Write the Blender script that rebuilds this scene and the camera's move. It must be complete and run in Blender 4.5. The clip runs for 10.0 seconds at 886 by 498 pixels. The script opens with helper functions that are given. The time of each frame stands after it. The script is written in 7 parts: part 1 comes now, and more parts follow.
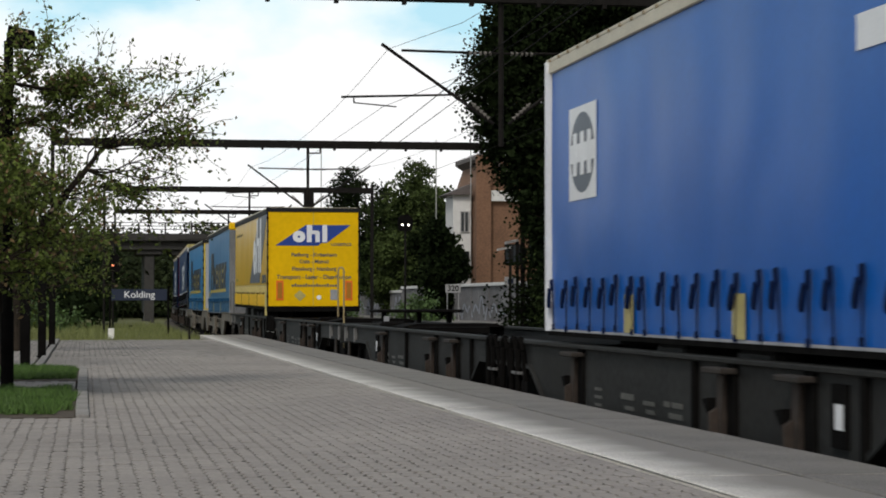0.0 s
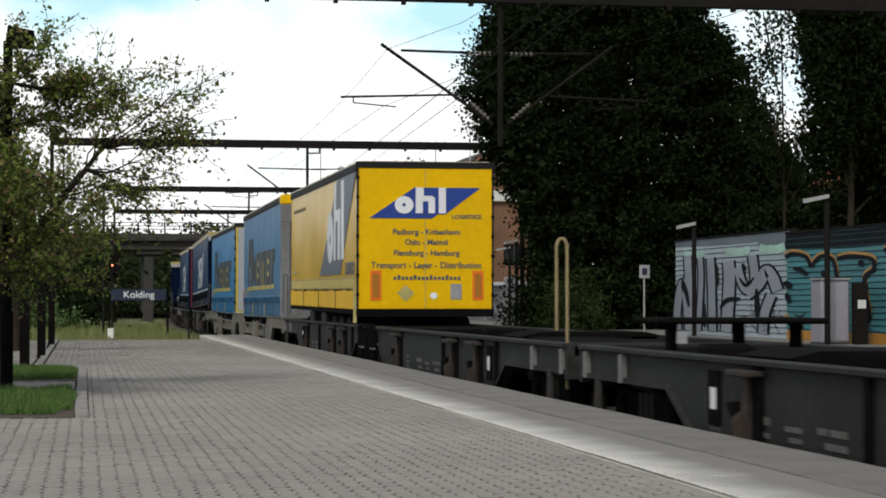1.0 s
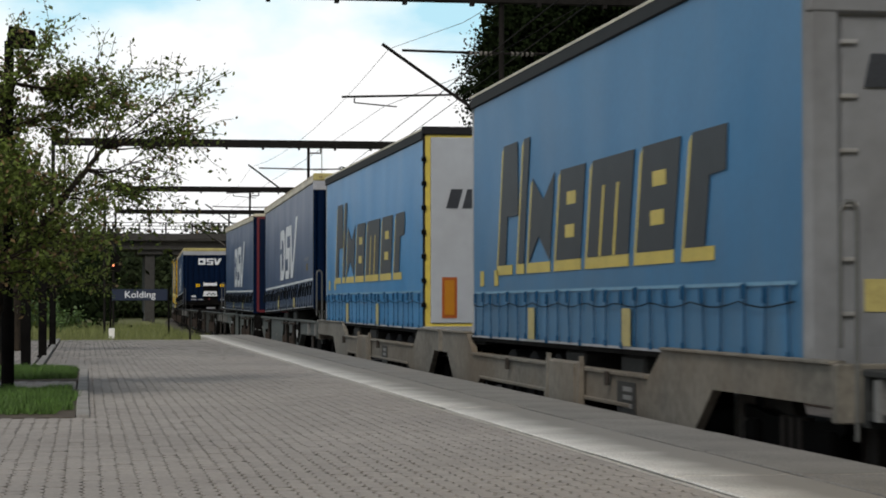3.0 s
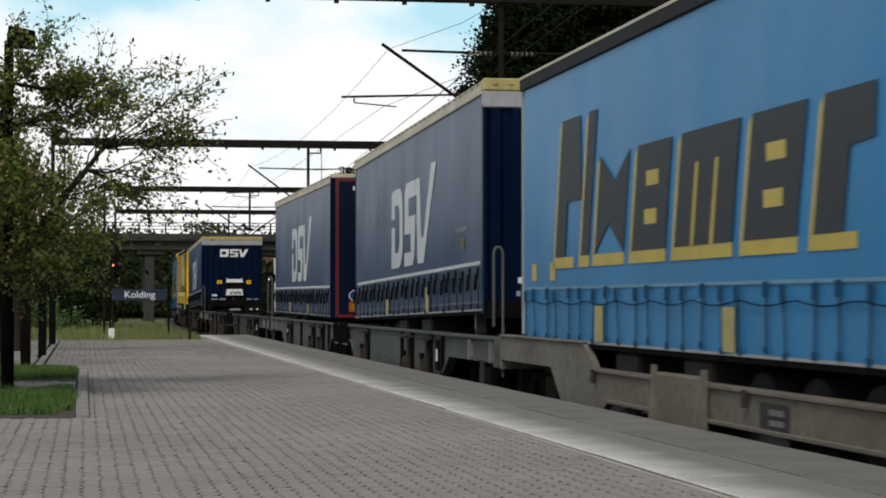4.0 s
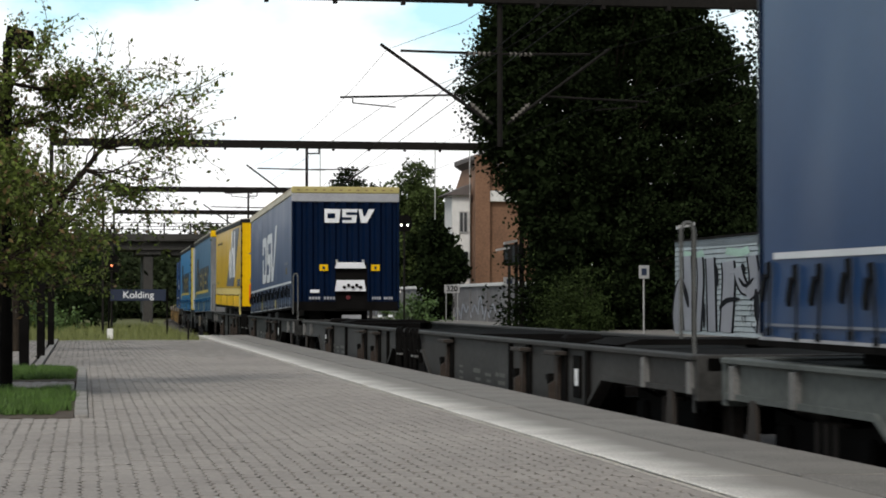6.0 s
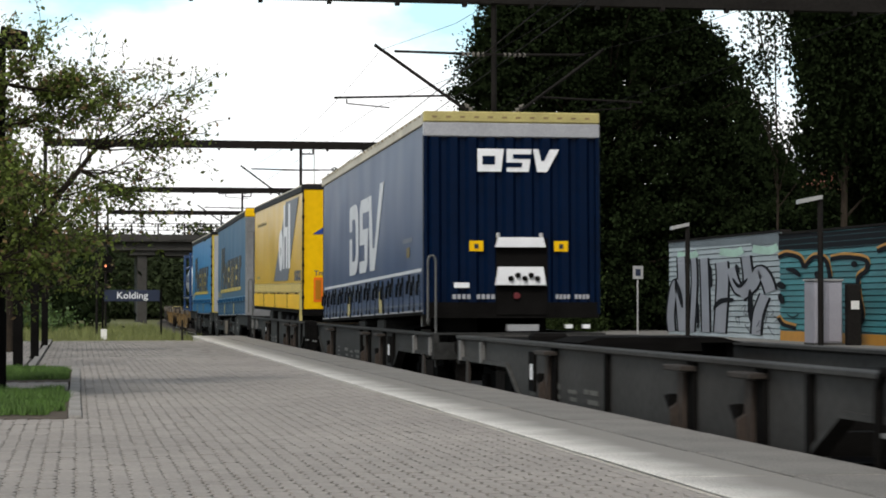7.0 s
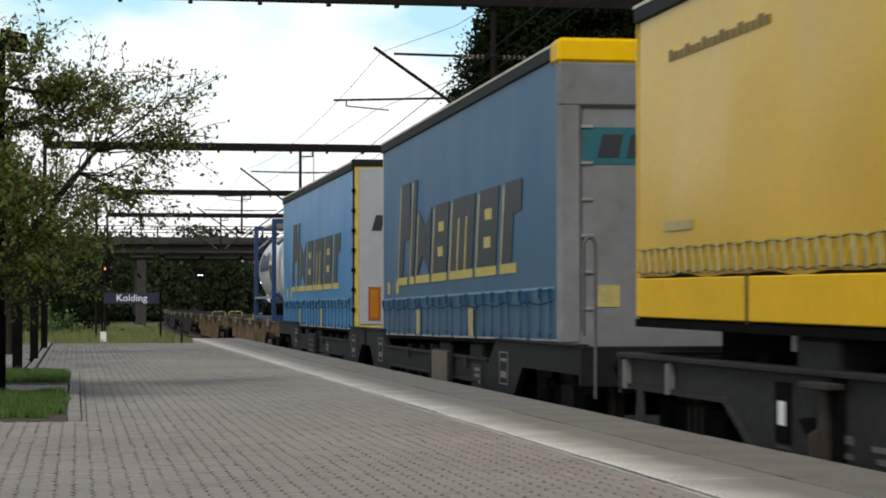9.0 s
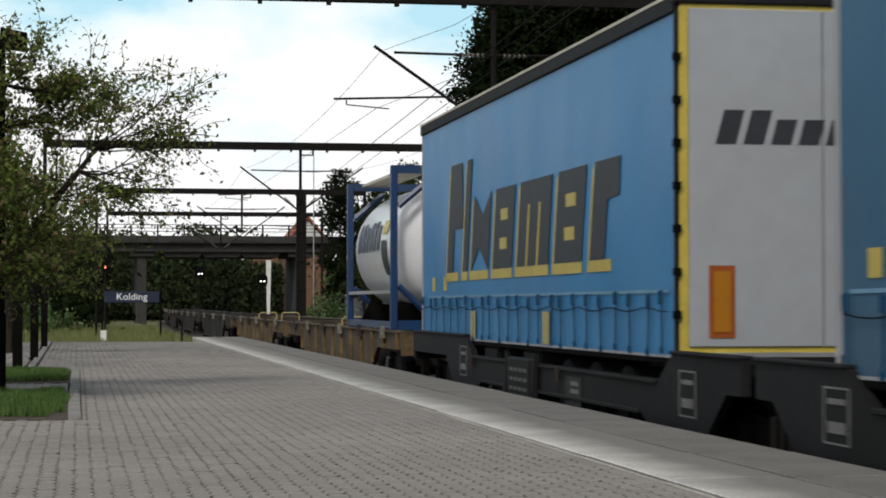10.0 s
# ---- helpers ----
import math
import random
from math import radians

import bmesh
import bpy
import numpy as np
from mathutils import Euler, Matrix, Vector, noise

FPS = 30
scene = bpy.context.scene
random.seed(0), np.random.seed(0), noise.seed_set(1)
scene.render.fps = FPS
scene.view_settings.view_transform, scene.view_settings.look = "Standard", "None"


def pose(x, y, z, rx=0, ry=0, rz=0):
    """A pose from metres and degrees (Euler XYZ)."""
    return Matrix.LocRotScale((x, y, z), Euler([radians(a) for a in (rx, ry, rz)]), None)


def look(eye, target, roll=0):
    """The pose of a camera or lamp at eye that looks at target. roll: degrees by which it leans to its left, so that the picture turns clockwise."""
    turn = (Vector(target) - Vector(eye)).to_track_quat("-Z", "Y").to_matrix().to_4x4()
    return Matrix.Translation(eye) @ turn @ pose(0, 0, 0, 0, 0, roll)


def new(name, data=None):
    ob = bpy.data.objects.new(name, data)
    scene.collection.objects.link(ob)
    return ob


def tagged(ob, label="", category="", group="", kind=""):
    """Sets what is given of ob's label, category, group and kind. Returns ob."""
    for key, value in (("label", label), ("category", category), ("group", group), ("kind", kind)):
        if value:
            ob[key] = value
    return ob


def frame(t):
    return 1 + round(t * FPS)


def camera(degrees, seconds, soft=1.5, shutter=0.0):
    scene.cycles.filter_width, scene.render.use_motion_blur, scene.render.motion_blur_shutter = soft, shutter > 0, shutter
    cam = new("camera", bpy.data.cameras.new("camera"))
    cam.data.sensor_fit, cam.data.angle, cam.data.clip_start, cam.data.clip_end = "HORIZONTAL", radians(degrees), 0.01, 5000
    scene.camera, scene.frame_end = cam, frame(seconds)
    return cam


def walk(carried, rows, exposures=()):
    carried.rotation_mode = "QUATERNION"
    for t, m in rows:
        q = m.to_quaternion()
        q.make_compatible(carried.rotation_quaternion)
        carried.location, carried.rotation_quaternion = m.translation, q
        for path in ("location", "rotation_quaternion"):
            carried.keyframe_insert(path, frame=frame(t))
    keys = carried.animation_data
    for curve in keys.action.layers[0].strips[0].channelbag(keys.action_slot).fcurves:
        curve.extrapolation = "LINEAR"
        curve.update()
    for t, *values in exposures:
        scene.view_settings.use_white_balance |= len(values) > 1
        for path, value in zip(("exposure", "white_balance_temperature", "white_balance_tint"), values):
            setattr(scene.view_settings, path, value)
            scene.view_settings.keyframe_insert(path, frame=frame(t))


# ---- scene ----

# ---- camera: held by hand on the platform, a long lens, almost still ----
EYE = Vector((0.0, 0.0, 1.03))
FOCAL = 3800.0
YAW = math.atan(634 / FOCAL)
PITCH = math.atan(91.7 / FOCAL)
cam = camera(math.degrees(2 * math.atan(784 / FOCAL)), 10.0, soft=1.8, shutter=0.15)


def aim(dx, dy):
    """The camera's pose with its aim shifted by small amounts (thousandths of the focal length)."""
    yaw, pitch = YAW - dx / FOCAL, PITCH + dy / FOCAL
    way = Vector((math.sin(yaw) * math.cos(pitch), math.cos(yaw) * math.cos(pitch), math.sin(pitch)))
    return look(EYE, EYE + way * 100)


walk(cam, [(0.0, aim(1.0, 0)), (0.5, aim(0, 0)), (1.0, aim(0, 0)), (1.5, aim(0.8, 0)), (2.0, aim(-0.2, 1.2)),
           (2.5, aim(2, 0)), (2.7, aim(2, 0)), (4.0, aim(1.5, 0)), (4.5, aim(3.5, 3)), (5.0, aim(2.5, 2.2)), (5.5, aim(2.8, 0.2)),
           (7.0, aim(-11.5, 1.5)), (7.5, aim(-11.5, 1.5)), (8.0, aim(-10.2, 1.2)), (8.5, aim(-10, 4)), (9.0, aim(-12.4, 6)),
           (9.5, aim(-10.2, 3)), (10.0, aim(-12.2, 3.6))],
     exposures=[(0.0, -0.05), (1.0, 0.12), (2.5, 0.0), (4.5, -0.08), (5.5, 0.08), (6.6, 0.28), (7.5, 0.36), (8.5, 0.05), (9.0, 0.03), (10.0, -0.05)])

# ---- world and sun: bright, mostly clouded day ----
SUN_EL, SUN_AZ = radians(46), radians(208)
world = bpy.data.worlds.new("sky")
scene.world = world
world.use_nodes = True
wn = world.node_tree
sky = wn.nodes.new("ShaderNodeTexSky")
sky.sky_type, sky.sun_disc, sky.sun_elevation, sky.sun_rotation = "NISHITA", False, SUN_EL, SUN_AZ
sky.dust_density = 3.0
haze = wn.nodes.new("ShaderNodeHueSaturation")      # thin cloud whitens the sky's light
haze.inputs["Saturation"].default_value = 0.45
wn.links.new(sky.outputs[0], haze.inputs["Color"])
wn.links.new(haze.outputs[0], wn.nodes["Background"].inputs[0])
wn.nodes["Background"].inputs[1].default_value = 0.095
sun = new("sun", bpy.data.lights.new("sun", "SUN"))
sun.data.energy, sun.data.angle, sun.data.color = 1.55, radians(14), (1.0, 0.95, 0.88)
sun.matrix_world = look((0, 0, 60), Vector((0, 0, 60)) - Vector((math.sin(SUN_AZ) * math.cos(SUN_EL), math.cos(SUN_AZ) * math.cos(SUN_EL), math.sin(SUN_EL))))


# ---- materials ----
def material(name, colour, rough=0.6, metal=0.0, vary=0.12, scale=3.0, fine=40.0, bump=0.0, dirt=0.0, dirt_colour=(0.05, 0.045, 0.04), spec=0.5, per_piece=0.0, island=0.0, stretch=(1, 1, 1), space="Object"):
    """A node material: base colour with two scales of variation, dirt patches and fine relief."""
    m = bpy.data.materials.new(name)
    m.use_nodes = True
    nt = m.node_tree
    b = nt.nodes["Principled BSDF"]
    b.inputs["Roughness"].default_value, b.inputs["Metallic"].default_value = rough, metal
    b.inputs["Specular IOR Level"].default_value = spec
    co = nt.nodes.new("ShaderNodeTexCoord")
    mp = nt.nodes.new("ShaderNodeMapping")
    mp.inputs["Scale"].default_value = stretch
    nt.links.new(co.outputs[space], mp.inputs[0])

    def noise_node(s, detail=4.0):
        n = nt.nodes.new("ShaderNodeTexNoise")
        n.inputs["Scale"].default_value, n.inputs["Detail"].default_value = s, detail
        nt.links.new(mp.outputs[0], n.inputs["Vector"])
        return n

    big, small = noise_node(scale), noise_node(fine, 2.0)
    both = nt.nodes.new("ShaderNodeMath")
    both.operation = "ADD"
    nt.links.new(big.outputs[0], both.inputs[0])
    nt.links.new(small.outputs[0], both.inputs[1])
    ramp = nt.nodes.new("ShaderNodeMapRange")
    ramp.inputs[1].default_value, ramp.inputs[2].default_value = 0.7, 1.3
    ramp.inputs[3].default_value, ramp.inputs[4].default_value = 1 - vary, 1 + vary
    nt.links.new(both.outputs[0], ramp.inputs[0])
    last = ramp.outputs[0]
    if per_piece or island:
        info = nt.nodes.new("ShaderNodeObjectInfo" if per_piece else "ShaderNodeNewGeometry")
        per_piece, source = (per_piece, "Random") if per_piece else (island, "Random Per Island")
        pr = nt.nodes.new("ShaderNodeMapRange")
        pr.inputs[3].default_value, pr.inputs[4].default_value = 1 - per_piece, 1 + per_piece
        nt.links.new(info.outputs[source], pr.inputs[0])
        mul = nt.nodes.new("ShaderNodeMath")
        mul.operation = "MULTIPLY"
        nt.links.new(last, mul.inputs[0])
        nt.links.new(pr.outputs[0], mul.inputs[1])
        last = mul.outputs[0]
    sc = nt.nodes.new("ShaderNodeVectorMath")
    sc.operation = "SCALE"
    sc.inputs[0].default_value = colour
    nt.links.new(last, sc.inputs["Scale"])
    col = sc.outputs[0]
    if dirt:
        dn = noise_node(scale * 0.6, 8.0)
        dr = nt.nodes.new("ShaderNodeMapRange")
        dr.inputs[1].default_value, dr.inputs[2].default_value = 0.42, 0.75
        dr.inputs[4].default_value = dirt
        nt.links.new(dn.outputs[0], dr.inputs[0])
        mix = nt.nodes.new("ShaderNodeMix")
        mix.data_type = "RGBA"
        mix.inputs["B"].default_value = (*dirt_colour, 1)
        for s in mix.inputs:
            if s.name == "B" and s.type == "RGBA":
                s.default_value = (*dirt_colour, 1)
            if s.name == "A" and s.type == "RGBA":
                nt.links.new(col, s)
            if s.name == "Factor" and s.type == "VALUE":
                nt.links.new(dr.outputs[0], s)
        col = [o for o in mix.outputs if o.type == "RGBA"][0]
    nt.links.new(col, b.inputs["Base Color"])
    if bump:
        bp = nt.nodes.new("ShaderNodeBump")
        bp.inputs["Strength"].default_value, bp.inputs["Distance"].default_value = 0.6, bump
        nt.links.new(both.outputs[0], bp.inputs["Height"])
        nt.links.new(bp.outputs[0], b.inputs["Normal"])
    return m


def glowing(name, colour, strength):
    m = bpy.data.materials.new(name)
    m.use_nodes = True
    b = m.node_tree.nodes["Principled BSDF"]
    b.inputs["Base Color"].default_value = (*colour, 1)
    b.inputs["Emission Color"].default_value = (*colour, 1)
    b.inputs["Emission Strength"].default_value = strength
    return m


M = {
    "paver": material("paver", (0.27, 0.25, 0.225), 0.85, vary=0.2, scale=0.35, fine=30, bump=0.002, per_piece=0.07),
    "paving": material("paving", (0.27, 0.25, 0.225), 0.85, vary=0.2, scale=0.35, fine=30, bump=0.002, island=0.07),
    "joint": material("joint", (0.014, 0.0125, 0.010), 0.95, vary=0.3, scale=2, fine=40),
    "far_paving": material("far_platform_paving", (0.17, 0.165, 0.15), 0.9, vary=0.25, scale=0.6, fine=12, dirt=0.4, dirt_colour=(0.08, 0.075, 0.065)),
    "edge": material("edge_concrete", (0.42, 0.40, 0.36), 0.85, vary=0.2, scale=0.6, fine=12, dirt=0.3, dirt_colour=(0.2, 0.19, 0.17)),
    "kerb": material("kerb_stone", (0.27, 0.26, 0.24), 0.85, vary=0.3, scale=3, fine=30, bump=0.003, dirt=0.6, dirt_colour=(0.11, 0.10, 0.085)),
    "ballast": material("ballast", (0.055, 0.047, 0.04), 0.95, vary=0.5, scale=1.0, fine=18, bump=0.03),
    "soil": material("soil", (0.07, 0.055, 0.04), 0.95, vary=0.4, scale=2.0, fine=18, bump=0.02),
    "grass": material("grass", (0.07, 0.12, 0.025), 0.8, vary=0.4, scale=0.6, fine=9, bump=0.02),
    "blade": material("grass_blade", (0.055, 0.115, 0.014), 0.7, vary=0.4, scale=2, fine=20, island=0.35),
    "field": material("dry_grass", (0.12, 0.13, 0.05), 0.9, vary=0.4, scale=0.15, fine=3),
    "rail": material("rail_steel", (0.25, 0.2, 0.17), 0.4, 0.8, vary=0.2),
    "sleeper": material("sleeper", (0.13, 0.12, 0.105), 0.9, vary=0.2),
    "steel": material("dark_steel", (0.014, 0.013, 0.012), 0.85, 0.0, spec=0.06, vary=0.3, scale=1.5, fine=20),
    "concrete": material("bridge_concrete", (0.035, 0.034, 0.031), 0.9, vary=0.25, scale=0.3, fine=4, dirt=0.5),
    "bark": material("bark", (0.03, 0.024, 0.018), 0.95, spec=0.1, vary=0.4, scale=5, fine=30, bump=0.01, stretch=(1, 1, 0.3)),
    "leaf": material("leaf", (0.095, 0.13, 0.024), 0.7, spec=0.2, vary=0.4, scale=0.8, fine=9, island=0.35),
    "leaf_brown": material("leaf_turning", (0.13, 0.085, 0.03), 0.6, vary=0.4, scale=0.8, fine=9, island=0.35),
    # far below real foliage: the crowns' backlit darkness is put into the colour
    "shaded_leaf": material("shaded_leaf", (0.010, 0.016, 0.006), 0.95, spec=0.02, vary=0.5, scale=0.5, fine=6, island=0.35),
    "mid_leaf": material("mid_leaf", (0.024, 0.038, 0.010), 0.8, spec=0.1, vary=0.5, scale=0.4, fine=5, island=0.35),
    "tree_leaf": material("tree_leaf", (0.040, 0.058, 0.016), 0.8, spec=0.1, vary=0.5, scale=0.4, fine=5, island=0.4),
    "wood_leaf": material("wood_leaf", (0.026, 0.036, 0.016), 0.9, spec=0.05, vary=0.5, scale=0.12, fine=3, island=0.45),
    "brick": material("brick", (0.165, 0.088, 0.05), 0.85, vary=0.25, scale=0.8, fine=8),
    "render": material("white_render", (0.62, 0.62, 0.60), 0.85, vary=0.1),
    "roof": material("roof_tile", (0.10, 0.085, 0.08), 0.8, vary=0.2),
    "glass": material("window_glass", (0.03, 0.035, 0.04), 0.08, vary=0.1, spec=0.8),
    "wagon_dark": material("wagon_dark", (0.026, 0.027, 0.026), 0.7, 0.0, spec=0.12, vary=0.4, scale=0.8, fine=12, dirt=0.7, dirt_colour=(0.014, 0.012, 0.010)),
    "wagon_green": material("wagon_green_grey", (0.082, 0.092, 0.088), 0.65, 0.0, spec=0.15, vary=0.25, scale=0.8, fine=12, dirt=0.5, dirt_colour=(0.032, 0.032, 0.028)),
    "wagon_grey": material("wagon_grey", (0.041, 0.041, 0.039), 0.65, 0.0, spec=0.15, vary=0.35, scale=0.8, fine=12, dirt=0.7, dirt_colour=(0.022, 0.019, 0.016)),
    "wagon_pale": material("wagon_pale", (0.145, 0.136, 0.115), 0.7, 0.0, spec=0.25, vary=0.35, scale=0.8, fine=12, dirt=0.8, dirt_colour=(0.12, 0.085, 0.05)),
    "wagon_slate": material("wagon_slate", (0.0135, 0.014, 0.015), 0.65, 0.0, spec=0.1, vary=0.35, scale=0.8, fine=12, dirt=0.5, dirt_colour=(0.013, 0.012, 0.011)),
    "wagon_ochre": material("wagon_ochre", (0.16, 0.10, 0.03), 0.8, 0.0, vary=0.5, scale=5, fine=25, dirt=0.9, dirt_colour=(0.03, 0.02, 0.01)),
    "wagon_rust": material("wagon_rust", (0.085, 0.055, 0.022), 0.8, 0.0, vary=0.5, scale=3.5, fine=16, dirt=1.3, dirt_colour=(0.016, 0.011, 0.007)),
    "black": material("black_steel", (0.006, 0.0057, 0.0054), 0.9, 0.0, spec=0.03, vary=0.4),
    "bracket_rust": material("bracket_rust", (0.032, 0.023, 0.017), 0.85, 0.1, vary=0.45, scale=4, fine=20, dirt=0.6, dirt_colour=(0.03, 0.02, 0.015)),
    "rust": material("rusty_steel", (0.022, 0.017, 0.013), 0.85, 0.1, vary=0.4),
    "white": material("white_paint", (0.72, 0.72, 0.70), 0.45, vary=0.08),
    "zinc": material("galvanised", (0.45, 0.45, 0.44), 0.45, 0.6, vary=0.15),
    "yellow_pipe": material("yellowed_pipe", (0.27, 0.21, 0.10), 0.55, vary=0.2),
    "tan_lid": material("tan_lid", (0.13, 0.105, 0.07), 0.7, vary=0.3, dirt=0.4),
    "worn_steel": material("worn_steel", (0.15, 0.15, 0.145), 0.5, 0.2, vary=0.3),
    "pipe": material("grey_pipe", (0.075, 0.078, 0.075), 0.5, vary=0.2),
    "stencil": material("faded_stencil", (0.085, 0.085, 0.075), 0.7, vary=0.4, scale=3, fine=30),
    "navy_sign": material("navy_sign", (0.012, 0.02, 0.045), 0.35, vary=0.1),
}


# ---- mesh helpers ----
def link(name, bm, mat, parent=None, label="", smooth=False):
    me = bpy.data.meshes.new(name)
    bm.to_mesh(me)
    bm.free()
    if smooth:
        for p in me.polygons:
            p.use_smooth = True
    me.materials.append(mat)
    ob = new(name, me)
    ob.parent = parent
    if label:
        tagged(ob, label)
    return ob


part = link


def empty(name, m=None):
    ob = new(name)
    if m is not None:
        ob.matrix_basis = m
    return ob


def add_box(bm, x0, x1, y0, y1, z0, z1, bevel=0.0):
    v = [bm.verts.new(p) for p in ((x0, y0, z0), (x1, y0, z0), (x1, y1, z0), (x0, y1, z0), (x0, y0, z1), (x1, y0, z1), (x1, y1, z1), (x0, y1, z1))]
    fs = [bm.faces.new([v[i] for i in q]) for q in ((0, 3, 2, 1), (4, 5, 6, 7), (0, 1, 5, 4), (1, 2, 6, 5), (2, 3, 7, 6), (3, 0, 4, 7))]
    if bevel:
        es = list({e for f in fs for e in f.edges})
        bmesh.ops.bevel(bm, geom=es, offset=bevel, segments=1, affect="EDGES")
    return bm


def box(x0, x1, y0, y1, z0, z1, bevel=0.0):
    return add_box(bmesh.new(), x0, x1, y0, y1, z0, z1, bevel)


def add_bar(bm, a, b, r0, r1=None, n=8):
    """A round bar from a to b."""
    a, b = Vector(a), Vector(b)
    r1 = r0 if r1 is None else r1
    q = (b - a).to_track_quat("Z", "Y")
    rings = []
    for p, r in ((a, r0), (b, r1)):
        rings.append([bm.verts.new(p + q @ Vector((r * math.cos(2 * math.pi * i / n), r * math.sin(2 * math.pi * i / n), 0))) for i in range(n)])
    for i in range(n):
        bm.faces.new((rings[0][i], rings[0][(i + 1) % n], rings[1][(i + 1) % n], rings[1][i]))
    bm.faces.new(rings[0][::-1])
    bm.faces.new(rings[1])
    return bm


def bars(lines, r, n=8):
    bm = bmesh.new()
    for pts in lines:
        for a, b in zip(pts, pts[1:]):
            add_bar(bm, a, b, r, n=n)
    return bm


def add_prism(bm, profile, axis, lo, hi):
    """A closed outline pushed along an axis. axis 'x': outline in (y, z); 'y': (x, z); 'z': (x, y)."""
    def at(u, v, w):
        return {"x": (w, u, v), "y": (u, w, v), "z": (u, v, w)}[axis]
    a = [bm.verts.new(at(u, v, lo)) for u, v in profile]
    b = [bm.verts.new(at(u, v, hi)) for u, v in profile]
    n = len(profile)
    for i in range(n):
        bm.faces.new((a[i], a[(i + 1) % n], b[(i + 1) % n], b[i]))
    bm.faces.new(a[::-1])
    bm.faces.new(b)
    bmesh.ops.recalc_face_normals(bm, faces=bm.faces[:])
    return bm


def prism(profile, axis, lo, hi):
    return add_prism(bmesh.new(), profile, axis, lo, hi)


# ---- the track's line: straight along the platform, then a slow bend ----
BEND, RADIUS, TRACK_X, RAIL_Z = 100.0, 1600.0, 6.45, -0.55


def on_track(s, offset=0.0):
    """The place and heading (radians, clockwise from +Y) of the first track s metres ahead, offset to its side."""
    if s <= BEND:
        return Vector((TRACK_X + offset, s, RAIL_Z)), 0.0
    a = (s - BEND) / RADIUS
    p = Vector((TRACK_X + RADIUS * (1 - math.cos(a)), BEND + RADIUS * math.sin(a), RAIL_Z))
    return p + Vector((math.cos(a), -math.sin(a), 0)) * offset, a


def train_at(t):
    """How far the train has come after t seconds."""
    return 20.9 * t + 0.085 * t * t



# ---- ground, platforms, tracks ----
ground = tagged(link("ground", box(-1500, 1500, -200, 3000, -2.0, -0.80), M["field"]), "flat ground with dry grass and gravel around the tracks", "ground", kind="structure")
bed = bmesh.new()
for i in range(-3, 40):
    p0, a0 = on_track(i * 10, 4.5)
    p1, a1 = on_track(i * 10 + 10, 4.5)
    v = [bed.verts.new(p + Vector((o, 0, z))) for p in (p0, p1) for o, z in ((-6.3, -0.28), (7.2, -0.28), (7.2, -0.05), (-6.3, -0.05))]
    bed.faces.new((v[3], v[2], v[6], v[7]))
    bed.faces.new((v[0], v[3], v[7], v[4]))
    bed.faces.new((v[2], v[1], v[5], v[6]))
tagged(link("track_bed", bed, M["ballast"]), "brown stone ballast bed under the railway tracks", "ballast", kind="structure")
for off in (0.0, 3.9, 8.6):
    track = tagged(empty("railway_track"), "pair of steel rails on concrete sleepers in ballast", "railway track", group="tracks", kind="structure")
    for side in (-0.75, 0.75):
        bm = bmesh.new()
        for i in range(-3, 40):
            p0, _ = on_track(i * 10, off + side)
            p1, _ = on_track(i * 10 + 10, off + side)
            for z0, z1, w in ((-0.17, -0.15, 0.07), (-0.15, -0.04, 0.012), (-0.04, 0.0, 0.036)):
                v = [bm.verts.new(p + Vector((o, 0, z))) for p in (p0, p1) for o, z in ((-w, z0), (w, z0), (w, z1), (-w, z1))]
                for q in ((0, 1, 5, 4), (1, 2, 6, 5), (2, 3, 7, 6), (3, 0, 4, 7)):
                    bm.faces.new([v[k] for k in q])
        part("rail", bm, M["rail"], track)
    bm = bmesh.new()
    for i in range(-40, 620):
        p, a = on_track(i * 0.62, off)
        add_box(bm, p.x - 1.25, p.x + 1.25, p.y - 0.12, p.y + 0.12, RAIL_Z - 0.25, RAIL_Z - 0.16)
    tagged(part("sleeper_row", bm, M["sleeper"], track), kind="stuff")
PLATFORM_END = 57.5
EDGE_X = 4.80
platform = tagged(link("platform", box(-14, 3.34, -8, PLATFORM_END, -0.9, -0.034), M["joint"]), "railway platform paved with grey-brown blocks", "platform", kind="structure")
tagged(link("platform_edge", box(3.34, EDGE_X, -8, PLATFORM_END + 6, -0.9, 0.0, 0.01), M["edge"]), "pale concrete slab strip along the platform edge", "platform edge", kind="structure")
tagged(link("verge", box(-60, 4.2, PLATFORM_END + 0.01, 150, -0.9, -0.38), M["field"]), "rough grass verge beyond the end of the platform", "verge", kind="structure")
tagged(link("far_platform", box(16.6, 22, 10, 150, -0.9, 0.0), M["far_paving"]), "grey platform across the tracks", "platform", kind="structure")



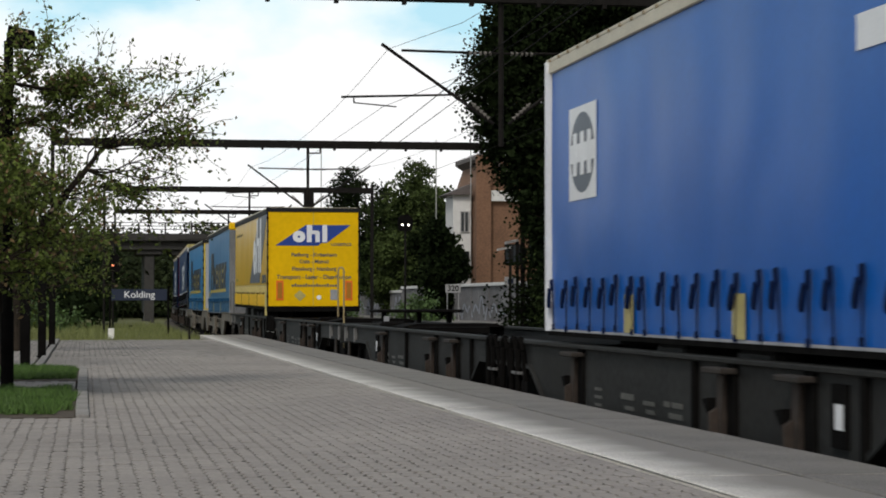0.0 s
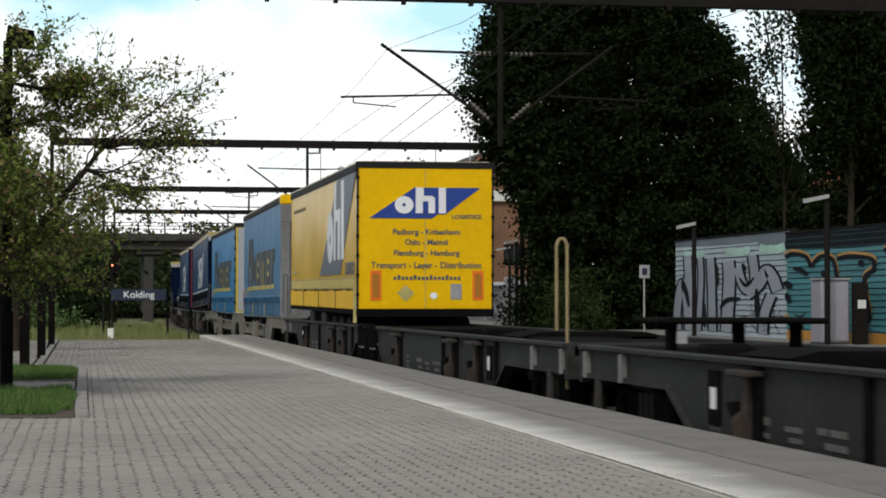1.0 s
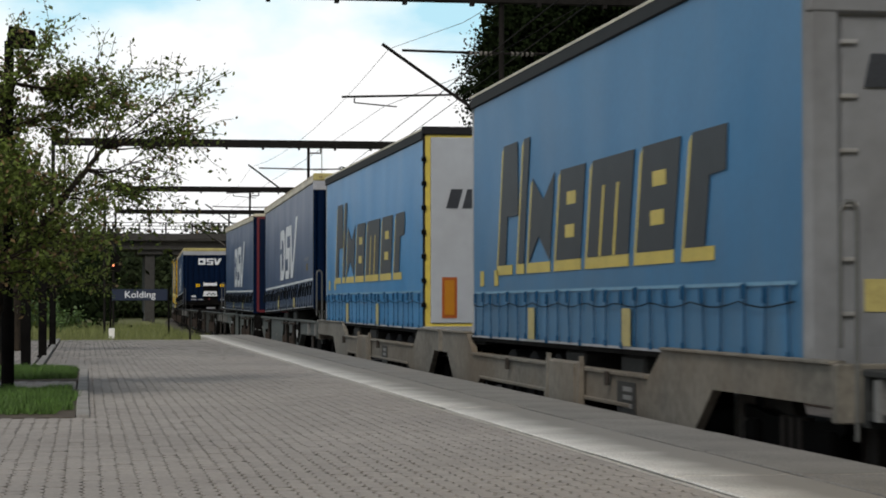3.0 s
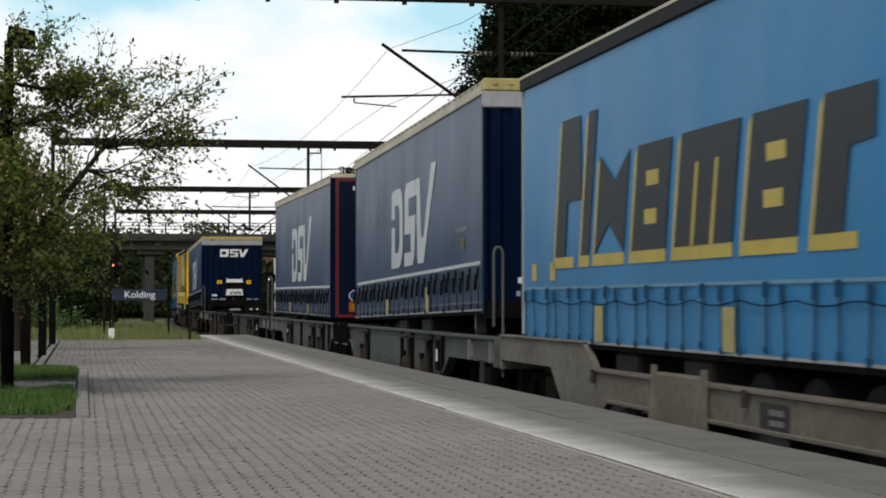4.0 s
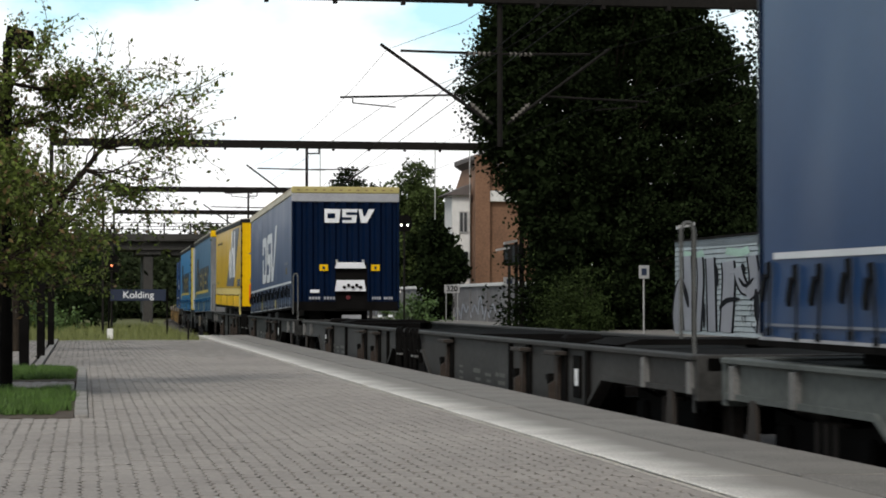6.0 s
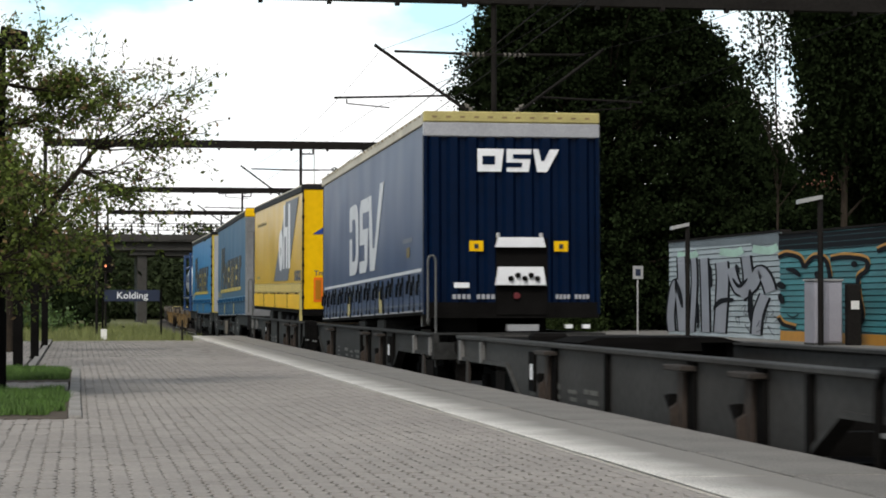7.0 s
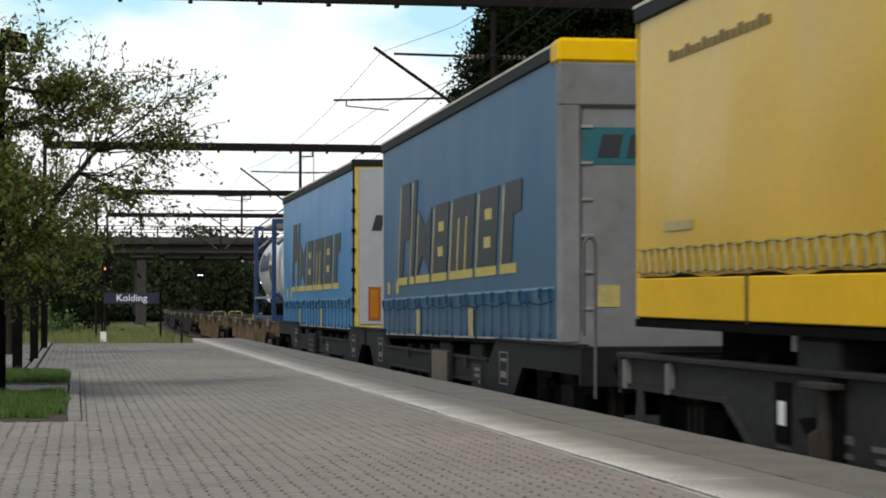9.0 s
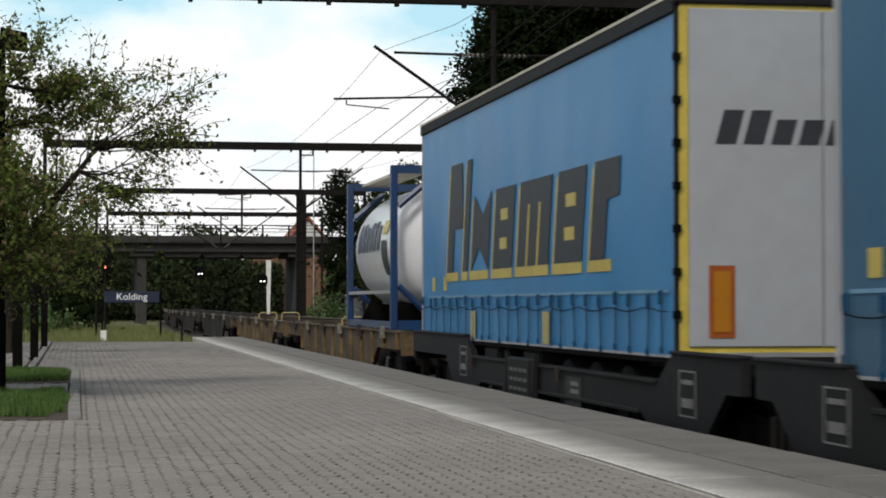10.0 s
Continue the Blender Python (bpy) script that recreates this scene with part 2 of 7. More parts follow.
# ---- sky beyond everything: bright broken cloud ----
def cloud_material():
    m = bpy.data.materials.new("cloudy_sky")
    m.use_nodes = True
    nt = m.node_tree
    nt.nodes.clear()
    out, em = nt.nodes.new("ShaderNodeOutputMaterial"), nt.nodes.new("ShaderNodeEmission")
    co, mp = nt.nodes.new("ShaderNodeTexCoord"), nt.nodes.new("ShaderNodeMapping")
    mp.inputs["Scale"].default_value = (0.0022, 0.0022, 0.0042)
    mp.inputs["Location"].default_value = (0.35, 0.0, 0.6)
    nt.links.new(co.outputs["Object"], mp.inputs[0])
    n = nt.nodes.new("ShaderNodeTexNoise")
    n.inputs["Scale"].default_value, n.inputs["Detail"].default_value, n.inputs["Roughness"].default_value = 1.6, 7.0, 0.5
    nt.links.new(mp.outputs[0], n.inputs["Vector"])
    ramp = nt.nodes.new("ShaderNodeValToRGB")
    ramp.color_ramp.elements[0].position, ramp.color_ramp.elements[0].color = 0.37, (0.50, 0.80, 0.93, 1)
    ramp.color_ramp.elements[1].position, ramp.color_ramp.elements[1].color = 0.56, (1.0, 1.0, 1.0, 1)
    mid = ramp.color_ramp.elements.new(0.47)
    mid.color = (0.80, 0.95, 1.0, 1)
    sep, low, both = nt.nodes.new("ShaderNodeSeparateXYZ"), nt.nodes.new("ShaderNodeMapRange"), nt.nodes.new("ShaderNodeMath")
    low.inputs[1].default_value, low.inputs[2].default_value, low.inputs[3].default_value, low.inputs[4].default_value = 120, 350, 0.16, -0.05
    nt.links.new(co.outputs["Object"], sep.inputs[0])
    nt.links.new(sep.outputs["Z"], low.inputs[0])
    nt.links.new(n.outputs[0], both.inputs[0])
    nt.links.new(low.outputs[0], both.inputs[1])
    nt.links.new(both.outputs[0], ramp.inputs[0])
    nt.links.new(ramp.outputs[0], em.inputs[0])
    em.inputs[1].default_value = 1.06
    nt.links.new(em.outputs[0], out.inputs[0])
    return m


bm = bmesh.new()
rim = []
for i in range(49):
    a = radians(-70 + 140 * i / 48)
    rim.append([bm.verts.new((2500 * math.sin(a), 2500 * math.cos(a), z)) for z in (-40, 300, 1000)])
for a, b in zip(rim, rim[1:]):
    for k in range(2):
        bm.faces.new((a[k], a[k + 1], b[k + 1], b[k]))
tagged(link("backdrop", bm, cloud_material()), "bright sky with broken white cloud", "sky", kind="structure")


# ---- overhead line ----
def insulator(a, b, parent):
    a, b = Vector(a), Vector(b)
    bm = bmesh.new()
    for k in range(5):
        p = a.lerp(b, k / 5)
        add_bar(bm, p, p + (b - a) * 0.1, 0.05, 0.03, 8)
    add_bar(bm, a, b, 0.02, n=6)
    part("insulator", bm, M["sleeper"], parent)


def gantry(y, x0, x1, drop, wires, lift, full):
    g = tagged(empty("catenary_gantry", pose(0, y, 0)), "dark steel portal gantry spanning the tracks with hanging line supports", "gantry", group="gantries")
    bm = bmesh.new()
    add_prism(bm, [(u, v + lift) for u, v in ((-0.13, 6.74), (0.13, 6.74), (0.13, 6.78), (-0.09, 6.78), (-0.09, 6.98), (0.13, 6.98), (0.13, 7.02), (-0.13, 7.02))], "x", x0, x1)
    part("beam", bm, M["steel"], g)
    for k in range(int((x1 - x0) / 1.35)):
        part("beam_clip", box(x0 + 0.9 + k * 1.35, x0 + 0.98 + k * 1.35, -0.16, 0.0, 6.66 + lift, 6.76 + lift), M["steel"], g)
    for x in (x0, x1):
        bm = bmesh.new()
        a = 0.07
        add_prism(bm, [(x - a, -0.12), (x + a, -0.12), (x + a, -0.1), (x + 0.01, -0.1), (x + 0.01, 0.1), (x + a, 0.1), (x + a, 0.12), (x - a, 0.12), (x - a, 0.1), (x - 0.01, 0.1), (x - 0.01, -0.1), (x - a, -0.1)], "z", -0.7, 7.2)
        part("mast", bm, M["steel"], g)
    part("drop_post", bars([((drop, 0, 6.76 + lift), (drop, 0, 4.1 if full else 4.75))], 0.055), M["steel"], g)
    if not full:
        part("drop_bracket", bars([[(drop, -0.1, 6.55), (drop + 0.45, -0.1, 6.55), (drop + 0.45, -0.1, 6.76)]], 0.03, 6), M["steel"], g)
    for wx in wires:
        sg = 1 if wx > drop else -1
        part("top_arm", bars([((drop, 0, 5.95), (wx - sg * 0.35 + sg * 0.2, 0, 5.98))], 0.028, 6), M["steel"], g)
        part("stay", bars([((drop + sg * 0.15, 0, 4.55), (wx + sg * 0.25, 0, 6.1))], 0.035, 6), M["steel"], g)
        part("registration_arm", bars([((drop + sg * 0.85, 0, 5.12), (wx + sg * 1.05, 0, 5.04))], 0.024, 6), M["steel"], g)
        part("steady_arm", bars([((wx + sg * 0.8, 0, 5.02), (wx + sg * 0.8, 0, 4.93), (wx - sg * 0.05, 0, 4.86))], 0.014, 6), M["steel"], g)
        insulator((drop + sg * 0.2, 0, 5.95), (drop + sg * 0.7, 0, 5.95), g)
        insulator((drop + sg * 0.25, 0, 4.65), (drop + sg * 0.6, 0, 4.97), g)
    return g


GANTRIES = ((41.9, -4.2, 17.4, 8.15, (6.0, 10.15), 0.22, True), (80, -1.2, 16.4, 8.2, (6.2, 10.3), 0.0, False), (113, 0.95, 15, 8.5, (6.4, 10.5), 0.0, False), (142, 1.9, 16, 9.3, (7.0, 11.1), 0.0, False))
for row in GANTRIES:
    gantry(*row)
for wx, zc, r in ((6.0, 4.86, 0.005), (10.15, 4.86, 0.005), (6.1, 6.0, 0.005), (10.2, 6.0, 0.005)):
    w = tagged(empty("overhead_wire"), "thin dark overhead line wire along the tracks", "wire", group="overhead wires")
    pts = []
    for y0, y1, o in ((-5, 41.9, 0.0), (41.9, 80, 0.0), (80, 113, 0.2), (113, 142, 0.5), (142, 162, 0.9)):
        for k in range(8):
            f = k / 8
            sag = (0.5 if zc > 5.5 else 0.05) * 4 * f * (1 - f)
            pts.append((wx + o + 0.25 * math.sin(y0), y0 + (y1 - y0) * f, zc - sag))
    part("strand", bars([pts], r, 5), M["steel"], w)
for a, b in (((6.66, 30.0, 5.34), (12.22, 100.0, 7.41)), ((7.2, 30.0, 5.36), (13.34, 100.0, 7.61))):
    a, b = Vector(a), Vector(b)
    a2 = a + (a - b) * 0.6
    tagged(link("feeder_wire", bars([[a2, a, b, b + (b - a) * 0.6]], 0.011, 5), M["steel"]), "dark feeder cable slanting along above the tracks", "cable", group="feeder cables")
mast = tagged(empty("line_mast", pose(11.55, 112.2, 0)), "thick rusty brown steel line mast between the tracks", "mast")
bm = bmesh.new()
for x in (-0.26, 0.2):
    add_box(bm, x, x + 0.06, -0.1, 0.1, -0.7, 6.9)
add_box(bm, -0.2, 0.2, -0.02, 0.02, -0.7, 6.9)
for k in range(5):
    add_box(bm, -0.22, 0.22, -0.09, -0.07, 0.2 + k * 1.5, 0.3 + k * 1.5)
part("lattice_mast", bm, M["steel"], mast)
part("foot", box(-0.5, 0.5, -0.4, 0.4, -0.85, -0.55, 0.04), M["concrete"], mast)


# ---- road bridge ----
br = tagged(empty("road_bridge", pose(0, 165, 0)), "old concrete road bridge over the tracks with open railing", "bridge")
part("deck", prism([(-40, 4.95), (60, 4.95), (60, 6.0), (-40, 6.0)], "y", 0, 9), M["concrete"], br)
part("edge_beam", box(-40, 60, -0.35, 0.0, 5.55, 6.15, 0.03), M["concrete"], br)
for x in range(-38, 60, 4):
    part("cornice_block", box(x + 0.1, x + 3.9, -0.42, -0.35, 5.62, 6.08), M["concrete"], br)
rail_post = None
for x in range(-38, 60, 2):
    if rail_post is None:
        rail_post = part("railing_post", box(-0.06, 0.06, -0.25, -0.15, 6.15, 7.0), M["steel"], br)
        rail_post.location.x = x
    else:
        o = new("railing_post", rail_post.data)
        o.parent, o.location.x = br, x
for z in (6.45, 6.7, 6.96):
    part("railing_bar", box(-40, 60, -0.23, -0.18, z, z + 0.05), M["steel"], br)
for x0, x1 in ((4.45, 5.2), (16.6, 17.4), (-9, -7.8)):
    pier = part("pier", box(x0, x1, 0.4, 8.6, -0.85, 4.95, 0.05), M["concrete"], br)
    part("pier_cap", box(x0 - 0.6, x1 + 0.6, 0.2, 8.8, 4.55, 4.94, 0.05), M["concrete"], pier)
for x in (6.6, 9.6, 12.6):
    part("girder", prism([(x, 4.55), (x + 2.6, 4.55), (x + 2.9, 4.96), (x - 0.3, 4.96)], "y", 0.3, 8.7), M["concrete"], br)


# ---- plants ----
def leaf_cloud(points, size, rnd, wide=0.55, droop=0.3):
    """Many small pointed leaves (two triangles each) at the given places."""
    verts, faces = [], []
    for p in points:
        s = size * rnd.uniform(0.6, 1.35)
        d = Vector((rnd.gauss(0, 1), rnd.gauss(0, 1), rnd.gauss(-droop, 0.8))).normalized()
        n = d.cross(Vector((rnd.gauss(0, 1), rnd.gauss(0, 1), rnd.gauss(0, 1)))).normalized()
        k = len(verts)
        p = Vector(p)
        verts += [p, p + d * s * 0.5 + n * s * wide * 0.5, p + d * s, p + d * s * 0.5 - n * s * wide * 0.5]
        faces.append((k, k + 1, k + 2, k + 3))
    return verts, faces


def leaf_mesh(name, verts, faces, mat, parent, label=""):
    me = bpy.data.meshes.new(name)
    me.from_pydata([tuple(v) for v in verts], [], faces)
    me.materials.append(mat)
    ob = new(name, me)
    ob.parent = parent
    if label:
        tagged(ob, label)
    return ob


def branch(rnd, start, way, length, r0, lines, tips, level, spread=0.75, lift=0.15, wander=0.16):
    """Grows a bent limb and its side twigs; collects bar segments and twig points."""
    p, d = Vector(start), Vector(way).normalized()
    n = 5
    for k in range(n):
        q = p + d * length / n
        lines.append((p.copy(), q.copy(), r0 * (1 - 0.8 * k / n), r0 * (1 - 0.8 * (k + 1) / n)))
        if level > 0 and k >= 1:
            for _ in range(2 if level > 1 else 2):
                side = (d + Vector((rnd.gauss(0, spread), rnd.gauss(0, spread), rnd.gauss(lift, spread * 0.6)))).normalized()
                branch(rnd, q, side, length * rnd.uniform(0.42, 0.62), r0 * (1 - 0.8 * (k + 1) / n) * 0.65 + 0.002, lines, tips, level - 1, spread, lift, wander)
        if level <= 1:
            tips += [p.lerp(q, rnd.random()) for _ in range(2 if level else 3)]
        p = q
        d = (d + Vector((rnd.gauss(0, wander), rnd.gauss(0, wander), rnd.gauss(0.04, wander * 0.75)))).normalized()


def sapling(x, y, seed, trunk_h, height, lean, limbs, leaf, per_tip, brown=0.12, size=0.07, rise=(0.35, 1.3)):
    """A young street tree with thin open limbs and sparse leaves."""
    rnd = random.Random(seed)
    t = tagged(empty("young_tree", pose(x, y, 0)), "young street tree with thin branches and sparse green-brown leaves", "tree", group="platform trees")
    lines, tips = [], []
    top = Vector((lean[0] * 0.3, lean[1] * 0.3, trunk_h))
    lines.append((Vector((0, 0, -0.1)), top * 0.5 + Vector((0.02, 0, 0)), 0.10, 0.085))
    lines.append((top * 0.5 + Vector((0.02, 0, 0)), top, 0.085, 0.065))
    for k in range(limbs):
        a = 2 * math.pi * k / limbs + rnd.uniform(-0.3, 0.3)
        up = rnd.uniform(*rise)
        way = Vector((math.cos(a) + lean[0], math.sin(a) + lean[1], up))
        base = Vector((0, 0, trunk_h * rnd.uniform(0.55, 1.0))) + Vector((lean[0], lean[1], 0)) * 0.2
        branch(rnd, base, way, (height - trunk_h) * rnd.uniform(0.55, 0.85), 0.035, lines, tips, 2)
    bm = bmesh.new()
    for a, b, r0, r1 in lines[:2]:
        add_bar(bm, a, b, r0, r1, 10)
    part("trunk", bm, M["bark"], t)
    bm = bmesh.new()
    for a, b, r0, r1 in lines[2:]:
        add_bar(bm, a, b, max(r0, 0.004), max(r1, 0.003), 4)
    part("branchwork", bm, M["bark"], t)
    green, turned = [], []
    for p in tips:
        for _ in range(int(per_tip + rnd.random())):
            q = p + Vector((rnd.gauss(0, 0.05), rnd.gauss(0, 0.05), rnd.gauss(-0.02, 0.05)))
            (turned if rnd.random() < brown else green).append(q)
    leaf_mesh("crown", *leaf_cloud(green, size, rnd), M["leaf"], t)
    leaf_mesh("turning_leaves", *leaf_cloud(turned, size, rnd), M["leaf_brown"], t, "leaves turning brown")
    return t


def leaning_tree(x, y, seed):
    """A street tree whose stem forks low and leans out over the paving, its outer twigs thin and sparse."""
    rnd = random.Random(seed)
    t = tagged(empty("young_tree", pose(x, y, 0)), "leaning street tree with a forked stem and sparse olive green leaves", "tree", group="platform trees")
    stem = [Vector(p) for p in ((0, 0, -0.1), (0.05, 0, 0.8), (0.22, -0.05, 1.4), (0.46, -0.1, 1.75), (0.84, -0.1, 2.28), (1.12, 0.0, 2.62), (1.32, 0.1, 2.9))]
    fork = [stem[1], Vector((0.0, -0.5, 1.5)), Vector((0.15, -1.1, 2.3)), Vector((0.15, -1.5, 3.0)), Vector((0.3, -1.7, 3.5))]
    bm = bmesh.new()
    for line, r in ((stem, 0.085), (fork, 0.06)):
        for k, (a, b) in enumerate(zip(line, line[1:])):
            add_bar(bm, a, b, r * (1 - 0.12 * k), r * (1 - 0.12 * (k + 1)), 9)
    part("trunk", bm, M["bark"], t)
    lines, tips, inner = [], [], []
    # outer twigs fan out from the upper stem
    for k, (node, dx, dz) in enumerate(((6, 1.05, 1.0), (6, 1.4, 0.82), (6, 1.55, 0.32), (5, 1.6, 0.12), (5, 1.25, -0.1), (5, 0.85, -0.35), (6, 0.5, 1.45), (6, 0.1, 1.4), (6, 0.85, 0.7), (4, 0.1, 1.6), (6, 1.2, 0.5), (5, 0.6, 0.9), (5, 0.2, 1.3), (4, 0.8, 0.2), (6, 1.5, -0.05), (5, 1.7, -0.2), (5, 1.4, -0.35), (4, 1.5, -0.1), (6, 1.3, 0.15))):
        way = Vector((dx, rnd.uniform(-0.5, 0.5), dz))
        branch(rnd, stem[node], way, way.length * 0.8, 0.012, lines, tips, 1, 0.6, -0.05, 0.3)
    # lighter growth above the fork
    for k in range(9):
        way = Vector((rnd.uniform(-0.75, 0.75), rnd.uniform(-0.5, 0.5), rnd.uniform(0.1, 0.95)))
        branch(rnd, fork[3 + k % 2], way, rnd.uniform(0.55, 0.95), 0.014, lines, tips, 1, 0.7, 0.0)
    # the full inner crown
    for k in range(14):
        base = rnd.choice(fork[1:4] + stem[2:5])
        way = Vector((rnd.uniform(-0.9, 0.12), rnd.uniform(-0.9, 0.6), rnd.uniform(-0.35, 0.8)))
        branch(rnd, base, way, rnd.uniform(0.8, 1.35), 0.024, lines, inner, 2, 0.7, 0.05)
    for k in range(7):
        way = Vector((rnd.uniform(-0.7, 0.8), rnd.uniform(-0.6, 0.6), rnd.uniform(-0.3, 0.35)))
        branch(rnd, fork[2 + k % 3], way, rnd.uniform(0.6, 1.0), 0.018, lines, inner, 2, 0.7, 0.0, 0.22)
    bm = bmesh.new()
    for a, b, r0, r1 in lines:
        add_bar(bm, a, b, max(r0, 0.004), max(r1, 0.003), 4)
    part("branchwork", bm, M["bark"], t)
    green, turned = [], []
    for group, dense in ((tips, 1.55), (inner, 1.2)):
        for p in group:
            for _ in range(int(dense + rnd.random() * 0.9)):
                q = p + Vector((rnd.gauss(0, 0.045), rnd.gauss(0, 0.06), rnd.gauss(-0.02, 0.045)))
                (turned if rnd.random() < 0.14 else green).append(q)
    leaf_mesh("crown", *leaf_cloud(green, 0.062, rnd), M["leaf"], t)
    leaf_mesh("turning_leaves", *leaf_cloud(turned, 0.062, rnd), M["leaf_brown"], t, "leaves turning brown")
    return t


leaning_tree(-1.12, 26.5, 5)
sapling(-1.3, 35.0, 8, 1.5, 3.9, (-0.1, 0.0), 6, M["leaf"], 0.35, rise=(0.2, 1.1), size=0.085)
sapling(-1.4, 45.0, 12, 1.6, 4.2, (0.0, 0.0), 6, M["leaf"], 0.4, rise=(0.2, 1.2), size=0.09)
sapling(-1.8, 23.5, 31, 1.6, 3.6, (0.25, 0.0), 7, M["leaf"], 2.0, rise=(0.2, 1.6))
sapling(-1.9, 54.0, 24, 1.8, 5.4, (0.0, 0.0), 6, M["leaf"], 0.5, size=0.1)


def big_tree(x, y, height, blobs, count, size, mat, seed, label, trunk_r=0.28, hang=0.0, base=-0.3):
    """A grown tree: trunk, limbs to each leaf mass, and a ragged crown of single leaves. blobs: (dx, dy, z, rx, ry, rz)."""
    rnd = random.Random(seed)
    t = tagged(empty("tree", pose(x, y, base)), label, "tree")
    bm = bmesh.new()
    add_bar(bm, (0, 0, -0.5), (0.1, 0, height * 0.35), trunk_r, trunk_r * 0.75, 12)
    add_bar(bm, (0.1, 0, height * 0.35), (0, 0, height * 0.85), trunk_r * 0.75, trunk_r * 0.2, 10)
    part("trunk", bm, M["bark"], t)
    bm = bmesh.new()
    for dx, dy, z, rx, ry, rz in blobs:
        add_bar(bm, (0.05, 0, min(z * 0.7, height * 0.6)), (dx, dy, z), trunk_r * 0.35, 0.03, 6)
    part("branchwork", bm, M["bark"], t)
    pts = []
    total = sum(b[3] * b[5] for b in blobs)
    for dx, dy, z, rx, ry, rz in blobs:
        # each mass is made of many ragged tufts
        n = int(count * rx * rz / total)
        tufts = []
        for _ in range(max(6, n // 45)):
            d = Vector((rnd.gauss(0, 1), rnd.gauss(0, 1), rnd.gauss(0, 1))).normalized() * rnd.uniform(0.55, 1.0) ** 0.6
            tufts.append(Vector((dx + d.x * rx, dy + d.y * ry, z + d.z * rz)))
        for _ in range(n):
            c = rnd.choice(tufts)
            g = 0.14 * min(rx, rz) + 0.12
            pts.append(c + Vector((rnd.gauss(0, g), rnd.gauss(0, g), rnd.gauss(0, g * 0.8) - abs(rnd.gauss(0, hang)))))
    leaf_mesh("crown", *leaf_cloud(pts, size, rnd, 0.7, 0.3 + hang), mat, t)
    # oversized leaves added inside to close sky gaps and keep light out
    if count > 50000:
        core = [(dx + rnd.uniform(-0.8, 0.8) * rx, dy + rnd.uniform(-0.8, 0.8) * ry, z + rnd.uniform(-0.8, 0.8) * rz) for dx, dy, z, rx, ry, rz in blobs if rx > 1 for _ in range(1500)]
        leaf_mesh("inner_foliage", *leaf_cloud(core, size * 2.6, rnd, 0.8, 0.3), mat, t)
    return t


def full_tree(x, y, outline, depth, count, size, mat, seed, label, trunk_r):
    """A dense grown tree whose crown fills an uneven outline: rows of (height, left reach, right reach)."""
    rnd = random.Random(seed)
    t = tagged(empty("tree", pose(x, y, -0.3)), label, "tree")
    hs, ls, rs = zip(*outline)
    bm = bmesh.new()
    add_bar(bm, (0, 0, -0.5), (0.1, 0, hs[-1] * 0.4), trunk_r, trunk_r * 0.7, 12)
    add_bar(bm, (0.1, 0, hs[-1] * 0.4), (0, 0, hs[-1] * 0.9), trunk_r * 0.7, 0.05, 10)
    part("trunk", bm, M["bark"], t)
    bm = bmesh.new()
    tufts = []
    for k in range(count // 60):
        z = rnd.uniform(hs[0], hs[-1])
        lo, hi = float(np.interp(z, hs, ls)), float(np.interp(z, hs, rs))
        f = rnd.uniform(-1, 1)
        f = f * (1 - 0.18 * abs(noise.noise(Vector((f * 3, z * 0.9, seed)))))
        c = Vector(((lo + hi) / 2 + (hi - lo) / 2 * f, rnd.uniform(-1, 1) * depth * math.sqrt(max(0.05, 1 - f * f)), z + 0.35 * noise.noise(Vector((f * 4, z, 3.0)))))
        tufts.append(c)
        if k % 14 == 0:
            add_bar(bm, (0.05, 0, max(0.8, c.z * 0.75)), c, 0.07, 0.015, 5)
    part("branchwork", bm, M["bark"], t)
    pts = []
    for c in tufts:
        g = rnd.uniform(0.16, 0.34)
        pts += [c + Vector((rnd.gauss(0, g), rnd.gauss(0, g), rnd.gauss(0, g * 0.7))) for _ in range(60)]
    leaf_mesh("crown", *leaf_cloud(pts, size, rnd, 0.7, 0.3), mat, t)
    # larger leaves added within the outline to block light through the crown
    core = []
    for _ in range(count // 12):
        z = rnd.uniform(hs[0], hs[-1] - 0.5)
        lo, hi = float(np.interp(z, hs, ls)), float(np.interp(z, hs, rs))
        f = rnd.uniform(-0.88, 0.88)
        core.append(((lo + hi) / 2 + (hi - lo) / 2 * f, rnd.uniform(-0.6, 0.8) * depth, z))
    leaf_mesh("inner_foliage", *leaf_cloud(core, size * 2.6, rnd, 0.8, 0.3), mat, t)
    return t


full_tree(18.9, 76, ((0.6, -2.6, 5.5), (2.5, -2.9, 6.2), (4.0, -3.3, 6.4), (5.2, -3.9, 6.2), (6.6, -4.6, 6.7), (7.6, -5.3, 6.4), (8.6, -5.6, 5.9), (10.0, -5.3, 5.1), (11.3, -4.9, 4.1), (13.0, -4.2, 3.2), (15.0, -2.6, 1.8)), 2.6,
          190000, 0.15, M["shaded_leaf"], 3, "large dense dark green tree behind the far platform", 0.3)
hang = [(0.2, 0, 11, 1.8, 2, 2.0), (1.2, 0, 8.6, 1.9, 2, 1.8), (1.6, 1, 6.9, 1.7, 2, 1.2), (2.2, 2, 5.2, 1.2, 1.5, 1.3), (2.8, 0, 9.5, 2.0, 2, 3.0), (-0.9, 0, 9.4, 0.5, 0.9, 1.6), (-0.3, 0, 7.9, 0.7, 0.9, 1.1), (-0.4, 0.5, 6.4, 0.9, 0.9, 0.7)]
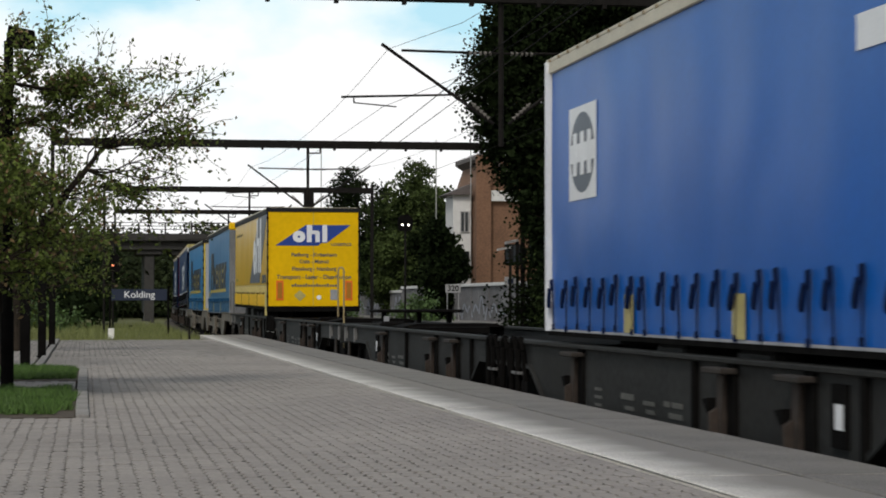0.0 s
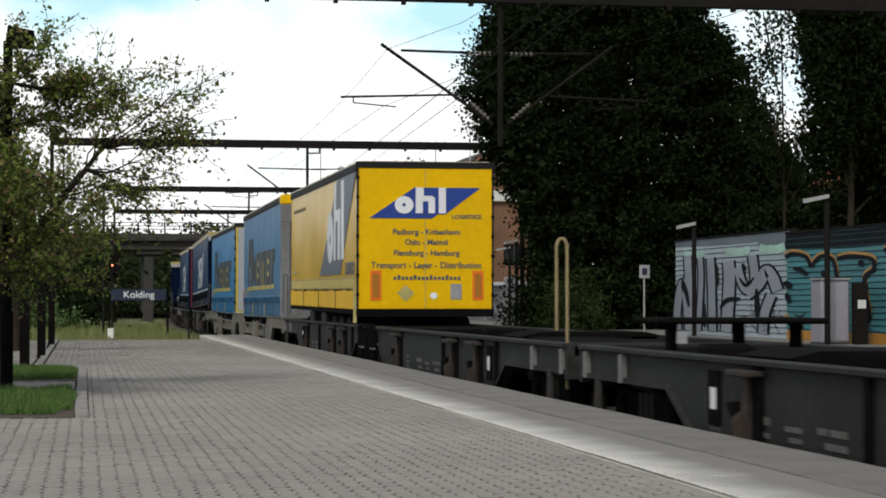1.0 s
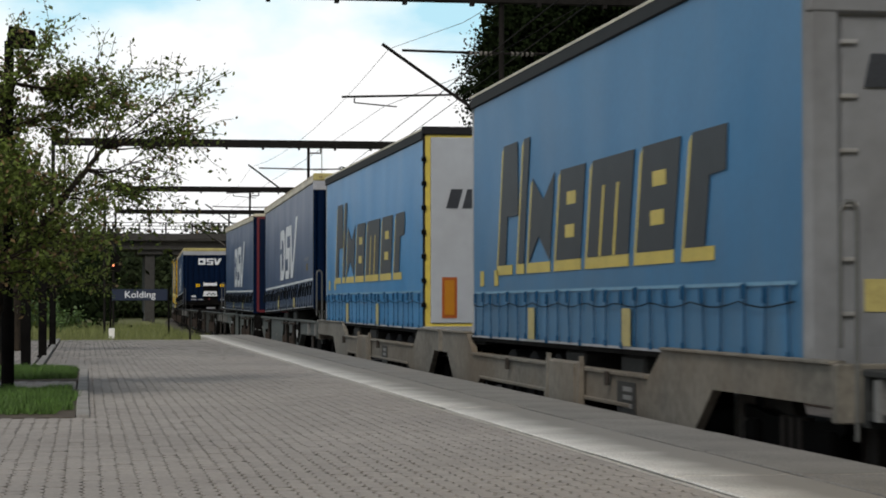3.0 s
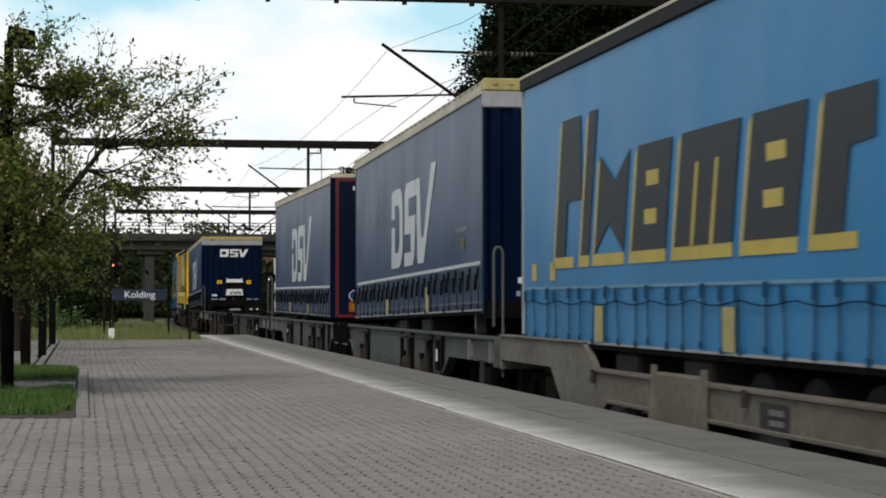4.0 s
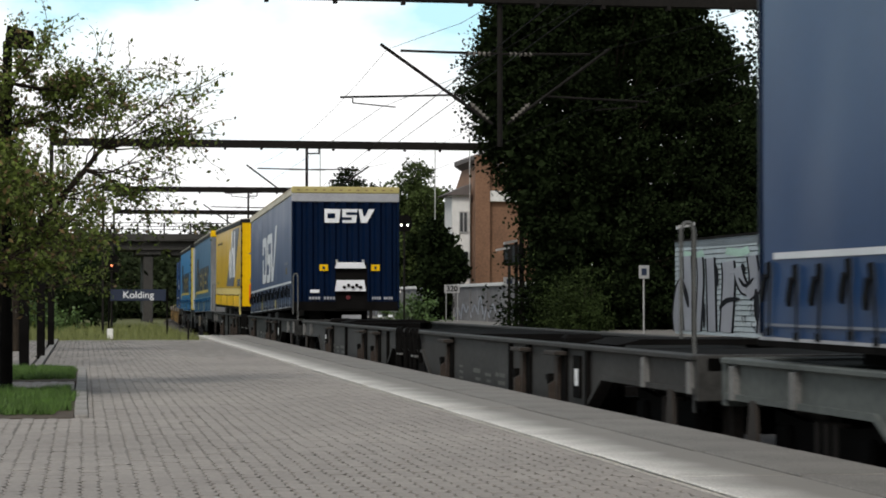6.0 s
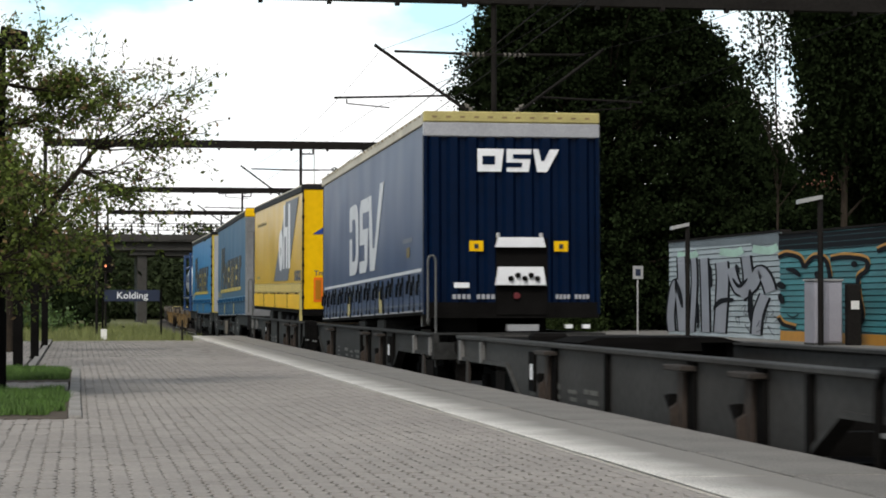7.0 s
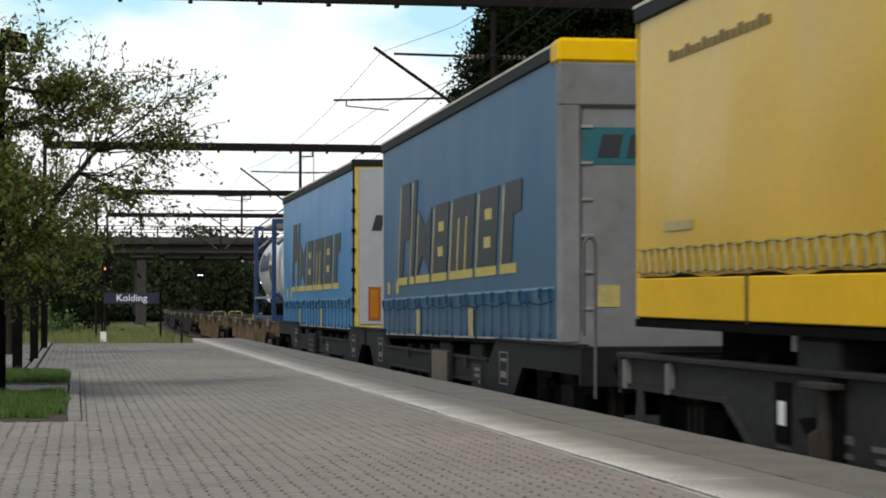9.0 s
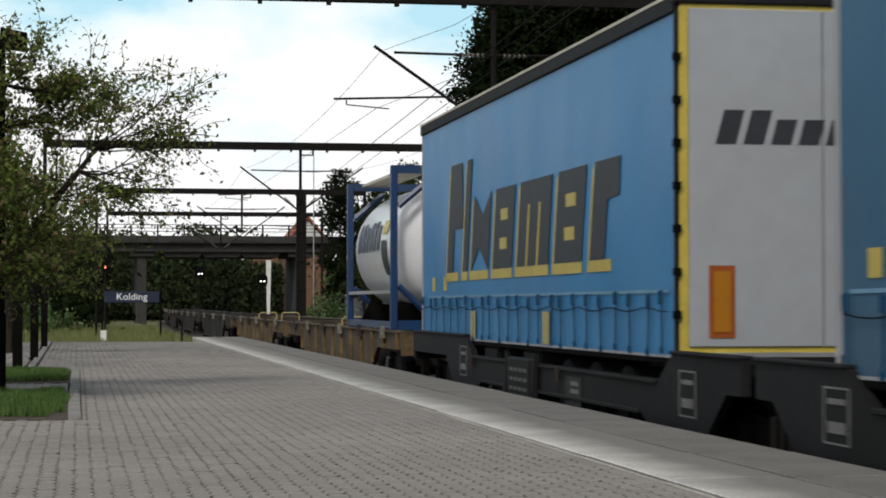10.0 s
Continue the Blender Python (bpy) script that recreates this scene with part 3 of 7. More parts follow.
big_tree(20.0, 60, 12, [(-0.5, 0, 9.6, 0.45, 0.6, 1.6), (-0.75, 0, 7.8, 0.35, 0.5, 1.2), (-0.2, 0, 6.6, 0.6, 0.6, 0.9), (0.5, 0, 6.0, 0.8, 0.6, 0.5), (1.4, 0, 5.7, 0.7, 0.6, 0.5)], 2800, 0.13, M["shaded_leaf"], 8, "slender birch with thin hanging twigs beside the painted wall", 0.05, 0.7)
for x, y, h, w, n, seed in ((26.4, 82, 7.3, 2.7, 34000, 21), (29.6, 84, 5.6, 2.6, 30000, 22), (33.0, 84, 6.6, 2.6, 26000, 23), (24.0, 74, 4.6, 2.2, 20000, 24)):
    full_tree(x, y, ((0.3, -w, w), (h * 0.5, -w, w), (h * 0.75, -w * 0.8, w * 0.85), (h * 0.9, -w * 0.5, w * 0.6), (h, -w * 0.2, w * 0.3)), 1.6, n, 0.17, M["shaded_leaf"], seed, "low dark tree crowding behind the painted walls", 0.12)
big_tree(21.3, 58, 14, hang, 100000, 0.13, M["shaded_leaf"], 7, "tall dark birch with hanging twigs above the painted wall", 0.12, 0.8)
for k, (x, y, h, r, seed, tone) in enumerate(((21.0, 162, 11, 3.0, 1, "shaded_leaf"), (22.7, 145, 10.6, 2.8, 2, "tree_leaf"), (21.4, 150, 8.4, 2.6, 6, "mid_leaf"), (23.6, 142, 8.6, 2.8, 9, "tree_leaf"),
                                              (22.4, 135, 6.5, 2.2, 10, "shaded_leaf"), (19.6, 117.5, 5.6, 1.25, 14, "shaded_leaf"), (20.8, 142, 5.6, 2.0, 11, "tree_leaf"))):
    rr = random.Random(seed)
    bl = [(rr.uniform(-r, r) * 0.55, rr.uniform(-1, 1), h * f, r * (0.55 + 0.35 * math.sin(math.pi * min(1, f * 1.05))) * 0.62, 1.5, h * 0.12) for f in (0.18, 0.3, 0.42, 0.54, 0.66, 0.78, 0.9) for _ in range(2)]
    big_tree(x, y, h, bl, 15000, 0.25, M[tone], seed + 40, "leafy green tree behind the low wall across the tracks", 0.2)


def bush(x, y, z, rx, ry, rz, n, seed, mat, label, size=0.22):
    rnd = random.Random(seed)
    b = tagged(empty("bush", pose(x, y, z)), label, "bush", group="bushes")
    bm = bmesh.new()
    for k in range(6):
        add_bar(bm, (0, 0, -0.3), (rnd.uniform(-0.6, 0.6) * rx, rnd.uniform(-0.6, 0.6) * ry, rz * rnd.uniform(0.6, 1.1)), 0.03, 0.01, 5)
    part("stemwork", bm, M["bark"], b)
    tufts = [Vector((rnd.gauss(0, 0.5) * rx, rnd.gauss(0, 0.4) * ry, abs(rnd.gauss(0.35, 0.4)) * rz)) for _ in range(max(12, n // 30))]
    pts = [rnd.choice(tufts) + Vector((rnd.gauss(0, 0.13), rnd.gauss(0, 0.13), rnd.gauss(0, 0.13))) * rx for _ in range(n)]
    leaf_mesh("foliage", *leaf_cloud(pts, size, rnd, 0.6, -0.2), mat, b)
    return b


green_bush = material("bush_leaf", (0.06, 0.11, 0.025), 0.6, vary=0.4, scale=0.6, fine=6)
bush(16.7, 108, -0.2, 1.3, 1.2, 1.3, 1800, 1, green_bush, "bright green bush in front of the low wall", 0.18)
bush(16.7, 72, 0.0, 1.2, 1.2, 1.7, 7000, 2, M["mid_leaf"], "dark green bush at the edge of the far platform", 0.10)
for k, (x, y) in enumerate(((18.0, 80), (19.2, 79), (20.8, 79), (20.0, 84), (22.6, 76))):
    bush(x, y, -0.1, 2.0, 1.4, 2.4, 9000, 60 + k, M["shaded_leaf"], "dark shrub under the trees behind the far platform", 0.17)
bush(13.8, 118, -0.6, 1.2, 1.0, 1.5, 1500, 3, green_bush, "bright green bush between the tracks", 0.18)
bush(14.3, 127, -0.6, 1.6, 1.2, 1.7, 2000, 4, green_bush, "bright green bush beside the tracks", 0.2)
for k in range(7):
    bush(-1.2 - k * 1.1, 98 + 3 * (k % 3), -0.38, 1.1, 1.0, 1.1, 1200, 10 + k, green_bush, "overgrown green hedge beyond the platform", 0.16)
# woods far behind the bridge
rnd = random.Random(77)
pts = []
for k in range(520):
    x, y = rnd.uniform(-60, 45), rnd.uniform(205, 260)
    h = rnd.uniform(6.6, 9.3) * (0.72 if x > 16 else 1.0)
    for _ in range(190):
        pts.append((x + rnd.gauss(0, 1.3), y + rnd.gauss(0, 1.3), -0.5 + h * rnd.random() ** 0.7))
verts, faces = leaf_cloud(pts, 0.45, rnd, 0.85)
inside = leaf_cloud([(rnd.uniform(-60, 45), rnd.uniform(225, 255), rnd.uniform(-0.8, 5.4)) for _ in range(14000)], 1.3, rnd, 0.9)
faces += [tuple(i + len(verts) for i in f) for f in inside[1]]
verts += inside[0]
tagged(leaf_mesh("far_woods", verts, faces, M["wood_leaf"], None), "dark woods far behind the bridge", "trees", kind="stuff")
pts = []
for k in range(200):
    x, y = rnd.uniform(-16, 1.0), rnd.uniform(100, 158)
    h = rnd.uniform(2.5, 6.0)
    for _ in range(75):
        pts.append((x + rnd.gauss(0, 0.8), y + rnd.gauss(0, 0.8), -0.4 + h * rnd.random() ** 0.7))
tagged(leaf_mesh("trackside_thicket", *leaf_cloud(pts, 0.42, rnd, 0.7), M["shaded_leaf"], None), "dark thicket of trees beside the line before the bridge", "trees", kind="stuff")


# ---- platform furniture ----
def lamp_post(x, y):
    p = tagged(empty("platform_lamp", pose(x, y, 0)), "dark painted lamp post with a boxy lantern on the platform", "lamp post")
    part("post", bars([((0, 0, -0.05), (0, 0, 4.05))], 0.055, 12), M["black"], p)
    part("base", bars([((0, 0, -0.05), (0, 0, 0.9))], 0.075, 12), M["black"], p)
    part("lantern", prism([(-0.03, 4.0), (0.30, 3.96), (0.30, 4.16), (0.0, 4.22)], "y", -0.14, 0.14), M["black"], p)


lamp_post(-0.89, 25.4)
for x, y, h in ((-0.9, 33.4, 2.6), (-0.78, 40.1, 2.6), (-0.75, 50.2, 2.6), (-1.3, 37, 2.6)):
    p = tagged(empty("shelter_post", pose(x, y, 0)), "dark painted square post standing at the planting bed", "post", group="dark posts")
    part("post", box(-0.075, 0.075, -0.075, 0.075, -0.05, h, 0.01), M["black"], p)
    part("shoe", box(-0.1, 0.1, -0.1, 0.1, -0.04, 0.03, 0.008), M["black"], p)

sign = tagged(empty("station_sign", pose(0, 80.0, 0)), "dark navy station name board reading Kolding on two posts", "sign")
part("board", box(0.95, 2.98, -0.04, 0.04, 1.04, 1.46, 0.01), M["navy_sign"], sign)
words_at = Matrix.Translation((1.97, -0.046, 1.25)) @ Matrix(((1, 0, 0, 0), (0, 0, -1, 0), (0, 1, 0, 0), (0, 0, 0, 1)))
for x in (0.9, 3.03):
    part("post", bars([((x, 0, -0.5), (x, 0, 1.5))], 0.035), M["black"], sign)
marker = tagged(empty("track_marker", pose(0.85, 72, 0)), "small white marker board low in the grass", "marker")
part("board", box(-0.1, 0.1, -0.02, 0.02, -0.22, 0.12, 0.01), M["white"], marker)
part("stake", box(-0.03, 0.03, 0.02, 0.05, -0.5, 0.0), M["zinc"], marker)
for x, y, h in ((-0.9, 62.5, 2.0), (0.75, 88, 5.2), (3.0, 63.0, 0.5)):
    tagged(link("trackside_pole", bars([((x, y, -0.5), (x, y, h))], 0.05 if h > 1 else 0.03), M["steel"]), "thin grey metal pole in the grass verge", "pole", group="trackside poles")


def rail_signal(x, y, z, post, lights, glow):
    s = tagged(empty("railway_signal", pose(x, y, z)), "black railway signal head with lit lamps on a thin mast", "signal", group="signals")
    part("mast", bars([((0, 0, -post), (0, 0, 0.3))], 0.05), M["steel"], s)
    head = part("head", prism([(-0.28, -0.3), (0.28, -0.3), (0.36, -0.1), (0.36, 0.3), (0.2, 0.5), (-0.2, 0.5), (-0.36, 0.3), (-0.36, -0.1)], "y", -0.06, 0.06), M["black"], s)
    for dx, dz in lights:
        part("lamp", bars([((dx, -0.11, dz), (dx, -0.06, dz))], 0.042, 12), glow, head)
        part("hood", bars([((dx, -0.2, dz + 0.1), (dx, -0.06, dz + 0.1))], 0.03, 8), M["black"], head)


white_glow, red_glow = glowing("signal_white", (1.0, 0.95, 0.85), 6.0), glowing("signal_red", (1.0, 0.25, 0.12), 3.0)
rail_signal(15.45, 104, 4.75, 5.5, ((-0.16, 0), (0.16, 0)), white_glow)
rail_signal(8.4, 150, 3.05, 3.8, ((-0.11, 0), (0.11, 0)), white_glow)
rail_signal(12.9, 152, 2.55, 3.3, ((-0.12, 0), (0.12, 0)), white_glow)
rail_signal(1.2, 96, 2.6, 3.2, ((0, 0),), red_glow)


# ---- across the tracks ----
def smooth(path, n=6):
    """A rounded line through the given points."""
    p = [path[0]] + list(path) + [path[-1]]
    out = []
    for i in range(1, len(p) - 2):
        for k in range(n):
            f = k / n
            out.append(tuple(0.5 * (2 * p[i][j] + (p[i + 1][j] - p[i - 1][j]) * f + (2 * p[i - 1][j] - 5 * p[i][j] + 4 * p[i + 1][j] - p[i + 2][j]) * f * f
                                    + (3 * p[i][j] - p[i - 1][j] - 3 * p[i + 1][j] + p[i + 2][j]) * f ** 3) for j in (0, 1)))
    return out + [tuple(path[-1])]


def strokes(paths, x, mat, parent, broad=3.0, taper=0.0):
    """Sprayed strokes on the wall's face: rounded ribbons through (y, z) points, broad times as wide along the wall as upwards. paths: (points, width)."""
    bm = bmesh.new()
    for k, (path, width) in enumerate(paths):
        q = [Vector((u / broad, v)) for u, v in smooth(path)]
        rows = []
        for i, c in enumerate(q):
            d = (q[min(i + 1, len(q) - 1)] - q[max(i - 1, 0)]).normalized()
            f = i / (len(q) - 1)
            w = width / 2 * (1 - taper * abs(2 * f - 1) ** 2)
            n = Vector((-d.y, d.x)) * w
            rows.append([bm.verts.new((x - 0.0006 * k, (c.x + m * n.x) * broad, c.y + m * n.y)) for m in (1, -1)])
        for (a0, a1), (b0, b1) in zip(rows, rows[1:]):
            bm.faces.new((a0, b0, b1, a1))
    return part("painted_strokes", bm, mat, parent)


# white board colour lowered to hold the shade that falls on this wall
wall_white = material("painted_board_white", (0.34, 0.40, 0.43), 0.6, vary=0.15, scale=0.7, fine=9, dirt=0.4, dirt_colour=(0.2, 0.25, 0.25), per_piece=0.12)
wall_teal = material("painted_board_teal", (0.03, 0.17, 0.19), 0.6, vary=0.2, scale=0.7, fine=9, dirt=0.5, dirt_colour=(0.03, 0.1, 0.12), per_piece=0.15)
wall_dim, paint_mint = material("paint_faded", (0.13, 0.16, 0.18), 0.6, vary=0.3, scale=0.5), material("paint_mint", (0.36, 0.55, 0.46), 0.6, vary=0.25, scale=0.8)
paint_black, paint_silver, paint_orange = material("paint_black", (0.006, 0.007, 0.010), 0.7, spec=0.1), material("paint_silver", (0.27, 0.29, 0.33), 0.45, vary=0.2, scale=0.6), material("paint_orange", (0.45, 0.22, 0.03), 0.5)
for x, y0, y1, h, mat, label in ((18.5, 55.0, 66.0, 2.9, wall_white, "pale board wall covered with silver and black graffiti"), (18.45, 38.0, 54.95, 2.8, wall_teal, "teal board wall covered with black and orange graffiti")):
    gw = tagged(empty("graffiti_wall"), label, "wall", group="painted walls")
    part("core", box(x + 0.03, x + 0.25, y0, y1, -0.02, h), M["steel"], gw)
    n = 19
    for k in range(n):
        z0 = h * k / n
        part("plank", prism([(x + 0.035, z0), (x - 0.012, z0 + 0.012), (x + 0.01, z0 + h / n - 0.012), (x + 0.035, z0 + h / n - 0.004)], "y", y0, y1), mat, gw)
    part("coping", box(x - 0.04, x + 0.3, y0, y1, h, h + 0.06), M["steel"], gw)
    if y0 > 50:
        tops = [(64.57, 2.43), (63.2, 2.36), (62.1, 2.32), (60.3, 2.18)]
        fills = [([(65.65, 0.1), (65.77, 0.66), (65.4, 1.42), (64.9, 1.5), (64.45, 0.12)], 0.26)]
        fills += [([(u, v), (u - 0.1, 1.6), (u - 0.2 + 0.4 * (k % 2), 0.12)], (0.26, 0.17, 0.25, 0.36)[k]) for k, (u, v) in enumerate(tops)]
        fills += [([(59.4, 2.0), (59.0, 1.57), (58.5, 1.35), (57.8, 1.6), (58.0, 2.3)], 0.25), ([(58.5, 1.2), (57.4, 1.5), (56.8, 1.85), (56.2, 1.66), (55.8, 1.3)], 0.30), ([(56.3, 1.2), (56.9, 0.7), (57.1, 0.12)], 0.26)]
        strokes([(p, w + 0.12) for p, w in fills], x - 0.014, paint_black, gw)
        strokes(fills, x - 0.022, paint_silver, gw)
        drops = [([(65.2, 1.75), (64.7, 1.28), (64.4, 0.84)], 0.15), ([(61.4, 2.1), (61.3, 1.46)], 0.09), ([(62.7, 1.0), (62.7, 0.2)], 0.08), ([(61.1, 0.8), (60.4, 1.04), (59.1, 1.1)], 0.15),
                 ([(57.6, 1.37), (57.55, 0.83), (57.5, 0.47)], 0.17), ([(59.2, 1.7), (58.6, 1.47), (57.8, 1.68)], 0.10), ([(58.9, 2.1), (58.6, 1.87)], 0.11)]
        rg = random.Random(3)
        drops += [([(u, v), (u + rg.uniform(-0.5, 0.5), v - rg.uniform(-0.15, 0.2)), (u + rg.uniform(-0.4, 0.4), v - 0.2)], 0.02) for u, v in ((rg.uniform(55.5, 58.6), rg.uniform(0.3, 0.9)) for _ in range(16))]
        strokes(drops, x - 0.03, paint_black, gw, taper=0.7)
        strokes([([(y1, h - 0.05), (60, h - 0.14), (y0, h - 0.1)], 0.2), ([(57.5, h - 0.3), (56, h - 0.2), (y0, h - 0.3)], 0.2)], x - 0.012, wall_dim, gw)
        strokes([([(u, 2.5), (u - 1.4, 2.42), (u - 2.2, 2.5)], 0.22) for u in (65, 60.5, 57.4)], x - 0.013, paint_mint, gw)
    else:
        arcs = [[(55.0, 2.2), (54.35, 2.28), (53.3, 2.16), (52.96, 1.9)], [(52.96, 1.9), (52.2, 2.16), (51.3, 2.05), (51.0, 1.6)],
                [(50.97, 2.08), (50.0, 2.12), (48.6, 2.02), (48.5, 1.78), (49.05, 1.6), (49.0, 1.17), (48.8, 0.6), (49.5, 0.38)], [(55.0, 0.6), (54.6, 0.43), (53.6, 0.34)]]
        arcs += [[(u - 7.2, v) for u, v in a] for a in arcs[:3]]
        strokes([([(55, 2.62), (50, 2.55), (44, 2.6), (38, 2.55)], 0.42)], x - 0.011, paint_black, gw)
        strokes([([(54.9, 0.12), (53, 0.12), (50, 0.12), (44, 0.12), (38, 0.12)], 0.28)], x - 0.012, paint_orange, gw)
        strokes([([(u, v + 0.06) for u, v in a], 0.11) for a in arcs], x - 0.014, paint_orange, gw)
        strokes([(a, 0.10) for a in arcs], x - 0.022, paint_black, gw)
        strokes([([(54.35, 1.9), (53.7, 1.83), (53.2, 1.68)], 0.13), ([(55.0, 1.55), (54.8, 1.47), (54.4, 1.41)], 0.18), ([(54.9, 1.24), (54.6, 0.98)], 0.15), ([(52.0, 1.8), (51.9, 1.6)], 0.12), ([(49.4, 2.0), (49.2, 1.87)], 0.14),
                 ([(54.3, 0.7), (53.8, 0.62), (53.3, 0.72)], 0.04)], x - 0.03, paint_black, gw, taper=0.6)
cabinet_grey = material("cabinet_grey", (0.30, 0.30, 0.34), 0.5, vary=0.12, scale=1.5, dirt=0.4, dirt_colour=(0.16, 0.14, 0.14))
cab = tagged(empty("cabinet", pose(17.6, 49.2, 0)), "pale grey metal equipment cabinet on the far platform", "cabinet")
part("body", box(-0.35, 0.35, -0.35, 0.35, 0.0, 1.52, 0.015), cabinet_grey, cab)
part("door", box(-0.33, -0.01, -0.37, -0.35, 0.08, 1.45, 0.005), cabinet_grey, cab)
part("door", box(0.01, 0.33, -0.37, -0.35, 0.08, 1.45, 0.005), cabinet_grey, cab)
part("top", box(-0.38, 0.38, -0.39, 0.38, 1.52, 1.57, 0.01), M["zinc"], cab)
part("plinth", box(-0.36, 0.36, -0.36, 0.36, -0.02, 0.05), M["concrete"], cab)
cab2 = tagged(empty("ticket_post", pose(18.05, 48.4, 0)), "dark grey machine post beside the cabinet", "machine post")
part("body", box(-0.16, 0.16, -0.14, 0.14, 0, 1.45, 0.02), M["steel"], cab2)
part("panel", box(-0.1, 0.1, -0.15, -0.14, 0.85, 1.05), M["white"], cab2)


def far_lamp(x, y, h, arm):
    p = tagged(empty("platform_lamp", pose(x, y, 0)), "slim grey platform lamp with a flat arm head", "lamp post", group="far platform lamps")
    part("post", bars([((0, 0, -0.02), (0, 0, h))], 0.07, 10), M["steel"], p)
    part("head", prism([(-arm, h - 0.12), (0.02, h + 0.0), (0.02, h + 0.09), (-arm, h - 0.02)], "y", -0.12, 0.12), M["zinc"], p)


far_lamp(17.6, 60.8, 3.25, 0.5)
far_lamp(17.25, 48.4, 3.45, 0.55)
far_lamp(18.9, 95, 3.4, 0.6)
far_lamp(17.0, 84, 3.4, 0.5)
for x, y, h, w in ((19.1, 96, 1.7, 0.55), (17.6, 66.5, 1.75, 0.34)):
    p = tagged(empty("platform_notice", pose(x, y, 0)), "small white notice board on a post on the far platform", "notice board", group="notice boards")
    part("post", bars([((0, 0, -0.02), (0, 0, h + 0.4))], 0.03), M["zinc"], p)
    b = part("board", box(-w / 2, w / 2, -0.06, -0.03, h, h + 0.42, 0.01), M["zinc"], p)
    part("pictogram", box(-w / 4, w / 4, -0.068, -0.061, h + 0.1, h + 0.32), M["navy_sign"], b)
lw = tagged(empty("low_wall"), "low white-topped concrete wall with old graffiti across the tracks", "wall")
wall_grey = material("weathered_wall", (0.17, 0.17, 0.175), 0.85, vary=0.3, scale=0.5, fine=4, dirt=0.6)
for k in range(14):
    y = 96 + k * 5
    h = 1.78 if y < 136 else 1.55
    part("wall_panel", box(20.0, 20.25, y + 0.03, y + 4.97, -0.8, h), wall_grey, lw)
    part("coping", box(19.9, 20.35, y + 0.01, y + 4.99, h, h + 0.16, 0.01), M["white"], lw)
    part("pillar", box(19.94, 20.0, y - 0.1, y + 0.1, -0.8, h), wall_grey, lw)
rg = random.Random(9)
strokes([([(y, rg.uniform(0.1, 0.6)), (y + 0.8, rg.uniform(0.5, 1.3)), (y + 1.5, rg.uniform(0.0, 0.6))], 0.12) for y in np.arange(97, 160, 1.7)], 19.985, paint_silver, lw)
board = tagged(empty("stop_marker", pose(18.85, 110, 0)), "grey board with the black number 320 on two stakes", "sign")
part("board", box(-0.4, 0.4, -0.02, 0.02, 1.45, 1.88, 0.01), M["zinc"], board)
for x in (-0.3, 0.3):
    part("stake", bars([((x, 0.03, -0.05), (x, 0.03, 1.5))], 0.025), M["zinc"], board)

# houses
glass_dark = M["glass"]


def window(parent, x0, x1, y, z0, z1, frame_mat):
    w = part("window", box(x0, x1, y - 0.02, y + 0.02, z0, z1), glass_dark, parent)
    for p in ((x0 - 0.06, x0, z0 - 0.06, z1 + 0.06), (x1, x1 + 0.06, z0 - 0.06, z1 + 0.06), (x0, x1, z1, z1 + 0.06), (x0, x1, z0 - 0.06, z0), ((x0 + x1) / 2 - 0.03, (x0 + x1) / 2 + 0.03, z0, z1)):
        part("frame", box(p[0], p[1], y - 0.05, y + 0.03, p[2], p[3]), frame_mat, w)


bh = tagged(empty("brick_house", pose(0, 120, 0)), "tall red brick house with a steep gable and dark roof", "house")
part("wall", prism([(21.9, -0.8), (26.5, -0.8), (26.5, 6.3), (24.4, 8.6), (22.8, 9.2), (21.9, 6.6)], "y", 0, 9), M["brick"], bh)
part("gable_pier", box(21.85, 22.7, -0.35, 0.0, -0.8, 9.3), M["brick"], bh)
part("roof", prism([(22.3, 9.25), (26.9, 6.2), (26.9, 6.45), (22.3, 9.5)], "y", -0.3, 9.3), M["roof"], bh)
part("eave", box(22.55, 24.5, -0.25, -0.02, 6.7, 7.3), M["render"], bh)
window(bh, 23.6, 24.4, -0.02, 3.2, 4.2, M["steel"])
window(bh, 25.0, 25.8, -0.02, 3.2, 4.4, M["steel"])
window(bh, 23.6, 24.4, -0.02, 0.6, 2.0, M["white"])
wh = tagged(empty("white_house", pose(0, 121, 0)), "white rendered house with dark roof and recessed balcony", "house")
part("wall", box(20.75, 21.78, 0, 2.6, -0.8, 7.1), M["render"], wh)
part("roof", prism([(20.3, 7.1), (21.8, 7.1), (21.8, 7.75), (21.2, 7.5)], "y", -0.3, 2.8), M["roof"], wh)
window(wh, 21.2, 21.6, -0.02, 5.0, 6.1, M["zinc"])
window(wh, 20.85, 21.6, -0.02, 2.4, 3.8, M["steel"])
tagged(link("antenna_mast", bars([((21.7, 120.6, -0.8), (21.7, 120.6, 11.0))], 0.03), M["zinc"]), "thin antenna mast beside the houses", "antenna")
tagged(link("flag_pole", bars([((14.9, 137, -0.8), (14.9, 137, 11.0))], 0.035), M["zinc"]), "thin pale flag pole among the trees", "pole")
tagged(link("flag_pole", bars([((19.3, 118.2, -0.8), (19.3, 118.2, 10.0))], 0.03), M["zinc"]), "thin pale pole beside the houses", "pole")
rh = tagged(empty("gabled_house", pose(0, 205, 0)), "brick house with white gable and red tiled roof beyond the bridge", "house")
part("wall", box(20.0, 23.5, 0, 8, -0.8, 5.9), M["brick"], rh)
part("gable", prism([(20.4, 5.9), (23.1, 5.9), (23.1, 7.4), (21.75, 8.9), (20.4, 7.4)], "y", -0.02, 7.98), M["render"], rh)
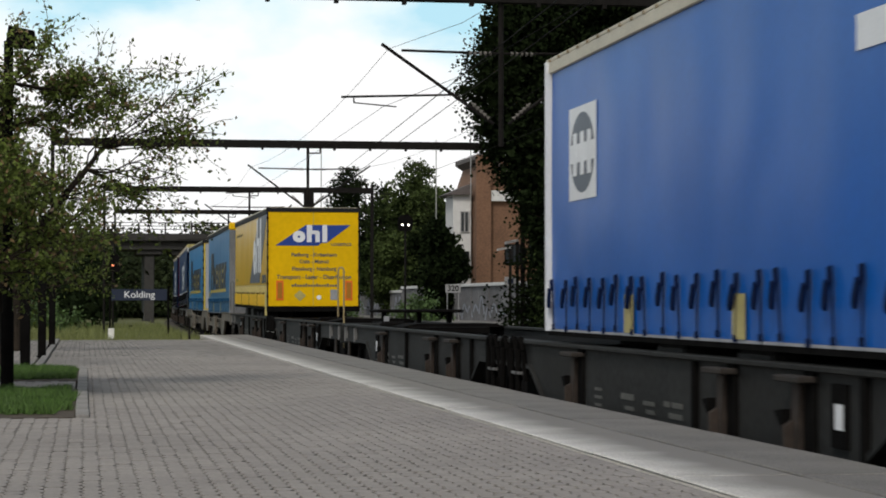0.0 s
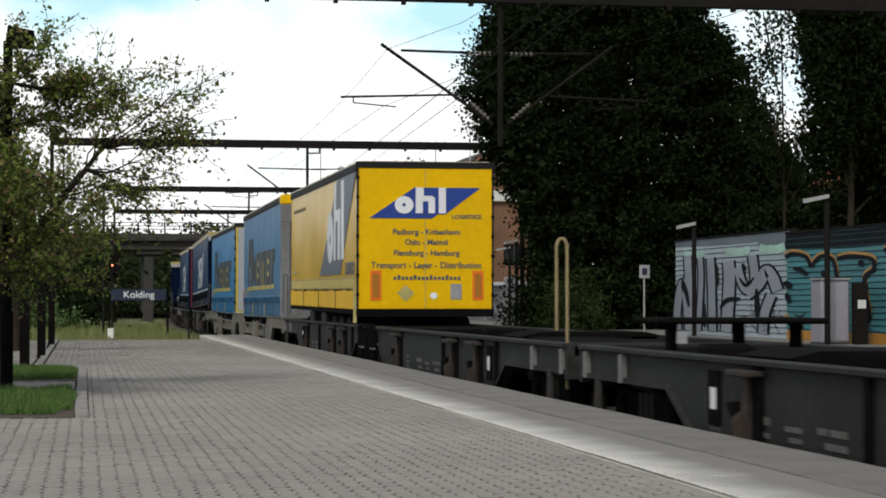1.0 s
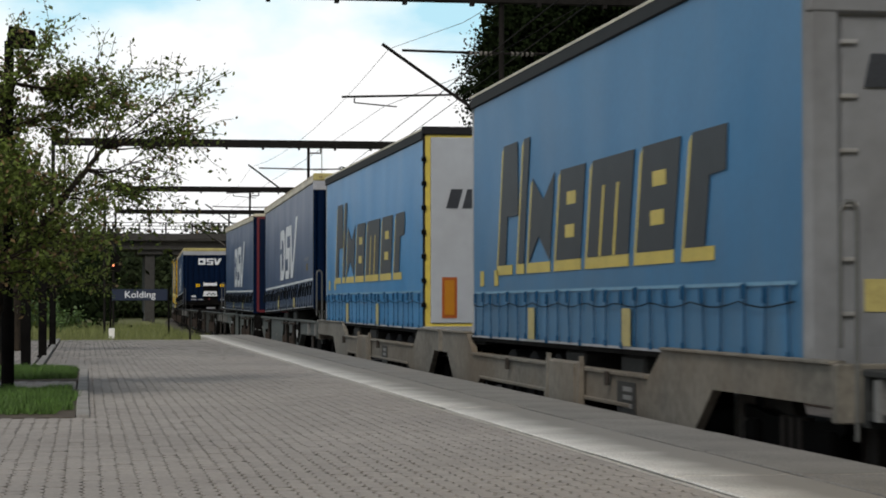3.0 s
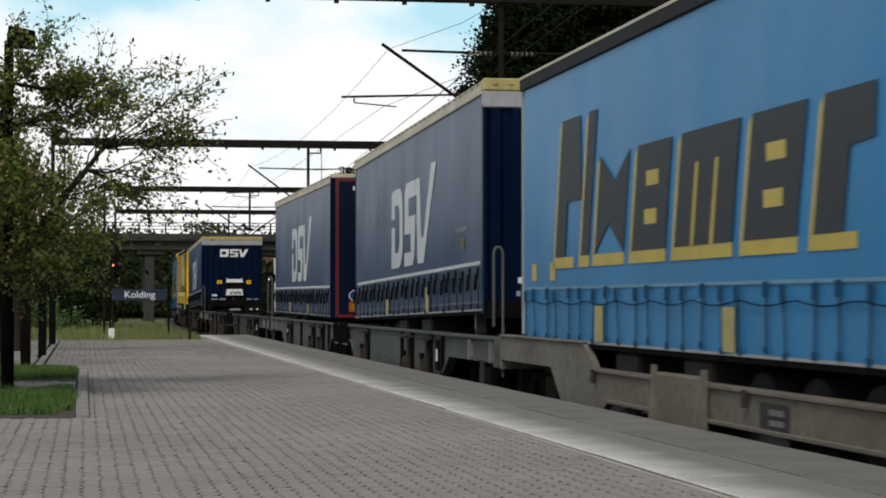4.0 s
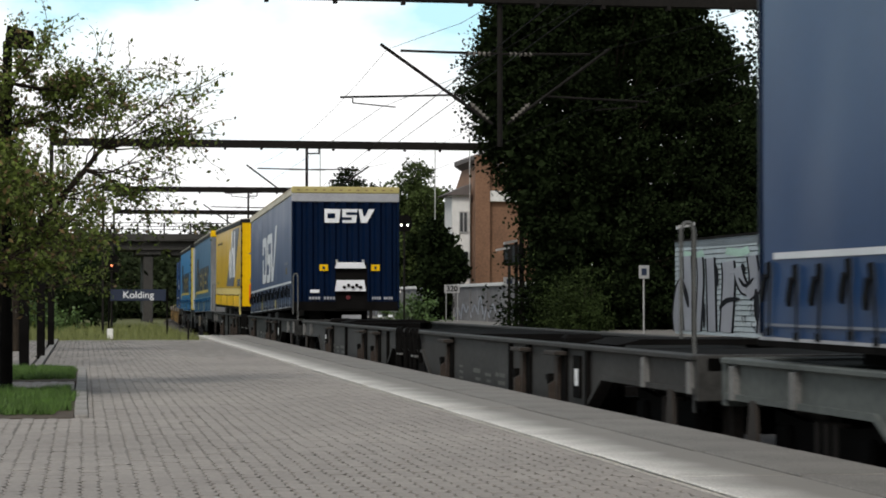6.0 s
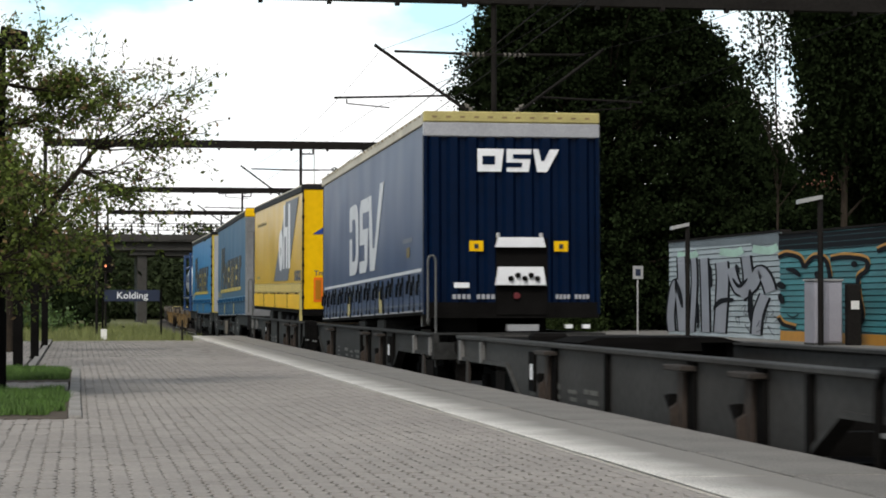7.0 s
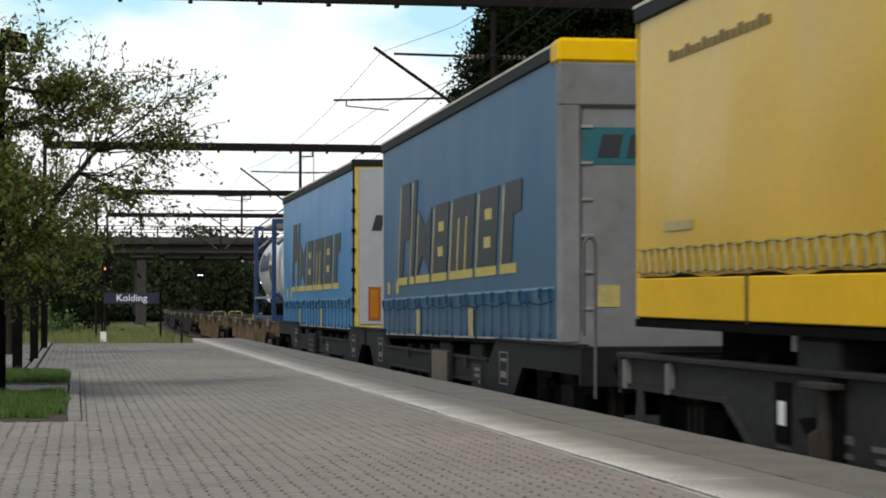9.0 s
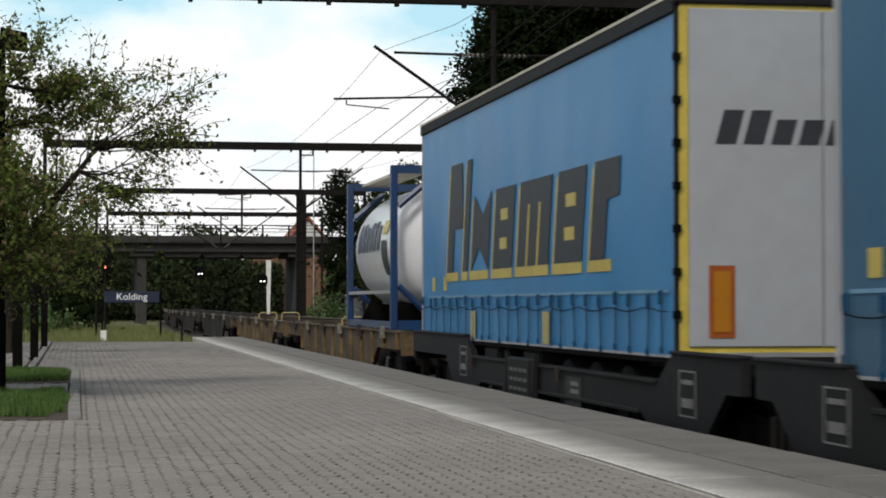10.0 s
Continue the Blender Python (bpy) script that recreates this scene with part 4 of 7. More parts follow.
red_tile = material("red_roof_tile", (0.30, 0.09, 0.045), 0.8, vary=0.2)
part("roof", prism([(20.1, 7.3), (21.75, 9.1), (23.4, 7.3), (23.4, 7.5), (21.75, 9.4), (20.1, 7.5)], "y", -0.3, 8.3), red_tile, rh)
window(rh, 20.6, 21.2, -0.02, 6.2, 7.2, M["white"])
window(rh, 22.2, 22.8, -0.02, 6.2, 7.2, M["white"])
tagged(link("white_pillar", prism([(17.4, -0.8), (17.62, -0.8), (17.75, 5.0), (17.3, 5.0)], "y", 199.6, 200.2), M["white"]), "white tapered pillar beyond the bridge", "pillar")
fh = tagged(empty("factory_house", pose(0, 230, 0)), "long red brick building beyond the bridge", "house")
part("wall", box(18.5, 27, 0, 10, -0.8, 6.0), M["brick"], fh)
part("roof", box(18.2, 27.3, -0.2, 10.2, 6.0, 6.3), M["roof"], fh)
for x in (19.4, 21.2, 23.0):
    window(fh, x, x + 0.9, -0.02, 2.0, 3.8, M["white"])
bh2 = tagged(empty("brick_villa", pose(0, 140, 0)), "dark red brick house partly hidden behind dark trees", "house")
part("wall", box(40, 52, -30, -20, -0.8, 7.4), M["brick"], bh2)
part("roof", prism([(39.5, 7.4), (46, 10.0), (52.5, 7.4)], "y", -30.4, -19.6), red_tile, bh2)

# ---- planting bed with grass, kerbs ----
for y0, y1 in ((19.25, 25.4), (28.1, 33.3)):
    b = tagged(link("planting_bed", box(-1.75, -0.09, y0, y1, -0.06, 0.003), M["soil"]), "bare soil bed beside the paving", "planting bed", kind="structure")
rg = random.Random(15)
verts, faces = [], []
for y0, y1 in ((19.35, 25.3), (28.2, 33.2)):
    for _ in range(30000):
        x, y = rg.uniform(-1.74, 0.0), rg.uniform(y0, y1)
        # a ragged edge, worn thin beside the kerb and at the bed's ends
        rag = 0.10 * noise.noise(Vector((x * 2.0, y * 1.1, 2.0))) + 0.05 * noise.noise(Vector((x * 9, y * 5, 5.0)))
        if x > -0.13 + rag or y < y0 + 0.35 + 3.0 * rag or y > y1 - 0.3 + 2.0 * rag:
            continue
        if noise.noise(Vector((x * 3, y * 1.4, 9.0))) < -0.42:
            continue
        h, d = rg.uniform(0.03, 0.085) * (1.15 + 0.6 * noise.noise(Vector((x * 2.5, y * 1.5, 0)))), rg.uniform(0, 6.28)
        k = len(verts)
        verts += [(x - 0.006 * math.cos(d), y - 0.006 * math.sin(d), 0.01), (x + 0.006 * math.cos(d), y + 0.006 * math.sin(d), 0.01), (x + rg.gauss(0, 0.03), y + rg.gauss(0, 0.03), h)]
        faces.append((k, k + 1, k + 2))
tagged(leaf_mesh("grass", verts, faces, M["blade"], None), "short green grass in the planting beds", "grass", kind="stuff")
verts, faces = [], []
for _ in range(16000):
    y = 58 + 60 * rg.random() ** 1.5
    x = rg.uniform(-8, 4.0)
    h, d = rg.uniform(0.1, 0.45), rg.uniform(0, 6.28)
    k = len(verts)
    verts += [(x - 0.025 * math.cos(d), y - 0.025 * math.sin(d), -0.4), (x + 0.025 * math.cos(d), y + 0.025 * math.sin(d), -0.4), (x + rg.gauss(0, 0.1), y + rg.gauss(0, 0.1), -0.4 + h)]
    faces.append((k, k + 1, k + 2))
tagged(leaf_mesh("tall_grass", verts, faces, material("verge_grass", (0.14, 0.16, 0.05), 0.8, vary=0.4, scale=0.5, fine=5), None), "tall dry green grass on the verge", "grass", kind="stuff")


# ---- the train ----
TRAIN = []      # top-level things that roll, each with the place of its near end along the track at the start, its height and its slope


def rolls(ob, s, z=0.0, slope=0.0, length=13.8):
    TRAIN.append((ob, s, z, slope, length))
    return ob


def plate(profile, x, thick=0.004):
    """A thin sheet in the side plane (u along the wagon, v up), its outer face at x."""
    return prism(profile, "x", x, x + thick)


def quad(u0, u1, v0, v1, lean=0.0):
    return [(u0, v0), (u1, v0), (u1 - lean, v1), (u0 - lean, v1)]


def oval(cx, cy, rx, ry, n=28):
    return [(cx + rx * math.cos(2 * math.pi * i / n), cy + ry * math.sin(2 * math.pi * i / n)) for i in range(n)]


def add_wheel(bm, x, y, z, r, w, n=24):
    """A wheel with a rim dished in, its axle along x."""
    rings = []
    for xx, rr in ((-w / 2, r * 0.55), (-w / 2, r * 0.93), (-w / 2 + 0.02, r), (w / 2 - 0.02, r), (w / 2, r * 0.93), (w / 2, r * 0.55)):
        rings.append([bm.verts.new((x + xx, y + rr * math.cos(2 * math.pi * i / n), z + rr * math.sin(2 * math.pi * i / n))) for i in range(n)])
    for a, b in zip(rings, rings[1:]):
        for i in range(n):
            bm.faces.new((a[i], a[(i + 1) % n], b[(i + 1) % n], b[i]))
    for ring, xx in ((rings[0], -w / 2 + 0.05), (rings[-1], w / 2 - 0.05)):
        c = bm.verts.new((x + xx, y, z))
        for i in range(n):
            bm.faces.new((ring[i], ring[(i + 1) % n], c))
    bmesh.ops.recalc_face_normals(bm, faces=bm.faces[:])
    return bm


def words(text, size, m, mat, parent, name="lettering", bold=0.0, wide=1.0, depth=0.002):
    """Raised lettering in the built-in font, centred, standing in the pose m."""
    cu = bpy.data.curves.new(name, "FONT")
    cu.body, cu.size, cu.align_x, cu.align_y, cu.extrude, cu.offset = text, size, "CENTER", "CENTER", depth, bold
    ob = bpy.data.objects.new(name, cu)
    scene.collection.objects.link(ob)
    bpy.context.view_layer.update()
    me = bpy.data.meshes.new_from_object(ob.evaluated_get(bpy.context.evaluated_depsgraph_get()))
    bpy.data.objects.remove(ob)
    bpy.data.curves.remove(cu)
    me.transform(m @ Matrix.Diagonal((wide, 1, 1, 1)))
    me.materials.clear()
    me.materials.append(mat)
    out = new(name, me)
    out.parent = parent
    return out


def curtain_material(name, colour, rough=0.38, dirt=0.3, dirt_colour=(0.2, 0.2, 0.2), sheen=0.27):
    """Vinyl curtain: soft vertical waves, road dirt in its lower part, a little sheen."""
    m = material(name, colour, rough, vary=0.07, scale=0.7, fine=14, spec=sheen)
    nt = m.node_tree
    b = nt.nodes["Principled BSDF"]
    co = nt.nodes.new("ShaderNodeTexCoord")
    mp = nt.nodes.new("ShaderNodeMapping")
    mp.inputs["Scale"].default_value = (1, 0.8, 0.7)
    nt.links.new(co.outputs["Object"], mp.inputs[0])
    n = nt.nodes.new("ShaderNodeTexNoise")
    n.inputs["Scale"].default_value, n.inputs["Detail"].default_value = 0.75, 0.6
    nt.links.new(mp.outputs[0], n.inputs["Vector"])
    bp = nt.nodes.new("ShaderNodeBump")
    bp.inputs["Strength"].default_value, bp.inputs["Distance"].default_value = 0.7, 0.11
    nt.links.new(n.outputs[0], bp.inputs["Height"])
    nt.links.new(bp.outputs[0], b.inputs["Normal"])
    # spray of road dirt, thicker towards the hem
    sep = nt.nodes.new("ShaderNodeSeparateXYZ")
    nt.links.new(co.outputs["Object"], sep.inputs[0])
    h = nt.nodes.new("ShaderNodeMapRange")
    h.inputs[1].default_value, h.inputs[2].default_value, h.inputs[3].default_value, h.inputs[4].default_value = 0.2, 1.9, 1.0, 0.12
    nt.links.new(sep.outputs["Z"], h.inputs[0])
    streak = nt.nodes.new("ShaderNodeTexNoise")
    mp2 = nt.nodes.new("ShaderNodeMapping")
    mp2.inputs["Scale"].default_value = (1, 1.1, 0.5)
    nt.links.new(co.outputs["Object"], mp2.inputs[0])
    nt.links.new(mp2.outputs[0], streak.inputs["Vector"])
    streak.inputs["Scale"].default_value, streak.inputs["Detail"].default_value = 2.0, 6.0
    mul = nt.nodes.new("ShaderNodeMath")
    mul.operation = "MULTIPLY"
    nt.links.new(h.outputs[0], mul.inputs[0])
    nt.links.new(streak.outputs[0], mul.inputs[1])
    mul2 = nt.nodes.new("ShaderNodeMath")
    mul2.operation = "MULTIPLY"
    mul2.inputs[1].default_value = dirt * 2
    nt.links.new(mul.outputs[0], mul2.inputs[0])
    mix = nt.nodes.new("ShaderNodeMix")
    mix.data_type = "RGBA"
    old = b.inputs["Base Color"].links[0].from_socket
    nt.links.new(mul2.outputs[0], mix.inputs[0])
    nt.links.new(old, mix.inputs[6])
    mix.inputs[7].default_value = (*dirt_colour, 1)
    nt.links.new(mix.outputs[2], b.inputs["Base Color"])
    return m


C = {
    "tip": curtain_material("blue_curtain", (0.0, 0.098, 0.42), 0.34, 0.08, (0.003, 0.03, 0.13), sheen=0.14),
    "ohl": curtain_material("yellow_curtain", (0.64, 0.40, 0.005), 0.32, 0.13, (0.34, 0.23, 0.025), sheen=0.28),
    "fix": curtain_material("light_blue_curtain", (0.018, 0.20, 0.45), 0.4, 0.16, (0.06, 0.14, 0.22), sheen=0.2),
    "fix_worn": curtain_material("worn_light_blue_curtain", (0.026, 0.155, 0.33), 0.45, 0.45, (0.06, 0.11, 0.155), sheen=0.2),
    "fix_grey": curtain_material("greyed_blue_curtain", (0.026, 0.115, 0.22), 0.5, 0.5, (0.055, 0.085, 0.105), sheen=0.2),
    "dsv": curtain_material("slate_blue_curtain", (0.003, 0.034, 0.115), 0.38, 0.16, (0.022, 0.045, 0.09), sheen=0.25),
    "navy": material("navy_paint", (0.0006, 0.006, 0.023), 0.4, spec=0.08, vary=0.15, scale=1.5, fine=10),
    "navy_door": material("navy_door", (0.0012, 0.006, 0.022), 0.4, spec=0.15, vary=0.15, scale=1.5, fine=10),
    "yellow": material("yellow_paint", (0.74, 0.45, 0.002), 0.45, spec=0.1, vary=0.06, scale=1.0, fine=8, dirt=0.15, dirt_colour=(0.35, 0.22, 0.02)),
    "grey_blue": material("dark_grey_print", (0.055, 0.07, 0.10), 0.45, vary=0.1),
    "blue_print": material("blue_print", (0.01, 0.045, 0.25), 0.45, vary=0.08),
    "navy_print": material("navy_print", (0.012, 0.02, 0.06), 0.5, vary=0.1),
    "white_print": material("white_print", (0.72, 0.74, 0.76), 0.45, vary=0.08),
    "grey_print": material("pale_grey_print", (0.54, 0.57, 0.60), 0.45, vary=0.12, scale=1.5),
    "dim_white": material("dim_white", (0.30, 0.31, 0.33), 0.5, vary=0.15),
    "dim_print": material("dim_print", (0.12, 0.14, 0.18), 0.5, vary=0.2),
    "dark_print": material("dark_print", (0.032, 0.036, 0.042), 0.55, spec=0.2, vary=0.15),
    "yellow_print": material("yellow_print", (0.48, 0.38, 0.06), 0.5, vary=0.15),
    "faded_yellow": material("faded_yellow_print", (0.38, 0.33, 0.12), 0.5, vary=0.2),
    "teal": material("teal_print", (0.01, 0.10, 0.13), 0.5, vary=0.15),
    "pale_blue": material("pale_blue_print", (0.12, 0.27, 0.40), 0.5, vary=0.2),
    "worn_panel": material("worn_panel", (0.17, 0.18, 0.19), 0.55, vary=0.15, scale=1.0, fine=6, dirt=0.6, dirt_colour=(0.09, 0.085, 0.075), spec=0.3),
    "olive": material("shaded_fold", (0.16, 0.12, 0.03), 0.6, vary=0.3),
    "cleat": material("cleat_brass", (0.20, 0.14, 0.06), 0.6, vary=0.3),
    "cream": material("cream_roof_edge", (0.55, 0.50, 0.38), 0.5, vary=0.2, scale=1.2, dirt=0.4, dirt_colour=(0.2, 0.17, 0.12)),
    "dark_rail": material("dark_roof_rail", (0.011, 0.011, 0.012), 0.7, spec=0.2, vary=0.2),
    "alu": material("aluminium", (0.38, 0.39, 0.40), 0.4, 0.5, vary=0.15, dirt=0.3, dirt_colour=(0.14, 0.13, 0.12)),
    "panel": material("white_panel", (0.33, 0.355, 0.38), 0.5, vary=0.06, scale=0.8, fine=5, dirt=0.4, dirt_colour=(0.25, 0.245, 0.235), spec=0.3),
    "amber": material("amber_reflector", (0.36, 0.15, 0.01), 0.3, vary=0.1),
    "amber_edge": material("amber_edge", (0.28, 0.07, 0.01), 0.4, vary=0.1),
    "orange": material("orange_reflector", (0.72, 0.15, 0.01), 0.3, vary=0.1),
    "red": material("red_trim", (0.11, 0.010, 0.014), 0.4, vary=0.12),
    "strap": material("strap_webbing", (0.006, 0.007, 0.009), 0.8, spec=0.1, vary=0.2),
    "tyre": material("tyre_rubber", (0.022, 0.022, 0.023), 0.9, spec=0.1, vary=0.2),
    "tank_blue": material("tank_frame_blue", (0.005, 0.036, 0.115), 0.4, vary=0.15, dirt=0.3),
    "tank_white": material("tank_white", (0.70, 0.71, 0.72), 0.3, vary=0.07, scale=0.8, dirt=0.25, dirt_colour=(0.35, 0.34, 0.32)),
}


def curtain_sheet(length, z0, z1, x, out, seed, deep=0.004):
    """A hanging curtain: a sheet with shallow folds, 2 cm thick at its hem."""
    rnd = random.Random(seed)
    waves = [(rnd.uniform(0.3, 1.9), rnd.uniform(0, 6.3), rnd.uniform(0.3, 1)) for _ in range(7)]
    nu, nv = 72, 9
    bm = bmesh.new()
    rows = []
    for j in range(nv + 1):
        v = j / nv
        row = []
        for i in range(nu + 1):
            u = 0.03 + (length - 0.06) * i / nu
            w = sum(a * math.sin(k * u + p + 0.7 * v * k) for k, p, a in waves) / 4
            bulge = 0.006 * math.sin(math.pi * v)
            sag = 0.012 * math.sin(u * 2.9 + waves[0][1]) + 0.01 * math.sin(u * 5.3) if j == 0 else 0
            row.append(bm.verts.new((x + out * (bulge + deep * w * (1.15 - v)), u, z0 + (z1 - z0) * v + sag)))
        rows.append(row)
    for a, b in zip(rows, rows[1:]):
        for i in range(nu):
            bm.faces.new((a[i], a[i + 1], b[i + 1], b[i]) if out > 0 else (a[i + 1], a[i], b[i], b[i + 1]))
    return bm


def strap_mesh(mat, lever=True):
    """A buckle strap: webbing, ratchet with a slanting lever, slack tail and hook, hanging in front of the hem."""
    bm = box(-0.010, 0.0, -0.011, 0.011, 0.02, 0.56)
    add_box(bm, -0.03, 0.0, -0.026, 0.026, 0.43, 0.55)
    if lever:
        add_prism(bm, [(-0.02, 0.44), (0.025, 0.46), (0.095, 0.33), (0.10, 0.27), (0.06, 0.24), (0.03, 0.30)], "x", -0.055, -0.02)
    add_box(bm, -0.02, 0.0, -0.03, 0.03, -0.01, 0.05)
    me = bpy.data.meshes.new("strap")
    bm.to_mesh(me)
    bm.free()
    me.materials.append(mat)
    return me


STRAPS = {"dsv": strap_mesh(C["strap"]), "tip": strap_mesh(material("navy_webbing", (0.003, 0.010, 0.045), 0.8, spec=0.1, vary=0.2)), "fix": strap_mesh(material("blue_webbing", (0.012, 0.06, 0.13), 0.8, spec=0.1, vary=0.2), False)}


def underframe(t, length, tail_near):
    """Chassis beams, three axles of twin wheels, landing legs."""
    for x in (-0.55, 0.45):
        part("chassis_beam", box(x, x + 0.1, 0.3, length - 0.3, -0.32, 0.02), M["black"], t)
    for i in range(3):
        y = 2.2 + 1.31 * i
        y = y if tail_near else length - y
        for x in (-0.96, 0.96):
            w = part("wheel", add_wheel(bmesh.new(), x, y, -0.62, 0.5, 0.36), C["tyre"], t)
            part("hub", prism(oval(y, -0.62, 0.2, 0.2, 12), "x", x - 0.2 if x < 0 else x + 0.12, x - 0.12 if x < 0 else x + 0.2), M["rust"], w)
        part("axle", bars([((-1.0, y, -0.62), (1.0, y, -0.62))], 0.07), M["black"], t)
    y = length - 3.2 if tail_near else 3.2
    for x in (-0.75, 0.75):
        part("landing_leg", box(x - 0.07, x + 0.07, y - 0.07, y + 0.07, -0.75, 0.0), M["zinc"], t)
    for y0 in (4.9, 7.4):
        y1 = y0 + 1.1 if tail_near else y0
        part("side_box", box(-1.18, -0.7, y1, y1 + 0.9, -0.42, -0.06, 0.03), M["wagon_dark"], t)


def trailer(kind, s, z_near, z_far, label, height, tail_near, seed, L=13.8, shift=0.0, cloth=""):
    t = tagged(empty("semi_trailer"), label, "trailer", group="trailers on the train")
    rolls(t, s, z_near, (z_far - z_near) / L, L)
    H = height
    underframe(t, L, tail_near)
    part("floor_frame", box(-1.22, 1.22, 0.02, L - 0.02, 0.0, 0.16), M["black"], t)
    part("load_body", box(-1.19, 1.19, 0.06, L - 0.06, 0.16, H - 0.1), C["dark_rail"], t)
    cm = C[cloth or kind]
    hem = 0.42 if kind == "ohl" else 0.0
    left = part("curtain", curtain_sheet(L - 0.1, hem, H - 0.14, -1.235, -1, seed), cm, t, smooth=True)
    part("curtain", curtain_sheet(L - 0.1, hem, H - 0.14, 1.235, 1, seed + 1), cm, t, smooth=True)
    rail = {"tip": C["cream"], "dsv": C["cream"], "ohl": C["dark_rail"], "fix": C["dark_rail"]}[kind]
    for x in (-1.265, 1.215):
        part("roof_rail", box(x, x + 0.05, 0, L, H - 0.17, H - 0.02, 0.012), rail, t)
    roof = prism([(-1.27, H - 0.03), (-1.27, H), (-1.15, H + 0.035), (1.15, H + 0.035), (1.27, H), (1.27, H - 0.03)], "y", 0.0, L)
    part("roof", roof, C["cream"], t)
    if kind in ("tip", "dsv"):
        for i in range(30):
            part("roof_cleat", box(-1.285, -1.268, 0.25 + i * 0.46, 0.28 + i * 0.46, H - 0.045, H - 0.01), C["cleat"], t)
    # straps along the hem
    if kind != "ohl":
        n = 24
        for i in range(n):
            y = 0.35 + (L - 0.7) * i / (n - 1)
            sm = new("strap", STRAPS[kind])
            sm.parent = t
            sm.matrix_basis = pose(-1.256, y + 0.05 * math.sin(i * 2.7 + seed), 0.03 + 0.018 * math.sin(i * 4.1 + seed), rx=(0, 2, 6, -6, -2, 3, -9)[(i * 5 + seed) % 7])
        if kind == "fix":
            part("hem_cord", bars([[(-1.262, 0.2 + (L - 0.4) * i / 48, 0.46 - 0.05 * abs(math.sin(i * 0.65 + seed))) for i in range(49)]], 0.006, 5), C["strap"], t)
        part("hem_band", plate(quad(0.05, L - 0.05, 0.0, 0.025), -1.252), C["dim_white"], t)
        for u in {"tip": (2.6, 6.4, 9.95), "dsv": (4.6, 9.0), "fix": (5.1, 9.6)}[kind]:
            part("reflector_flap", plate(quad(u, u + 0.34, 0.03, 0.40), -1.262), C["faded_yellow"], t)
    else:
        for i in range(4):
            u0 = 0.08 + i * (L - 0.1) / 4
            part("side_board", box(-1.262, -1.222, u0, u0 + (L - 0.1) / 4 - 0.05, 0.04, 0.40, 0.01), C["yellow"], t)
            part("board_post", box(-1.27, -1.22, u0 - 0.045, u0 - 0.005, 0.02, 0.42), M["rust"], t)
        for z in (0.45, 0.66):
            part("hem_cord", bars([[(-1.252, 0.1 + (L - 0.2) * k / 80, z + 0.012 * math.sin(k * 1.9 + z)) for k in range(81)]], 0.007, 5), C["dark_print"], t)
        for k in range(56):
            y = 0.2 + k * (L - 0.5) / 55
            part("lashing", prism([(y, 0.44), (y + 0.035, 0.44), (y + 0.10, 0.68), (y + 0.05, 0.68)], "x", -1.262, -1.248), C["faded_yellow"], t)
            # hem folds get a darker olive that holds the shade of their creases
            part("hem_fold", prism([(y + 0.07, 0.43), (y + 0.12, 0.43), (y + 0.13, 0.58), (y + 0.09, 0.56)], "x", -1.254, -1.246), C["olive"], t)
    part("hem_edge", box(-1.25, -1.2, 0.0, L, -0.05, 0.02), M["black"], t)
    side_print(kind, t, shift, tail_near)
    near_end(kind, t, H, tail_near)
    part("end_wall", box(-1.24, 1.24, L - 0.04, L, 0.05, H - 0.02), C["panel"] if kind == "fix" else C["navy"] if kind == "dsv" else cm, t)
    # bodies are 2.75 m across, wider than the wagon under them; widen away from the platform side
    for ob in t.children_recursive:
        if ob.data.users == 1:
            for v in ob.data.vertices:
                v.co.x = (v.co.x + 1.25) * 1.085 - 1.25
    return t


